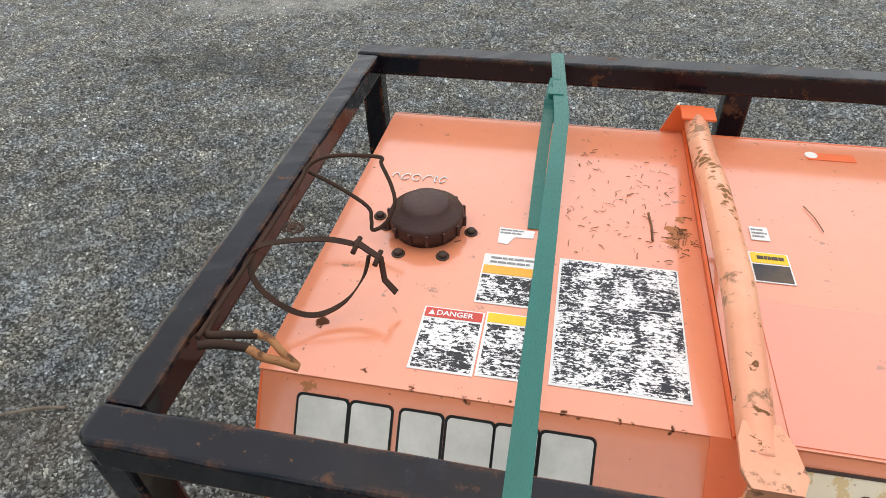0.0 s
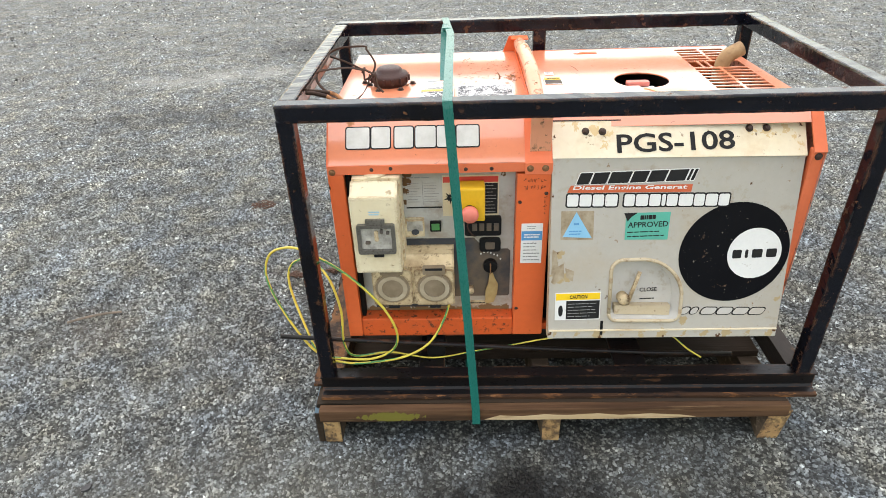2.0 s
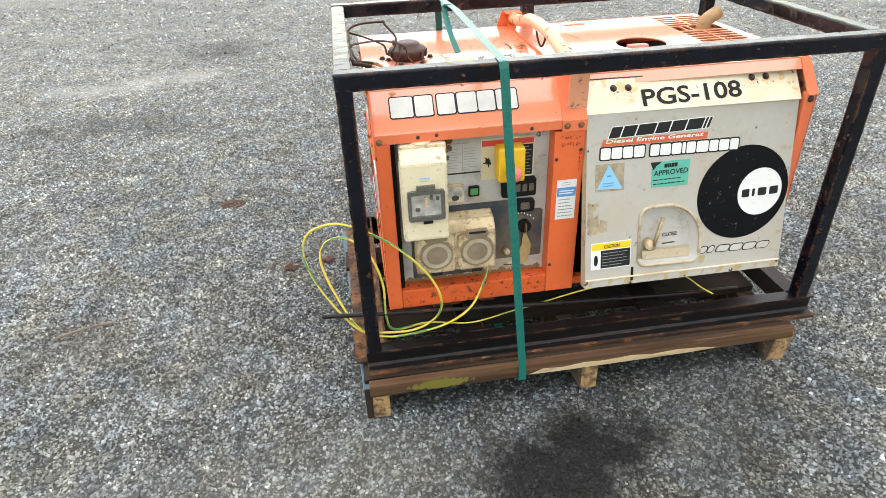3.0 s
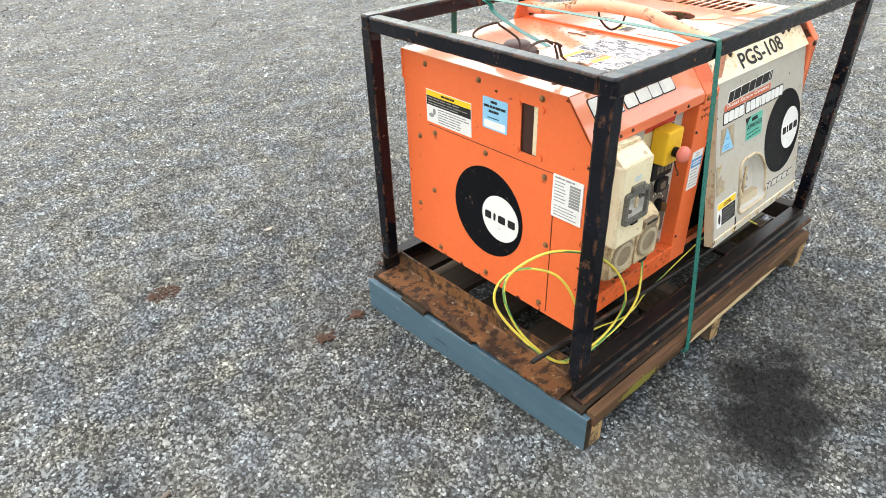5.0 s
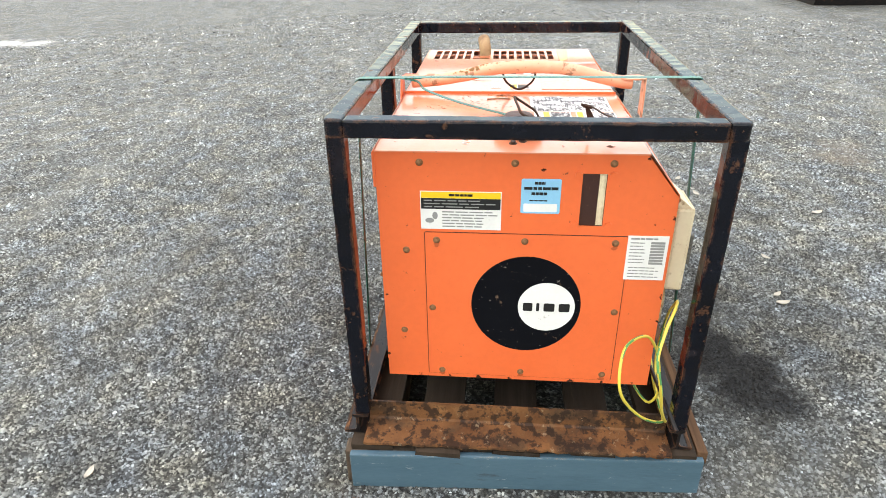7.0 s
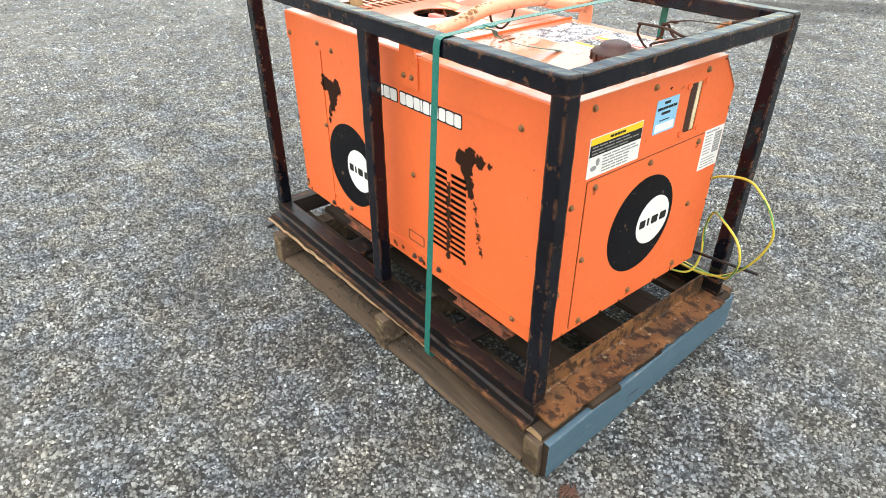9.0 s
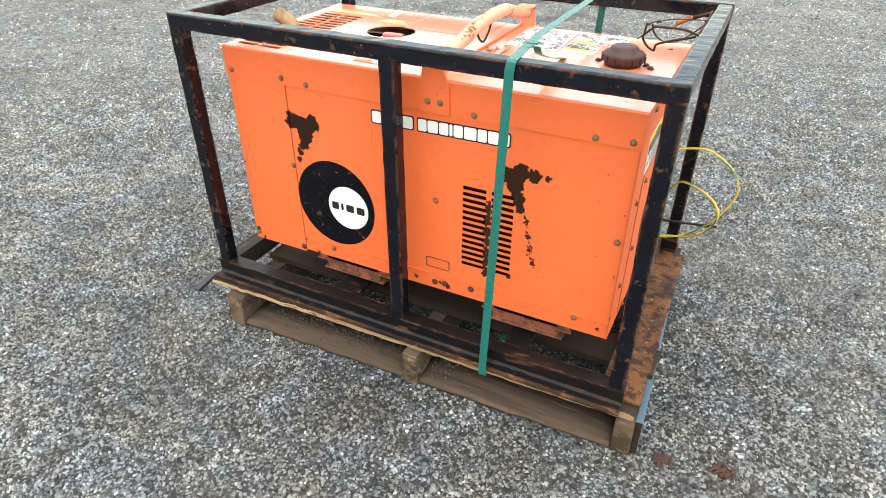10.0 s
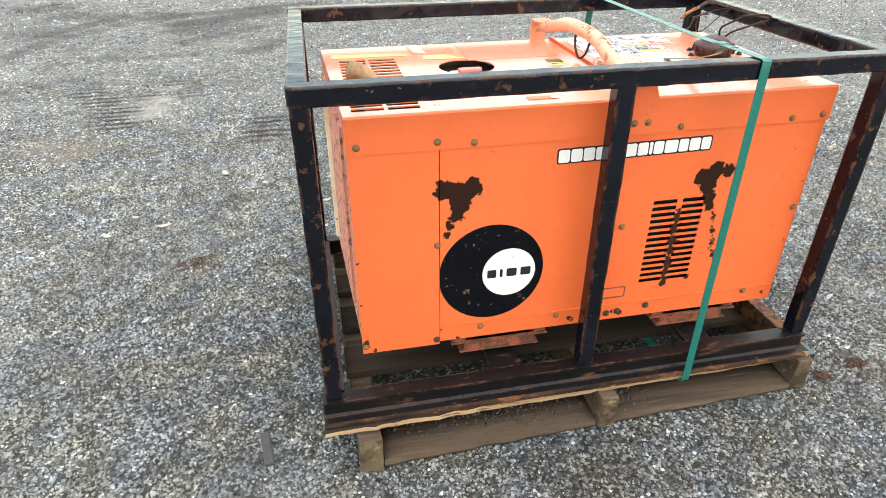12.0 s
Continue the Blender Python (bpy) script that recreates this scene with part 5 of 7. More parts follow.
part("danger_label", bm, [white_vinyl, label_red, print_small], lid_left, "white danger label with red heading, cracked")
bm = bmesh.new()
outline(bm, TOP, rect_pts(0.304, 0.373, 0.190, 0.284), 0.0002, 0.0010, 0)
outline(bm, TOP, rect_pts(0.306, 0.371, 0.268, 0.282), 0.0002, 0.0016, 1)
outline(bm, TOP, rect_pts(0.307, 0.370, 0.193, 0.265), 0.0002, 0.0014, 2)
part("caution_label", bm, [white_vinyl, label_yellow, print_small], lid_left, "white caution label with yellow heading, cracked")
bm = bmesh.new()
outline(bm, TOP, rect_pts(0.286, 0.373, 0.297, 0.386), 0.0002, 0.0010, 0)
outline(bm, TOP, rect_pts(0.288, 0.371, 0.349, 0.364), 0.0002, 0.0016, 1)
outline(bm, TOP, rect_pts(0.288, 0.371, 0.300, 0.346), 0.0002, 0.0014, 2)
bars(bm, TOP, 0.295, 0.350, 0.367, 0.383, 2, 0.0018, 3, 2, 0.4)
part("amber_label", bm, [white_vinyl, label_amber, print_small, ink_grey], lid_left, "white label with amber heading, cracked")
bm = bmesh.new()
outline(bm, TOP, [(0.298, 0.442), (0.345, 0.440), (0.344, 0.425), (0.320, 0.424), (0.312, 0.408), (0.299, 0.410)], 0.0002, 0.0010, 0)
bars(bm, TOP, 0.300, 0.340, 0.428, 0.440, 2, 0.0016, 1, 3, 0.4)
part("torn_label", bm, [white_vinyl, ink_grey], lid_left, "torn remains of a white label")
bm = bmesh.new()
a = 0.122
for i, w in enumerate((0.010, 0.012, 0.013, 0.013, 0.004, 0.010)):
    ring = [TOP.p(a + w / 2 + w / 2 * math.cos(t * 0.7), 0.540 + 0.008 * math.sin(t * 0.7 + (0.4 if i % 2 else 0)), 0.0012) for t in range(9 if i % 3 else 6)]
    tube(bm, ring, 0.0011, 4)
    a += w + 0.004
part("chalk_mark", bm, white_vinyl, lid_left, "thin white paint-pen squiggle")
bm = bmesh.new()
turned(bm, (0.200, 0.428, 0.860), [(0.045, 0), (0.044, 0.007), (0.050, 0.010), (0.0510, 0.024), (0.048, 0.030), (0.036, 0.033), (0.033, 0.041), (0.028, 0.045), (0.016, 0.0465), (0.004, 0.047)], 36)
fuel_cap = part("fuel_cap", bm, cap_brown, gen, "round rusty brown fuel cap")
for k in range(14):
    t = 2 * math.pi * k / 14
    bm = bmesh.new()
    box(bm, -0.003, 0.003, -0.0022, 0.0022, -0.008, 0.008, 0.001, m=Matrix.Translation((0.200 + 0.0512 * math.cos(t), 0.428 + 0.0512 * math.sin(t), 0.877)) @ Matrix.Rotation(t, 4, "Z"))
    part("cap_grip", bm, cap_brown, fuel_cap)
bolts(gen, TOP, [(0.261, 0.425), (0.145, 0.419), (0.233, 0.371), (0.175, 0.367), (0.13, 0.44)], BOLT_DARK)

# lifting bar over the lid, bolted front and back
bm = bmesh.new()
tube(bm, smooth_path([(0.567, 0.118, 0.889), (0.567, 0.150, 0.892), (0.566, 0.220, 0.908), (0.564, 0.290, 0.926), (0.562, 0.345, 0.931), (0.561, 0.440, 0.931), (0.562, 0.500, 0.925), (0.565, 0.560, 0.910), (0.568, 0.640, 0.896), (0.570, 0.715, 0.889)], 5), 0.017, 16)
lifting = part("lifting_bar", bm, bar_paint, gen, "bent tubular lifting bar with worn brown paint", True)
bm = bmesh.new()
outline(bm, Face((0, 0.7395, 0), (-1, 0, 0), (0, 0, 1)), [(-0.590, 0.779), (-0.517, 0.779), (-0.517, 0.845), (-0.540, 0.905), (-0.582, 0.905), (-0.590, 0.86)], 0.0, 0.004)
box(bm, 0.545, 0.596, 0.700, 0.7395, 0.9015, 0.9055, 0.001)
part("back_bracket", bm, orange, lifting)
bm = bmesh.new()
box(bm, 0.546, 0.594, 0.0835, 0.0875, 0.800, 0.884, 0.001)
outline(bm, Face((0, 0, 0.9005), (1, 0, 0), (0, 1, 0)), [(0.544, 0.100), (0.550, 0.084), (0.590, 0.084), (0.597, 0.100), (0.592, 0.132), (0.584, 0.150), (0.552, 0.150), (0.546, 0.132)], 0.0, 0.004)
profile(bm, [(0.0835, 0.883), (0.0875, 0.883), (0.0885, 0.9005), (0.0845, 0.9005)], "x", 0.548, 0.592)
part("front_bracket", bm, bar_paint, lifting)
bolts(gen, Face((0, 0.7435, 0), (-1, 0, 0), (0, 0, 1)), [(-0.572, 0.806), (-0.540, 0.806)], BOLT)
bm = bmesh.new()
tube(bm, smooth_path([(0.572, 0.466, 0.915), (0.574, 0.455, 0.888), (0.575, 0.420, 0.868), (0.574, 0.386, 0.888), (0.572, 0.376, 0.915)], 6), 0.003, 8)
part("lifting_ring", bm, wire_steel, lifting, "thin rusty wire loop", True)

# front: hood, posts, sill
bm = bmesh.new()
outline(bm, CHAMFER, rect_pts(0.0, 0.462, 0.0, 0.111), -0.003, 0.0)
hood = part("front_hood", bm, faded, gen, "sloping faded orange front hood")
bm = bmesh.new()
box(bm, 0.075, 0.537, 0.0895, 0.0920, 0.748, 0.7705, 0.0008)
part("hood_lip", bm, warm_orange, hood)
bm = bmesh.new()
outline(bm, CHAMFER, rect_pts(0.462, 0.526, -0.004, 0.112), -0.003, 0.002)
box(bm, 0.537, 0.601, 0.0865, 0.0895, 0.742, 0.7705, 0.0008)
part("hood_strap", bm, warm_orange, gen)
mark_blocks(CHAMFER, [(0.047, 0.101), (0.106, 0.149), (0.160, 0.203), (0.209, 0.256), (0.259, 0.301), (0.305, 0.356)], 0.040, 0.090, 0.0012, 0.0028, [silver_vinyl, ink], hood, r=0.10, label="silver block with dark outline")
bm = bmesh.new()
box(bm, 0.0765, 0.112, 0.090, 0.133, 0.262, 0.7475, 0.003)
part("front_post", bm, orange, gen)
bm = bmesh.new()
box(bm, 0.520, 0.600, 0.0905, 0.133, 0.262, 0.7415, 0.003)
post = part("front_post", bm, orange, gen)
bm = bmesh.new()
box(bm, 0.1125, 0.5195, 0.090, 0.1330, 0.262, 0.320, 0.004)
part("front_sill", bm, grimy_orange, gen, "grimy orange front sill")
bm = bmesh.new()
box(bm, 0.080, 0.535, 0.0925, 0.1335, 0.7480, 0.7515)
part("recess_top", bm, grimy_orange, gen)
bolts(gen, FRONT, [(0.087, 0.755)], BOLT)
bolts(gen, Face((0, 0.0865, 0), (1, 0, 0), (0, 0, 1)), [(0.549, 0.757), (0.584, 0.757)], BOLT)
bolts(gen, FRONT, [(0.528, 0.668), (0.528, 0.352), (0.59, 0.69)], BOLT_TINY)
bolts(gen, Face((0, 0.0895, 0), (1, 0, 0), (0, 0, 1)), [(0.18, 0.760), (0.225, 0.762), (0.40, 0.757), (0.46, 0.757)], BOLT_TINY)
bm = bmesh.new()
outline(bm, FRONT, rect_pts(0.534, 0.5865, 0.495, 0.609), -0.001, 0.0010, 0)
outline(bm, FRONT, rect_pts(0.535, 0.5855, 0.562, 0.588), 0.0, 0.0016, 1)
bars(bm, FRONT, 0.541, 0.581, 0.568, 0.582, 2, 0.0022, 0, 2, 0.5)
bars(bm, FRONT, 0.540, 0.582, 0.500, 0.558, 6, 0.0016, 2, 3, 0.25)
bars(bm, FRONT, 0.548, 0.575, 0.592, 0.605, 2, 0.0016, 2, 3, 0.25)
part("test_tag", bm, [white_vinyl, label_deep_blue, ink_grey], post, "white inspection tag with a blue band")
bm = bmesh.new()
rnd = random.Random(5)
for row, n, b in ((0, 7, 0.725), (1, 7, 0.706)):
    for i in range(n):
        a = 0.536 + i * 0.0078
        q = [FRONT.p(a + rnd.uniform(0, 0.006), b + rnd.uniform(-0.006, 0.006), 0.0005) for _ in range(4)]
        tube(bm, q, 0.0006, 4)
for i in range(6):
    q = [FRONT.p(0.588 + rnd.uniform(-0.004, 0.004), 0.69 - i * 0.011 + rnd.uniform(-0.005, 0.005), 0.0005) for _ in range(4)]
    tube(bm, q, 0.0006, 4)
part("pen_scribble", bm, brown_orange, post, "faint dark pen scribbles")

# control panel in its recess
bm = bmesh.new()
outline(bm, PANEL, rect_pts(0.1125, 0.5195, 0.3205, 0.7478), -0.003, 0.0)
panel = part("control_panel", bm, panel_grey, gen, "grey control panel, dusty and stained")
# black strip: shade at the recess's left side, put in as a part
bm = bmesh.new()
box(bm, 0.1128, 0.1235, 0.104, 0.1298, 0.3215, 0.7470, 0.001)
part("recess_shade", bm, void, panel, "black strip standing in for the unlit side of the recess")
bm = bmesh.new()
outline(bm, PANEL, [(0.150, 0.332), (0.345, 0.332), (0.360, 0.366), (0.508, 0.366), (0.512, 0.372), (0.512, 0.508), (0.505, 0.514), (0.447, 0.514), (0.418, 0.548), (0.150, 0.548)], 0.0, 0.0012)
part("dark_panel", bm, slate_grey, panel, "dark grey panel field")
bm = bmesh.new()
outline(bm, PANEL, rect_pts(0.252, 0.340, 0.632, 0.730), 0.0, 0.0008, 0)
bars(bm, PANEL, 0.256, 0.290, 0.650, 0.708, 8, 0.0012, 1, 12, 0.16)
bars(bm, PANEL, 0.297, 0.336, 0.650, 0.708, 8, 0.0012, 1, 13, 0.16)
bars(bm, PANEL, 0.256, 0.336, 0.715, 0.724, 1, 0.0012, 1, 14, 0.3)
outline(bm, PANEL, rect_pts(0.2932, 0.2944, 0.645, 0.712), 0.0, 0.0012, 1)
outline(bm, PANEL, rect_pts(0.252, 0.340, 0.636, 0.640), 0.0, 0.0012, 2)
part("notes_label", bm, [panel_grey, ink_grey, ink], panel, "faint printed table on the panel")
bm = bmesh.new()
outline(bm, PANEL, rect_pts(0.342, 0.480, 0.613, 0.724), 0.0, 0.0014, 0)
outline(bm, PANEL, rect_pts(0.344, 0.478, 0.705, 0.720), 0.0, 0.0020, 1)
outline(bm, PANEL, rect_pts(0.437, 0.477, 0.618, 0.702), 0.0, 0.0020, 2)
for k in range(7):
    t = radians(100 + 33 * k)
    outline(bm, PANEL, [(0.362 + 0.004 * math.cos(t + 1.4), 0.664 + 0.004 * math.sin(t + 1.4)), (0.362 + (0.013 + 0.006 * (k % 2)) * math.cos(t), 0.664 + (0.013 + 0.006 * (k % 2)) * math.sin(t)), (0.362 + 0.004 * math.cos(t - 1.4), 0.664 + 0.004 * math.sin(t - 1.4))], 0.0005, 0.0020 + 0.0001 * k, 2)
bars(bm, PANEL, 0.440, 0.474, 0.620, 0.700, 9, 0.0026, 3, 4, 0.2)
part("warning_label", bm, [cream_vinyl, label_red, ink, ink_grey], panel, "cream warning label with red heading and black text block")
bm = bmesh.new()
outline(bm, PANEL, round_pts(0.395, 0.487, 0.560, 0.612, 0.006), 0.0, 0.012, 0)
for i in range(4):
    outline(bm, PANEL, rect_pts(0.414 + i * 0.018, 0.426 + i * 0.018, 0.575, 0.596), 0.0, 0.0135, 1)
part("switch_bank", bm, [black, slate_grey], panel, "black row of rocker switches")
bm = bmesh.new()
outline(bm, PANEL, round_pts(0.432, 0.486, 0.511, 0.549, 0.009), 0.0, 0.010, 0)
outline(bm, PANEL, round_pts(0.447, 0.471, 0.520, 0.540, 0.004), 0.0, 0.013, 1)
part("power_inlet", bm, [black, slate_grey], panel, "small black inlet with two screws")
bm = bmesh.new()
outline(bm, PANEL, rect_pts(0.246, 0.294, 0.562, 0.610), 0.0, 0.014, 0)
outline(bm, PANEL, rect_pts(0.251, 0.290, 0.578, 0.606), 0.0, 0.0150, 1)
outline(bm, PANEL, oval_pts(0.271, 0.576, 0.010, 0.008, 14), 0.0, 0.0158, 2)
part("volt_meter", bm, [cream_plastic, pale_window, slate_grey], panel, "small square panel meter, dusty glass")
bm = bmesh.new()
outline(bm, PANEL, round_pts(0.308, 0.336, 0.572, 0.600, 0.003), 0.0, 0.008, 0)
outline(bm, PANEL, round_pts(0.312, 0.332, 0.577, 0.595, 0.002), 0.0, 0.010, 1)
part("rocker_switch", bm, [black, cable_green], panel, "dark green rocker switch")
bm = bmesh.new()
tube(bm, [PANEL.p(0.460, 0.468, 0.0), PANEL.p(0.460, 0.468, 0.016), PANEL.p(0.460, 0.468, 0.0165)], 0.018, 18)
key_switch = part("key_switch", bm, black, panel, "round black key switch")
bm = bmesh.new()
box(bm, 0.4585, 0.4615, 0.098, 0.113, 0.455, 0.481, 0.001)
part("ignition_key", bm, bolt_steel, key_switch, "worn ignition key")
bm = bmesh.new()
outline(bm, PANEL, [(0.459, 0.452), (0.464, 0.452), (0.472, 0.428), (0.481, 0.408), (0.479, 0.380), (0.470, 0.352), (0.455, 0.346), (0.447, 0.352), (0.448, 0.388), (0.455, 0.412)], 0.007, 0.010)
part("key_tag", bm, tan_card, key_switch, "stained brown key tag")
bm = bmesh.new()
tube(bm, [PANEL.p(0.408, 0.395, 0.0), PANEL.p(0.409, 0.398, 0.02), PANEL.p(0.410, 0.402, 0.03)], 0.008, 10)
part("toggle_knob", bm, brown_plastic, panel, "small muddy knob", True)
for a0, b0 in ((0.405, 0.338), (0.165, 0.345)):
    bm = bmesh.new()
    outline(bm, PANEL, rect_pts(a0, a0 + 0.045, b0, b0 + 0.012), 0.0, 0.0030, 0)
    bars(bm, PANEL, a0 + 0.003, a0 + 0.043, b0 + 0.002, b0 + 0.010, 1, 0.0040, 1, 2, 0.4)
    part("name_plate", bm, [brown_plastic, ink], panel, "small muddy label plate")
rnd = random.Random(8)
bm = bmesh.new()
for i in range(7):
    a, b = 0.436 + i * 0.0085, 0.500 + 0.006 * math.sin(i * 0.9)
    outline(bm, PANEL, oval_pts(a, b - (0.012 if i > 5 else 0), 0.0022, 0.0030, 7), 0.0012, 0.0018)
part("key_legend", bm, silver_vinyl, panel, "small white printed symbols")

# breaker box
bm = bmesh.new()
box(bm, 0.131, 0.246, 0.076, 0.129, 0.512, 0.745, 0.006)
box(bm, 0.127, 0.241, 0.034, 0.0755, 0.507, 0.716, 0.006)
profile(bm, [(0.040, 0.715), (0.0755, 0.715), (0.0775, 0.738), (0.070, 0.740)], "x", 0.130, 0.240)
breaker = part("breaker_box", bm, cream_plastic, gen, "cream plastic breaker box, dusty")
BOX = Face((0, 0.034, 0), (1, 0, 0), (0, 0, 1))
bm = bmesh.new()
sheet(bm, BOX, round_pts(0.140, 0.231, 0.568, 0.648, 0.006), [round_pts(0.149, 0.222, 0.579, 0.639, 0.003)], 0.010, h=0.010)
outline(bm, BOX, rect_pts(0.163, 0.208, 0.6485, 0.661), -0.002, 0.008, 0)
outline(bm, BOX, rect_pts(0.176, 0.200, 0.558, 0.5675), -0.002, 0.007, 1)
part("window_frame", bm, [smoke, black], breaker, "smoked hinged frame over the breakers")
bm = bmesh.new()
outline(bm, BOX, rect_pts(0.146, 0.225, 0.576, 0.642), 0.0004, 0.0016)
part("window_backing", bm, pale_window, breaker, "dusty grey breaker field")
for a0, a1, b0, b1, mat in ((0.181, 0.190, 0.602, 0.630, cream_plastic), (0.158, 0.170, 0.594, 0.602, slate_grey), (0.195, 0.202, 0.622, 0.634, slate_grey), (0.209, 0.217, 0.620, 0.629, slate_grey)):
    bm = bmesh.new()
    outline(bm, BOX, round_pts(a0, a1, b0, b1, 0.003), 0.0012, 0.0060)
    part("breaker_lever", bm, mat, breaker)
bm = bmesh.new()
bars(bm, BOX, 0.172, 0.205, 0.668, 0.682, 2, 0.0008, 0, 3, 0.4)
part("breaker_print", bm, label_blue, breaker)
bm = bmesh.new()
turned(bm, (0.186, 0.100, 0.745), [(0.026, 0), (0.026, 0.003), (0.018, 0.004), (0.005, 0.0045)], 20)
part("cable_gland", bm, cream_plastic, breaker)

# two sockets below it
bm = bmesh.new()
profile(bm, [(0.129, 0.530), (0.090, 0.526), (0.066, 0.502), (0.066, 0.388), (0.129, 0.376)], "x", 0.157, 0.366)
sockets = part("socket_housing", bm, brown_plastic, gen, "muddy cream twin socket housing")
SOCK = Face((0, 0.066, 0), (1, 0, 0), (0, 0, 1))
for a in (0.209, 0.316):
    bm = bmesh.new()
    outline(bm, SOCK, round_pts(a - 0.050, a + 0.050, 0.389, 0.497, 0.010), 0.0, 0.006, 0)
    outline(bm, SOCK, oval_pts(a, 0.444, 0.0435, 0.0435, 32), 0.0, 0.0085, 1)
    sheet(bm, SOCK, oval_pts(a, 0.444, 0.038, 0.038, 32), [oval_pts(a, 0.444, 0.0275, 0.0275, 28)], 0.006, 4, 0.0115)
    outline(bm, SOCK, oval_pts(a, 0.444, 0.0265, 0.0265, 24), 0.0, 0.0100, 1)
    outline(bm, SOCK, round_pts(a - 0.028, a + 0.028, 0.487, 0.508, 0.003), 0.0, 0.0125, 2)
    outline(bm, SOCK, round_pts(a - 0.022, a + 0.022, 0.500, 0.506, 0.002), 0.0, 0.0140, 3)
    outline(bm, SOCK, rect_pts(a - 0.014, a + 0.014, 0.379, 0.387), 0.0, 0.006, 3)
    part("socket_flap", bm, [brown_plastic, tan_plastic, tan_plastic, ink, ring_plastic], sockets, "round hinged socket flap, mud-stained")
bm = bmesh.new()
letters(bm, Face((0, 0.0680, 0.0), (1, 0, 0), (0, 0.02, 0.024)), "P1", 0.232, 0.252, 0.490, 0.507, 0.028, 0, 0.02)
part("socket_print", bm, ink, sockets)

# emergency stop
bm = bmesh.new()
box(bm, 0.376, 0.445, 0.080, 0.127, 0.622, 0.712, 0.006)
stop = part("stop_box", bm, yellow, gen, "yellow emergency stop box")
bm = bmesh.new()
tube(bm, [(0.408, 0.078, 0.656), (0.408, 0.062, 0.656), (0.408, 0.0615, 0.656)], 0.013, 16, 1)
tube(bm, [(0.408, 0.064, 0.656), (0.408, 0.060, 0.656), (0.408, 0.050, 0.656), (0.408, 0.042, 0.656), (0.408, 0.038, 0.656)], 0.02, 20, 0, radii=[0.014, 0.020, 0.021, 0.017, 0.006])
part("stop_button", bm, [button_red, black], stop, "bleached red mushroom button", True)
bm = bmesh.new()
tube(bm, smooth_path([(0.408, 0.072, 0.632), (0.402, 0.062, 0.618), (0.412, 0.058, 0.600), (0.420, 0.066, 0.590)], 5), 0.0016, 6)
part("stop_chain", bm, wire_steel, stop)

# hinged side door, hanging slightly open
def on(face, spots):
    return [(*face.p(a, b, 0.0), r) for a, b, r in spots]


door_paint = surface("grey door paint, stained", (0.415, 0.388, 0.335), (0.45, 0.425, 0.375), 4, 0.42, 0.55, layers=(
    ((0.40, 0.31, 0.20), 0.7, 5.0, 0.50, 0.80, 0.6), ((0.30, 0.22, 0.13), 0.7, 26.0, 0.62, 0.72, 0.4), ((0.24, 0.13, 0.06), 0.85, 45.0, 0.70, 0.74, 0.8)), bump=0.05, base=(0.636, 0.41, 0.19), patches=(
    ((0.42, 0.32, 0.18), 0.8, on(DOOR, [(0.02 + 0.055 * i, -0.460 - 0.0017 * i, 0.006 + 0.004 * (i % 3)) for i in range(11)] + [(0.025, -0.24, 0.010), (0.02, -0.30, 0.014), (0.045, -0.30, 0.010), (0.575, -0.30, 0.006), (0.575, -0.38, 0.008), (0.345, -0.43, 0.012)]), 0.05),
    ((0.10, 0.045, 0.02), 0.9, on(DOOR, [(0.018, -0.236, 0.004), (0.014, -0.262, 0.004), (0.03, -0.29, 0.004), (0.046, -0.31, 0.003), (0.118, -0.325, 0.003), (0.126, -0.338, 0.003), (0.148, -0.36, 0.003), (0.003, -0.09, 0.004), (0.47, -0.079, 0.003),
        (0.004, -0.455, 0.004), (0.30, -0.478, 0.004), (0.44, -0.482, 0.005), (0.52, -0.485, 0.004), (0.582, -0.47, 0.005), (0.583, -0.20, 0.003), (0.136, -0.47, 0.004)]), 0.035)))
flap_paint = surface("cream flap paint, stained", (0.78, 0.70, 0.55), (0.72, 0.60, 0.40), 6, 0.45, 0.6, layers=(
    ((0.52, 0.33, 0.15), 0.7, 10.0, 0.50, 0.74, 0.65), ((0.22, 0.11, 0.05), 0.85, 55.0, 0.68, 0.72, 0.8)), bump=0.05, base=(0.636, 0.41, 0.19), patches=(
    ((0.64, 0.47, 0.26), 0.8, on(FLAP, [(0.06, 0.074, 0.010), (0.10, 0.062, 0.014), (0.13, 0.050, 0.010), (0.12, 0.030, 0.008), (0.46, 0.050, 0.012), (0.50, 0.044, 0.014), (0.54, 0.050, 0.012), (0.56, 0.030, 0.010), (0.57, 0.010, 0.008), (0.03, 0.078, 0.008)]), 0.08),
    ((0.09, 0.04, 0.018), 0.9, on(FLAP, [(0.09, 0.050, 0.003), (0.125, 0.046, 0.003), (0.132, 0.030, 0.002), (0.47, 0.040, 0.003), (0.515, 0.036, 0.003), (0.573, 0.060, 0.004), (0.30, 0.074, 0.004), (0.22, 0.078, 0.003), (0.006, 0.05, 0.003), (0.38, 0.072, 0.003)]), 0.03)))
bm = bmesh.new()
def corner(a, b, r, t0, t1, n=6):
    return [(a + r * math.cos(radians(t0 + (t1 - t0) * i / n)), b + r * math.sin(radians(t0 + (t1 - t0) * i / n))) for i in range(n + 1)]


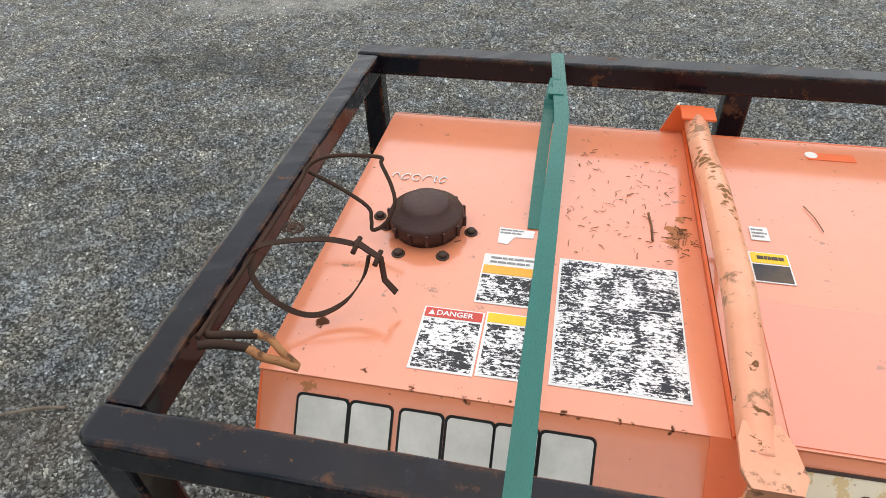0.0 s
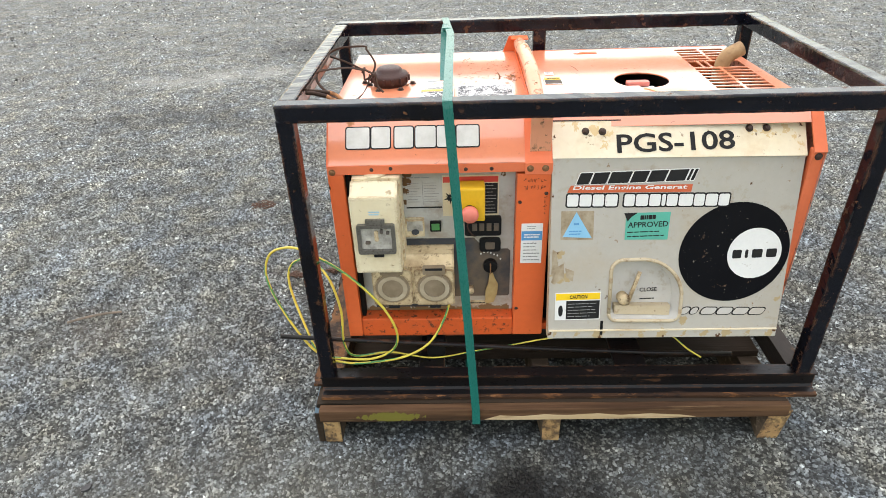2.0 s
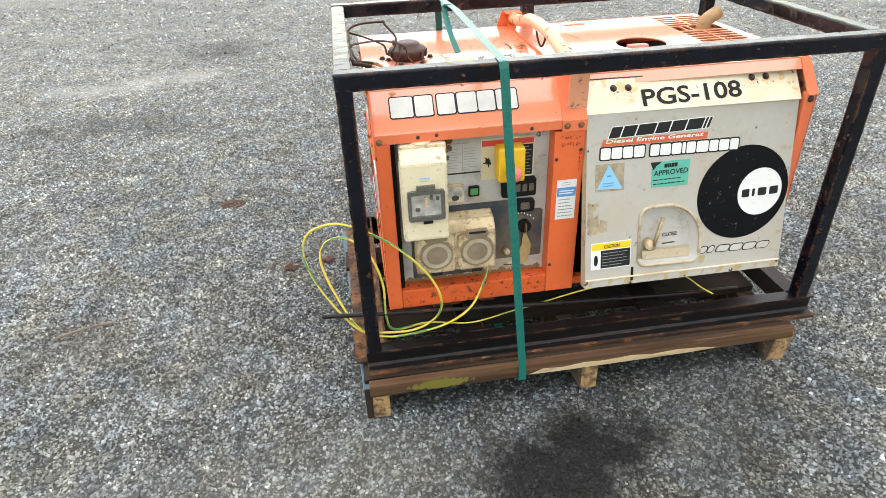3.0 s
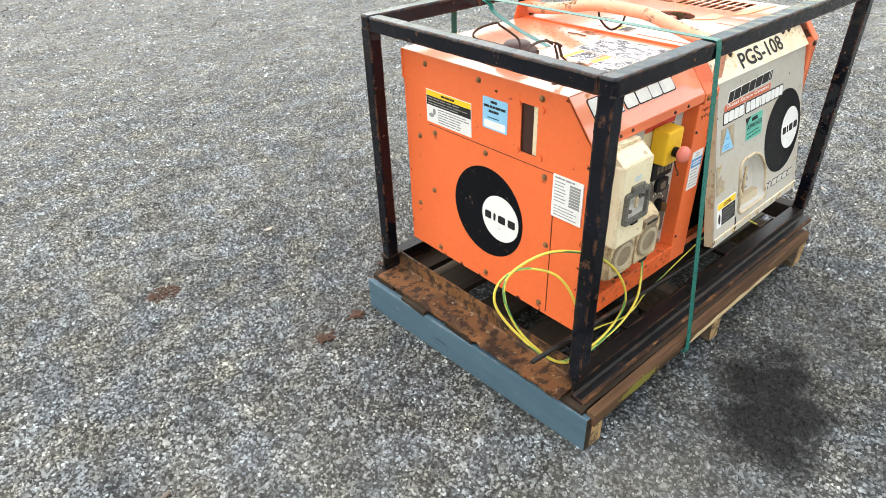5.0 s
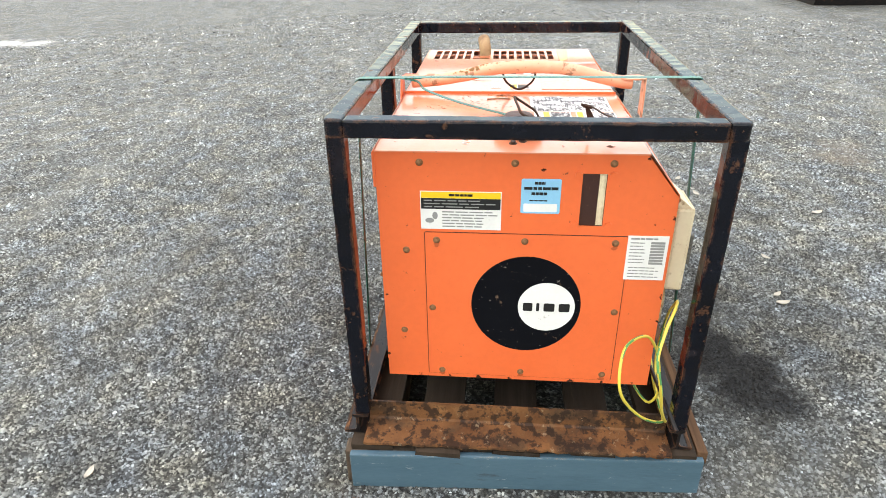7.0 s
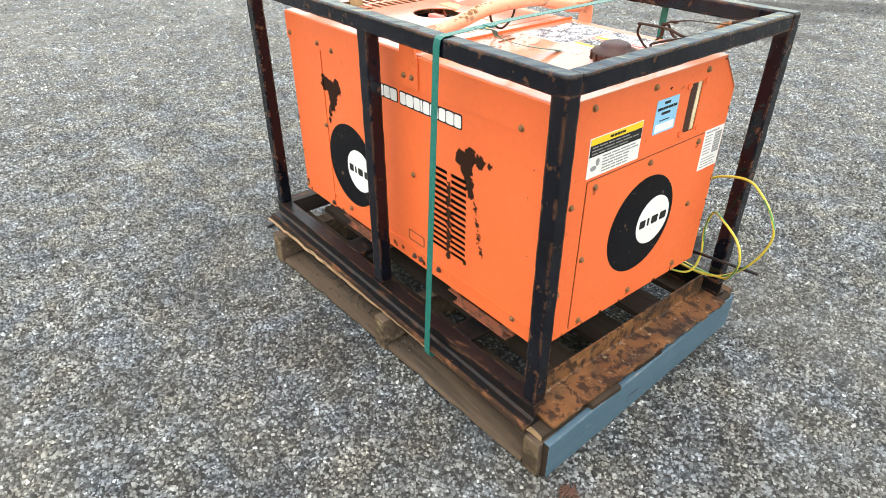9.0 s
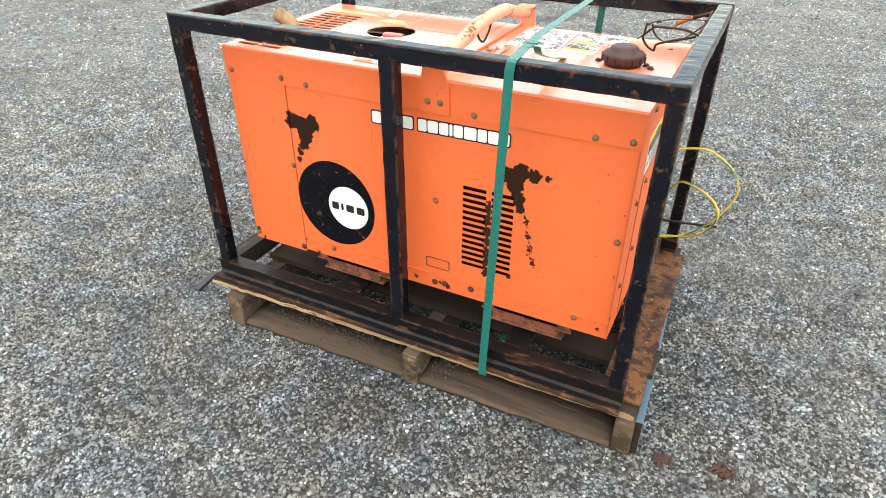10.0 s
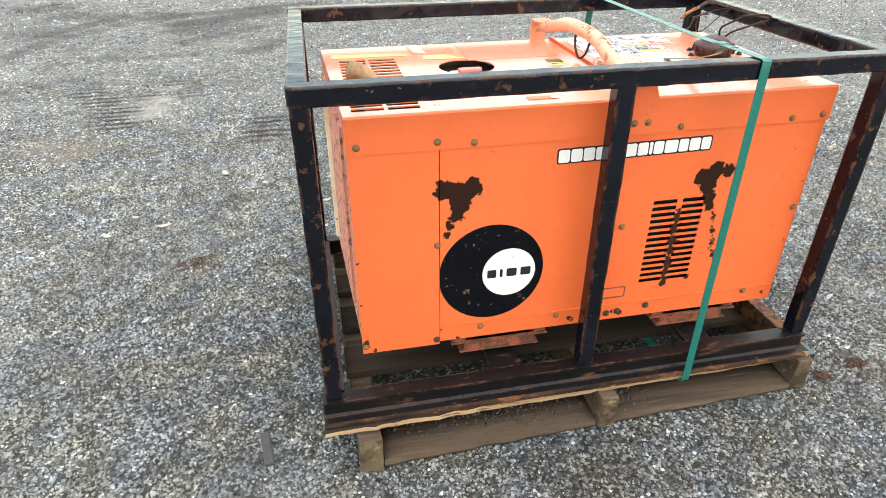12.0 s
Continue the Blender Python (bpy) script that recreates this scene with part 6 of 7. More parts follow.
recess = corner(0.177, -0.401, 0.022, 180, 270) + corner(0.307, -0.405, 0.024, 270, 360) + corner(0.221, -0.372, 0.110, 8, 84, 12) + corner(0.183, -0.290, 0.028, 95, 180)
sheet(bm, DOOR, [(0.0, -0.470), (0.588, -0.489), (0.585, -0.016), (0.0, 0.0)], [recess], 0.003)
door = part("side_door", bm, door_paint, gen, "grey side door hanging open at the bottom, grubby and chipped")
for edge in ([(0.0, -0.4705), (0.588, -0.4895), (0.588, -0.486), (0.0, -0.467)], [(0.0, -0.466), (0.0025, -0.466), (0.0025, -0.002), (0.0, -0.002)], [(0.5855, -0.485), (0.588, -0.485), (0.585, -0.02), (0.5825, -0.02)]):
    bm = bmesh.new()
    outline(bm, DOOR, edge, -0.028, -0.0032)
    part("door_flange", bm, muddy_cream, door)
bm = bmesh.new()
outline(bm, FLAP, [(0.0, 0.0), (0.585, -0.016), (0.588, 0.072), (0.003, 0.088)], -0.003, 0.0)
flap = part("door_flap", bm, flap_paint, door, "sloping cream upper flap of the door, rust-stained")
bm = bmesh.new()
letters(bm, FLAP, "PGS-108", 0.149, 0.421, 0.006, 0.051, 0.0012, 0, 0.018)
part("fleet_lettering", bm, ink, flap, "bold black lettering")
bm = bmesh.new()
outline(bm, DOOR, [(0.002, -0.449), (0.587, -0.468), (0.587, -0.4645), (0.002, -0.4455)], 0.0, 0.003)
part("door_ridge", bm, cream_paint, door)
cx, cy = 0.243, -0.350
bm = bmesh.new()
inner = [(cx + (a - cx) * 0.86, cy + (b - cy) * 0.84) for a, b in recess]
n = len(recess)
rim = [bm.verts.new(DOOR.p(a, b, 0.0005)) for a, b in [(cx + (a - cx) * 1.07, cy + (b - cy) * 1.08) for a, b in recess]]
top_ring = [bm.verts.new(DOOR.p(a, b, 0.005)) for a, b in recess]
low = [bm.verts.new(DOOR.p(a, b, -0.030)) for a, b in inner]
for r0, r1, mi in ((rim, top_ring, 0), (top_ring, low, 1)):
    for i in range(n):
        f = bm.faces.new((r0[i], r0[(i + 1) % n], r1[(i + 1) % n], r1[i]))
        f.material_index, f.smooth = mi, True
bm.faces.new(low).material_index = 1
tube(bm, [DOOR.p(cx + (a - cx) * 1.03, cy + (b - cy) * 1.035, 0.0015) for a, b in recess + recess[:1]], 0.0048, 8)
pocket = part("fuel_tap_recess", bm, [muddy_cream, grey_paint], gen, "recessed fuel tap pocket with a muddy raised rim")
bm = bmesh.new()
outline(bm, DOOR, [(0.170, -0.412), (0.310, -0.421), (0.312, -0.395), (0.170, -0.388)], -0.0295, -0.010)
part("pocket_shelf", bm, muddy_cream, pocket)
bm = bmesh.new()
tube(bm, [DOOR.p(0.192, -0.372, -0.030), DOOR.p(0.192, -0.372, -0.012), DOOR.p(0.193, -0.371, -0.008)], 0.015, 14)
outline(bm, DOOR, [(0.198, -0.385), (0.206, -0.388), (0.232, -0.300), (0.224, -0.298)], -0.016, -0.010)
part("fuel_tap", bm, brown_plastic, pocket, "muddy fuel tap with a lever", True)
bm = bmesh.new()
letters(bm, DOOR, "CLOSE", 0.236, 0.280, -0.361, -0.350, -0.0285, 0, 0.02)
bars(bm, DOOR, 0.238, 0.280, -0.386, -0.376, 1, -0.0285, 0, 5, 0.3)
part("tap_lettering", bm, ink, pocket)
round_mark(DOOR, 0.450, -0.252, "round_sticker", door, 0.135, 0.130, 0.050)
spans, a = [], 0.056
for w in (0.033, 0.040, 0.052, 0.040, 0.044, 0.048, 0.010, 0.011):
    spans.append((a, a + w - 0.004))
    a += w
mark_blocks(DOOR, spans, -0.064, -0.037, 0.0010, 0.0018, [ink, white_vinyl], door, slant=0.010, r=0.08, label="slanted black block edged in white")
bm = bmesh.new()
outline(bm, DOOR, [(0.036, -0.083), (0.328, -0.092), (0.330, -0.074), (0.044, -0.066)], 0.0, 0.0010, 0)
letters(bm, Face(DOOR.o, DOOR.u - 0.028 * DOOR.v, DOOR.v), "Diesel Engine Generat", 0.050, 0.318, -0.078, -0.065, 0.0014, 1, 0.02, 0.003)
part("stripe_sticker", bm, [label_rust, white_vinyl], door, "red-orange stripe with white lettering")
spans, a = [], 0.040
for w in (0.030, 0.032, 0.030, 0.033, 0, 0.028, 0.033, 0.030, 0.010, 0.029, 0.038, 0.028, 0.032, 0.028):
    if w:
        spans.append((a, a + w))
    a += (w + 0.0035) if w else 0.015
k = 0.384 / (a - 0.040 - 0.0035)
spans = [((p - 0.040) * k + 0.040, (q - 0.040) * k + 0.040) for p, q in spans]
mark_blocks(Face(DOOR.o, DOOR.u - 0.034 * DOOR.v, DOOR.v), spans, -0.115, -0.086, 0.0010, 0.0035, [white_vinyl, ink], door, r=0.15, label="white block with black outline")
bm = bmesh.new()
outline(bm, DOOR, [(0.024, -0.128), (0.102, -0.130), (0.103, -0.203), (0.024, -0.200)], 0.0, 0.0008, 0)
outline(bm, DOOR, [(0.029, -0.193), (0.099, -0.198), (0.060, -0.131)], 0.0, 0.0014, 1)
bars(bm, DOOR, 0.044, 0.082, -0.190, -0.176, 2, 0.0020, 2, 3, 0.4)
bars(bm, DOOR, 0.055, 0.070, -0.165, -0.157, 1, 0.0020, 2, 3, 0.6)
part("triangle_sticker", bm, [tape_brown, label_blue, label_deep_blue], door, "pale blue triangle sticker on dirty tape")
bm = bmesh.new()
outline(bm, DOOR, [(0.179, -0.139), (0.285, -0.140), (0.283, -0.210), (0.179, -0.206)], 0.0, 0.0010, 0)
letters(bm, DOOR, "APPROVED", 0.184, 0.281, -0.176, -0.162, 0.0016, 1, 0.015)
bars(bm, DOOR, 0.213, 0.250, -0.158, -0.144, 1, 0.0018, 1, 2, 0.75)
bars(bm, DOOR, 0.184, 0.276, -0.204, -0.182, 2, 0.0016, 1, 9, 0.22)
outline(bm, DOOR, [(0.174, -0.139), (0.205, -0.139), (0.190, -0.150), (0.183, -0.160)], 0.0, 0.0018, 1)
part("approval_sticker", bm, [label_teal, ink], door, "teal approval sticker with black lettering")
bm = bmesh.new()
outline(bm, DOOR, [(0.016, -0.342), (0.130, -0.343), (0.130, -0.420), (0.016, -0.418)], 0.0, 0.0010, 0)
outline(bm, DOOR, [(0.018, -0.344), (0.128, -0.345), (0.128, -0.363), (0.018, -0.362)], 0.0, 0.0016, 1)
outline(bm, DOOR, [(0.044, -0.365), (0.128, -0.366), (0.128, -0.417), (0.044, -0.416)], 0.0, 0.0016, 2)
outline(bm, DOOR, oval_pts(0.030, -0.392, 0.006, 0.016, 10), 0.0, 0.0016, 2)
letters(bm, DOOR, "CAUTION", 0.052, 0.096, -0.359, -0.349, 0.0022, 2, 0.02)
bars(bm, DOOR, 0.048, 0.124, -0.413, -0.369, 5, 0.0022, 3, 6, 0.2)
part("caution_label", bm, [white_vinyl, label_yellow, ink, ink_grey], door, "yellow-headed caution label with black text block")
bm = bmesh.new()
for pts in ([(0.006, -0.225), (0.016, -0.232), (0.020, -0.270), (0.010, -0.300), (0.004, -0.290)], [(0.018, -0.272), (0.034, -0.262), (0.036, -0.300), (0.012, -0.318), (0.004, -0.312)], [(0.038, -0.275), (0.060, -0.284), (0.058, -0.312), (0.042, -0.300)]):
    outline(bm, DOOR, pts, 0.0, 0.0010)
part("glue_residue", bm, tape_brown, door, "torn brown glue residue")
bm = bmesh.new()
outline(bm, DOOR, rect_pts(0.133, 0.140, -0.465, -0.425), 0.0, 0.0012)
part("latch_slot", bm, black, door)
spans, a = [], 0.352
for w in (0.020, 0.016, 0, 0.036, 0.036, 0.036, 0.036):
    if w:
        spans.append((a, a + w))
    a += (w + 0.005) if w else 0.006
mark_blocks(Face(DOOR.o, DOOR.u - 0.05 * DOOR.v, DOOR.v), spans, -0.396, -0.378, 0.0010, 0.0022, [grey_paint, ink], door, slant=0.008, r=0.4, label="faint outlined block")
# the gap's shade along the flap top, drawn as a dark strip
bm = bmesh.new()
outline(bm, FLAP, [(0.003, 0.0875), (0.588, 0.0715), (0.588, 0.0745), (0.003, 0.0905)], -0.003, 0.0008)
part("hinge_gap", bm, bolt_dark, door, "dark strip standing in for the shaded gap above the flap")
bolts(gen, FLAP, [(0.079, 0.061), (0.118, 0.059), (0.457, 0.054), (0.497, 0.053)], BOLT_DARK)

# frame round the door, and a black sheet for the unlit engine bay
bm = bmesh.new()
outline(bm, CHAMFER, [(0.526, 0.080), (1.116, 0.080), (1.116, 0.113), (0.526, 0.113)], -0.004, -0.0005)
part("front_header", bm, faded, gen)
bm = bmesh.new()
box(bm, 1.192, 1.2205, 0.102, 0.1215, 0.262, 0.782, 0.003)
box(bm, 1.160, 1.1915, 0.145, 0.165, 0.262, 0.790, 0.002)
outline(bm, CHAMFER, [(1.117, 0.008), (1.1465, 0.008), (1.1440, 0.111), (1.117, 0.111)], -0.004, 0.001)
part("front_post", bm, warm_orange, gen)
bolts(gen, Face((0, 0.102, 0), (1, 0, 0), (0, 0, 1)), [(1.206, 0.765)], BOLT_DARK)
bm = bmesh.new()
box(bm, 0.601, 1.190, 0.185, 0.190, 0.276, 0.768)
box(bm, 0.6005, 1.1905, 0.110, 0.134, 0.2625, 0.285, 0.002, 1)
part("engine_bay", bm, [void, grimy_orange], gen, "black sheet standing in for the unlit engine bay, with a grimy rail")

# ---- loose things on and around the machine ----
def ribbon(bm, pts, width, thick, across=(1, 0, 0)):
    """A flat band along a path, its width lying across."""
    pts = [Vector(p) for p in pts]
    ax = Vector(across).normalized()
    rings = []
    for i, p in enumerate(pts):
        d = (pts[min(i + 1, len(pts) - 1)] - pts[max(i - 1, 0)]).normalized()
        w = (ax - d * ax.dot(d)).normalized()
        n = d.cross(w)
        rings.append([bm.verts.new(p + w * sx * width / 2 + n * sz * thick / 2) for sx, sz in ((-1, -1), (1, -1), (1, 1), (-1, 1))])
    for i in range(len(rings) - 1):
        for k in range(4):
            bm.faces.new((rings[i][k], rings[i][(k + 1) % 4], rings[i + 1][(k + 1) % 4], rings[i + 1][k]))
    bm.faces.new(rings[0][::-1])
    bm.faces.new(rings[-1])


strap = thing("strap", (0.36, 0.4, 0.1), "green plastic strapping band tied round frame and pallet", "strap")
bm = bmesh.new()
ribbon(bm, [(0.363, 0.60, 0.9495), (0.343, 0.812, 0.9500), (0.343, 0.8195, 0.946), (0.345, 0.8215, 0.930), (0.352, 0.834, 0.55), (0.361, 0.8480, 0.142), (0.361, 0.8470, 0.116), (0.362, 0.8400, 0.1064), (0.370, 0.60, 0.1060),
            (0.405, 0.10, 0.1060), (0.416, -0.030, 0.1060), (0.418, -0.0575, 0.0760), (0.418, -0.0640, 0.0820), (0.417, -0.0615, 0.130), (0.390, -0.030, 0.55), (0.365, -0.0025, 0.935), (0.364, 0.001, 0.9495), (0.364, 0.006, 0.9500), (0.363, 0.60, 0.9495)], 0.021, 0.0011)
part("band", bm, strap_green, strap)
bm = bmesh.new()
ribbon(bm, smooth_path([(0.347, 0.715, 0.9505), (0.343, 0.670, 0.9420), (0.342, 0.650, 0.922), (0.341, 0.570, 0.893), (0.342, 0.490, 0.872), (0.343, 0.445, 0.8615)], 5), 0.017, 0.0011)
part("loose_end", bm, strap_green, strap)
bm = bmesh.new()
box(bm, 0.3385, 0.3625, 0.660, 0.682, 0.9488, 0.9518, 0.001)
part("buckle", bm, strap_green, strap)

cable = thing("earth_cable", (0.05, 0.06, 0.2), "yellow and green earth cable coiled over the frame", "cable")
bm = bmesh.new()
first_turn = [(0.352, 0.090, 0.374), (0.338, 0.072, 0.336), (0.300, 0.050, 0.275), (0.240, 0.045, 0.232), (0.160, 0.050, 0.206), (0.060, 0.052, 0.200), (-0.020, 0.062, 0.235), (-0.095, 0.100, 0.330), (-0.135, 0.125, 0.430),
    (-0.126, 0.138, 0.492), (-0.080, 0.118, 0.532), (-0.015, 0.086, 0.545), (0.090, 0.050, 0.500), (0.175, 0.038, 0.410), (0.212, 0.034, 0.325), (0.200, 0.042, 0.258), (0.140, 0.050, 0.216), (0.060, 0.056, 0.212), (-0.010, 0.066, 0.225), (-0.060, 0.130, 0.280)]
second_turn = [
    (-0.100, 0.190, 0.370), (-0.086, 0.200, 0.430), (-0.030, 0.178, 0.458), (0.030, 0.120, 0.440), (0.062, 0.080, 0.360), (0.062, 0.064, 0.260), (0.085, 0.080, 0.200), (0.180, 0.100, 0.1950), (0.300, 0.072, 0.1975), (0.420, 0.092, 0.203), (0.520, 0.094, 0.222), (0.600, 0.094, 0.240), (0.68, 0.096, 0.252), (0.75, 0.100, 0.256)]
route = smooth_path(first_turn + second_turn, 7)
tube(bm, route, 0.0034, 8, radii=[0.0034 if i < 0.82 * len(route) else 0.0022 for i in range(len(route))], pick=lambda i, k: 1 if (k + i // 3) % 8 < 2 else 0)
part("sheath", bm, [cable_yellow, cable_green], cable)
bm = bmesh.new()
tube(bm, smooth_path([(0.93, 0.10, 0.262), (0.96, 0.085, 0.248), (0.99, 0.07, 0.225), (1.03, 0.06, 0.200)], 6), 0.0024, 8, pick=lambda i, k: 1 if (k + i // 5) % 8 < 3 else 0)
part("cable_end", bm, [cable_yellow, cable_green], cable)

bm = bmesh.new()
tube(bm, [(-0.108, 0.064, 0.286), (0.05, 0.066, 0.271), (0.5, 0.072, 0.233), (0.9, 0.076, 0.205), (1.12, 0.079, 0.1965)], 0.0062, 8, flat=0.75)
tagged(part("steel_rod", bm, base_steel, None), "dark steel rod lying along the base rail", "rod")

clamp = thing("exhaust_clamp", (0.10, 0.26, 0.88), "dark rusty band clamp hung on the frame", "clamp")
bm = bmesh.new()
ribbon(bm, smooth_path([(0.156, 0.290, 0.936), (0.120, 0.284, 0.945), (0.070, 0.270, 0.946), (0.047, 0.256, 0.944), (0.048, 0.234, 0.930), (0.064, 0.222, 0.912), (0.092, 0.222, 0.888), (0.118, 0.232, 0.876), (0.145, 0.250, 0.884), (0.163, 0.270, 0.906), (0.168, 0.284, 0.928)], 6), 0.0065, 0.0018, (0.3, 1, 0.25))
part("band", bm, wire_steel, clamp)
bm = bmesh.new()
ribbon(bm, [(0.150, 0.292, 0.940), (0.168, 0.286, 0.933), (0.182, 0.283, 0.926), (0.186, 0.276, 0.900), (0.200, 0.272, 0.886)], 0.008, 0.0025, (0.2, 1, 0))
tube(bm, [(0.152, 0.277, 0.935), (0.154, 0.300, 0.939)], 0.0032, 8)
tube(bm, [(0.178, 0.272, 0.925), (0.180, 0.292, 0.929)], 0.0032, 8)
part("lug", bm, wire_steel, clamp)

bm = bmesh.new()
tube(bm, smooth_path([(0.0455, 0.125, 0.942), (0.0445, 0.180, 0.940), (0.0445, 0.280, 0.940), (0.0445, 0.390, 0.941), (0.047, 0.424, 0.947), (0.075, 0.434, 0.957), (0.137, 0.440, 0.958), (0.143, 0.432, 0.952), (0.160, 0.412, 0.935), (0.168, 0.394, 0.920), (0.158, 0.380, 0.898), (0.141, 0.376, 0.888), (0.138, 0.384, 0.898), (0.130, 0.396, 0.910), (0.085, 0.410, 0.928), (0.047, 0.418, 0.940)], 5), 0.0027, 8)
tagged(part("wire_hanger", bm, wire_steel, None), "bent dark wire hanger laid over the frame rail", "wire")
hook = thing("spring_hook", (0.10, 0.14, 0.92), "black lead with orange-brown wire hook", "hook")
bm = bmesh.new()
tube(bm, smooth_path([(0.045, 0.162, 0.938), (0.048, 0.136, 0.937), (0.066, 0.141, 0.933), (0.092, 0.151, 0.926)], 5), 0.0042, 8)
tube(bm, smooth_path([(0.046, 0.120, 0.937), (0.062, 0.129, 0.932), (0.090, 0.137, 0.922)], 5), 0.0048, 8)
part("lead", bm, wire_steel, hook)
bm = bmesh.new()
tube(bm, smooth_path([(0.088, 0.152, 0.928), (0.104, 0.152, 0.922), (0.118, 0.145, 0.913), (0.132, 0.142, 0.899)], 5), 0.0042, 8)
tube(bm, smooth_path([(0.088, 0.136, 0.923), (0.102, 0.134, 0.915), (0.118, 0.137, 0.908), (0.134, 0.141, 0.897)], 5), 0.0048, 8)
part("hook_end", bm, wire_bare, hook)


# ---- scraps lying on the gravel ----
def scrap(name, x, y, size, turn, mat, label, category, thick=0.003, aspect=0.4):
    """A curled dry leaf or flat chip."""
    bm = bmesh.new()
    n = 9
    up, lo = [], []
    for i in range(n + 1):
        s = i / n * 2 - 1
        w = aspect * size * (1 - s * s) ** 0.7 + 0.0008
        z = 0.006 + 0.10 * size * s * s
        up.append([bm.verts.new((size * s / 2, w * k / 2, z + thick + 0.05 * size * abs(k))) for k in (-1, 0, 1)])
        lo.append([bm.verts.new((size * s / 2, w * k / 2, z + 0.05 * size * abs(k))) for k in (-1, 0, 1)])
    for i in range(n):
        for k in range(2):
            bm.faces.new((up[i][k], up[i][k + 1], up[i + 1][k + 1], up[i + 1][k]))
            bm.faces.new((lo[i][k + 1], lo[i][k], lo[i + 1][k], lo[i + 1][k + 1]))
        for k in (0, 2):
            bm.faces.new((up[i][k], up[i + 1][k], lo[i + 1][k], lo[i][k]))
    for a, b in ((up[0], lo[0]), (up[-1], lo[-1])):
        for k in range(2):
            bm.faces.new((a[k], a[k + 1], b[k + 1], b[k]))
    ob = tagged(part(name, bm, mat), label, category)
    ob.matrix_basis = Matrix.Translation((x, y, ground_height(x, y) - 0.002)) @ Matrix.Rotation(turn, 4, "Z")
    return ob


for i, (x, y, s) in enumerate(((-0.076, 1.529, 0.06), (0.888, -0.594, 0.075), (1.925, -0.55, 0.08), (1.722, -1.063, 0.09), (1.245, -0.657, 0.06), (0.946, -0.595, 0.06), (0.234, 2.152, 0.06), (2.139, -0.507, 0.075), (1.874, 0.124, 0.05), (2.06, -0.66, 0.05))):
    tagged(scrap("dry_leaf", x, y, s * 0.7, i * 1.7, leaf_pale, "pale dry curled leaf lying on gravel", "leaf"), group="dry leaves")
bm = bmesh.new()
box(bm, 1.450, 1.474, 0.705, 0.815, 0.002, 0.014, 0.003, m=Matrix.Translation((1.462, 0.76, 0)) @ Matrix.Rotation(0.15, 4, "Z") @ Matrix.Translation((-1.462, -0.76, 0)))
tagged(part("slate_shard", bm, slate_shard), "dark flat shard lying on gravel", "shard")
scrap("dark_chip", -0.601, -0.207, 0.028, 0.8, slate_shard, "small dark chip on gravel", "chip", 0.007, 0.6)


def litter(x, y, r, seed):
    """A small clump of red-brown needles and leaf bits."""
    rnd = random.Random(seed)
    bm = bmesh.new()
    for i in range(46):
        a, d = rnd.uniform(0, 6.28), r * rnd.random() ** 0.8
        px, py = x + d * math.cos(a), y + 0.7 * d * math.sin(a)
        t, l = rnd.uniform(0, 6.28), rnd.uniform(0.006, 0.020)
        z = ground_height(px, py) + rnd.uniform(0.003, 0.008)
        tube(bm, [(px - l * math.cos(t), py - l * math.sin(t), z), (px, py, z + 0.004), (px + l * math.cos(t), py + l * math.sin(t), z - 0.002)], 0.0022, 4, flat=0.5)
    return tagged(part("leaf_litter", bm, leaf_rust), "small clump of red-brown leaf litter", "litter", kind="stuff")


for i, (x, y, r) in enumerate(((-0.565, 1.382, 0.06), (1.761, -0.217, 0.07), (-0.13, 0.81, 0.022), (-1.68, -1.71, 0.12), (-0.27, 0.78, 0.026))):
    litter(x, y, r, i)
bm = bmesh.new()
tube(bm, smooth_path([(-1.03, 0.485, 0.012), (-0.98, 0.505, 0.016), (-0.92, 0.530, 0.015), (-0.86, 0.545, 0.012)], 4), 0.0046, 7, flat=0.5)
tagged(part("stick", bm, stick_wood), "flat dry stick lying on gravel", "stick")
bm = bmesh.new()
tube(bm, smooth_path([(2.2, 9.4, 0.012), (2.60, 8.6, 0.012), (2.66, 7.7, 0.012), (2.70, 6.95, 0.012), (2.80, 6.50, 0.012), (3.02, 6.34, 0.012), (3.36, 6.38, 0.012), (3.60, 6.55, 0.012), (3.72, 7.1, 0.012), (3.5, 8.2, 0.012)], 6), 0.012, 8)
tagged(part("garden_hose", bm, hose_green, None, "", True), "dark green hose lying across the gravel", "hose")


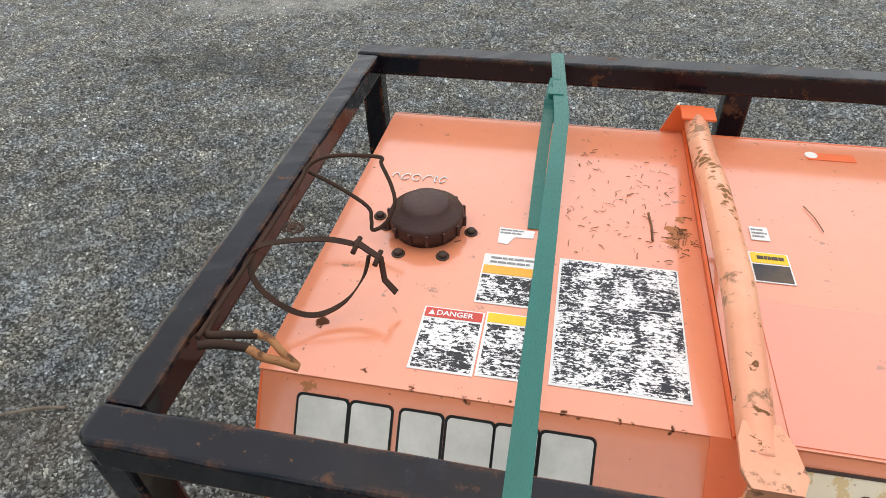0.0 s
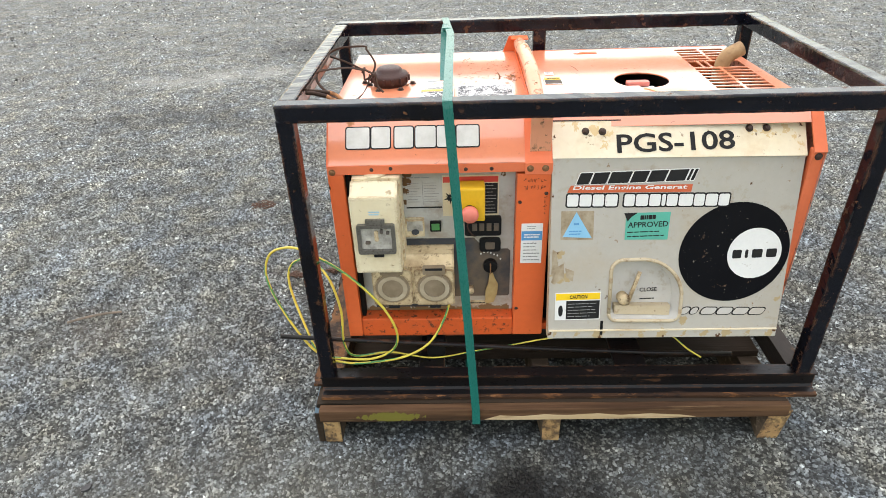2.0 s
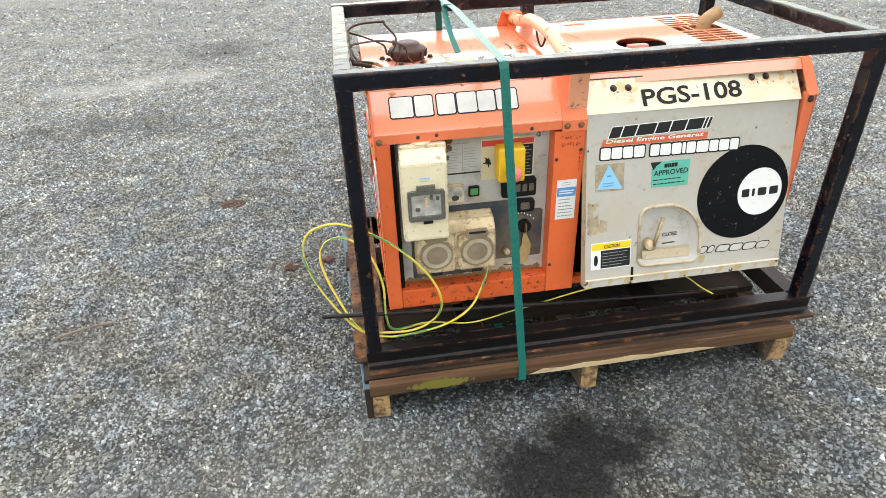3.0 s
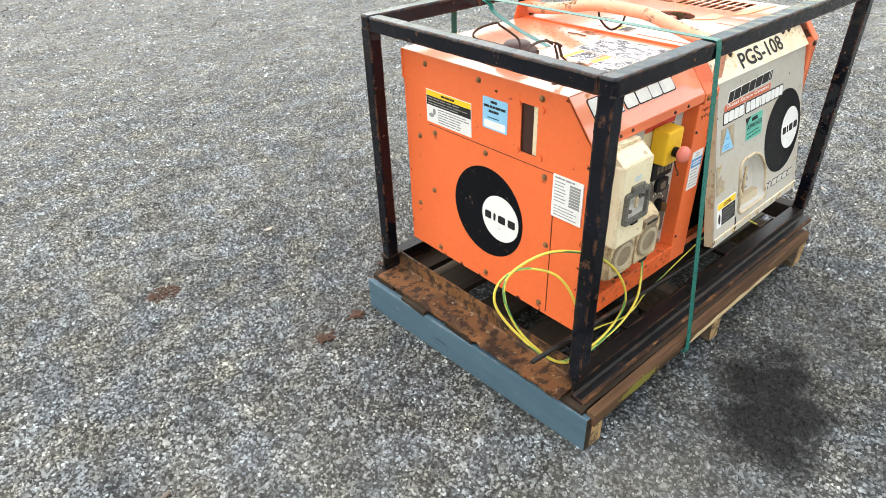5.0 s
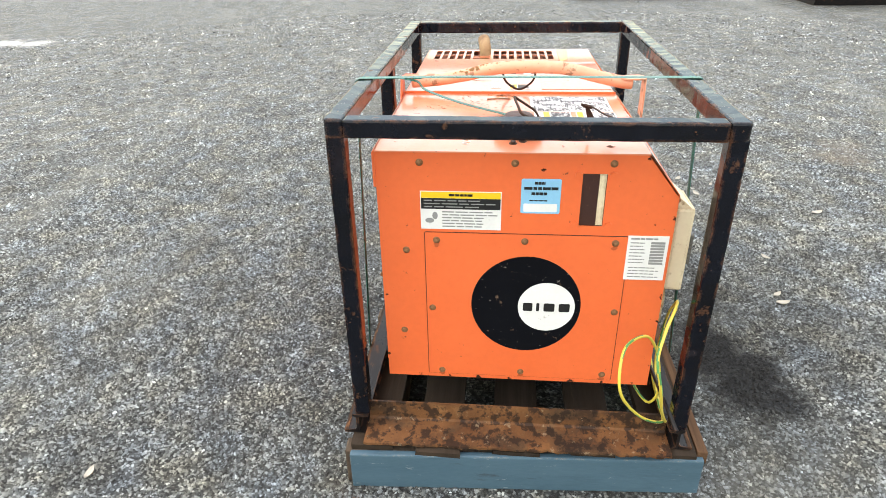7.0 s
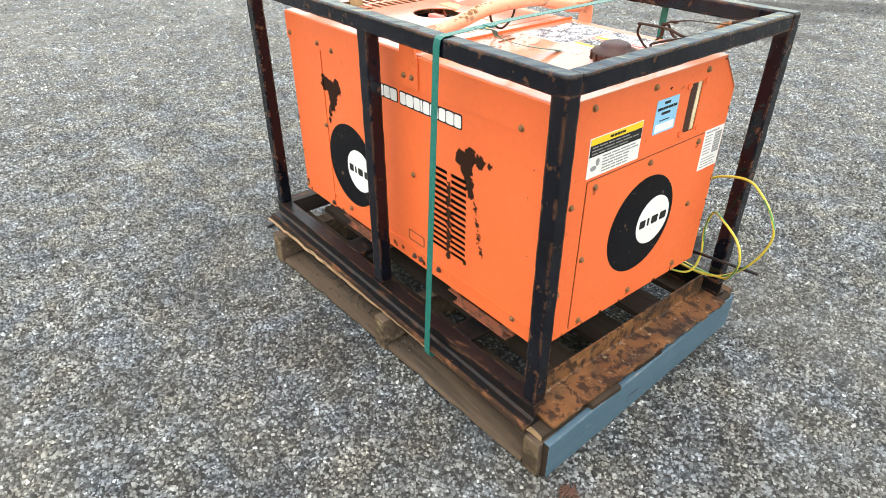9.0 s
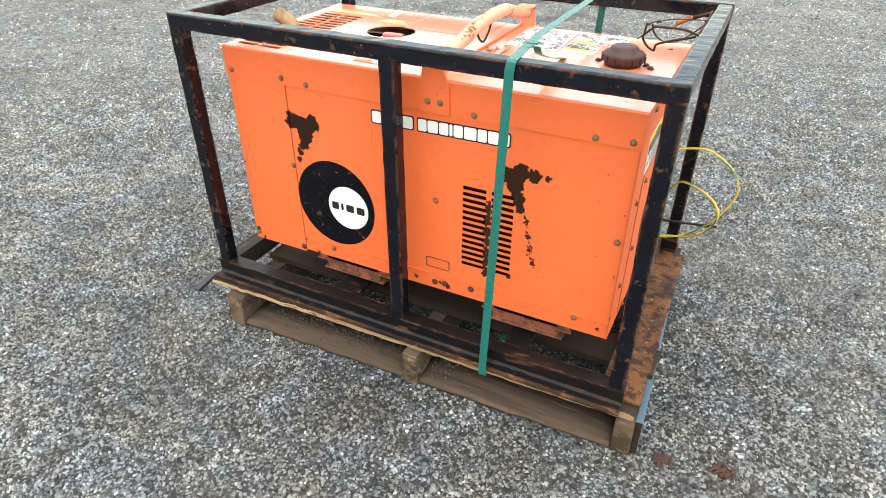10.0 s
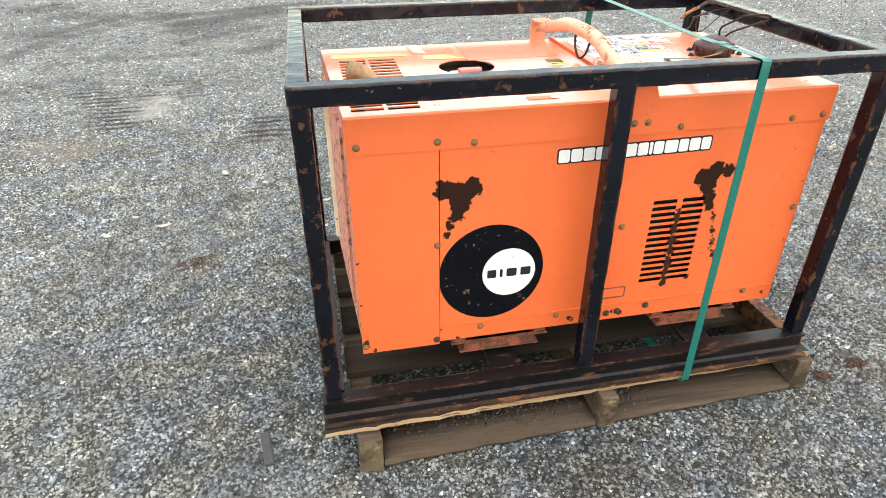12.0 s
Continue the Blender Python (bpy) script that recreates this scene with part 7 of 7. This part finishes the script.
bm = bmesh.new()
rnd = random.Random(21)
for i in range(170):
    if i < 120:
        x, y = rnd.uniform(0.385, 0.55), rnd.uniform(0.40, 0.66)
    elif i < 165:
        x, y = rnd.gauss(0.532, 0.008), rnd.gauss(0.455, 0.016)
    else:
        x, y = rnd.uniform(0.09, 0.55), rnd.uniform(0.165, 0.72)
    t, l = rnd.uniform(0, 6.28), rnd.uniform(0.0015, 0.006)
    tube(bm, [(x - l * math.cos(t), y - l * math.sin(t), 0.8612), (x, y, 0.8622), (x + l * math.cos(t + 0.4), y + l * math.sin(t + 0.4), 0.8612)], rnd.uniform(0.0002, 0.0006), 4)
tube(bm, [(0.497, 0.445, 0.8615), (0.497, 0.475, 0.862), (0.494, 0.505, 0.8615)], 0.0016, 5)
tube(bm, [(0.715, 0.50, 0.8612), (0.710, 0.53, 0.862), (0.702, 0.555, 0.8612)], 0.0007, 5)
tagged(part("leaf_debris", bm, debris_brown), "brown twig and leaf bits scattered on the lid", "debris", kind="stuff")

bm = bmesh.new()
box(bm, 0.285, 0.335, 0.085, 0.135, 0.1902, 0.2450, 0.006)
part("rubber_mount", bm, black, gen, "black rubber mount under the sill")

# dark shapes at the far edge of the yard
bin_thing = thing("skip_bin", (10.2, -5.2, 0), "black steel skip bin at the edge of the yard", "bin")
bm = bmesh.new()
profile(bm, [(9.50, 0.0), (9.40, 0.85), (9.48, 0.85), (9.56, 0.06), (10.84, 0.06), (10.92, 0.85), (11.0, 0.85), (10.9, 0.0)], "y", -6.1, -4.28)
part("hull", bm, base_steel, bin_thing)
for y in (-6.1, -4.28):
    bm = bmesh.new()
    profile(bm, [(9.50, 0.0), (9.40, 0.85), (11.0, 0.85), (10.9, 0.0)], "y", y - 0.02, y + 0.02)
    part("end_wall", bm, base_steel, bin_thing)
# black bars stand in for the shade under a far vehicle
skid = thing("vehicle_underside", (10.5, -1.8, 0), "low black bars standing in for the shaded underside of a vehicle", "skid")
for x in (10.42, 11.3):
    bm = bmesh.new()
    box(bm, x, x + 0.12, -2.95, -0.7, 0.0, 0.22, 0.01)
    part("side_bar", bm, base_steel, skid)
for y in (-2.7, -1.85, -1.0):
    bm = bmesh.new()
    box(bm, 10.541, 11.299, y, y + 0.1, 0.08, 0.20, 0.008)
    part("crossbar", bm, base_steel, skid)
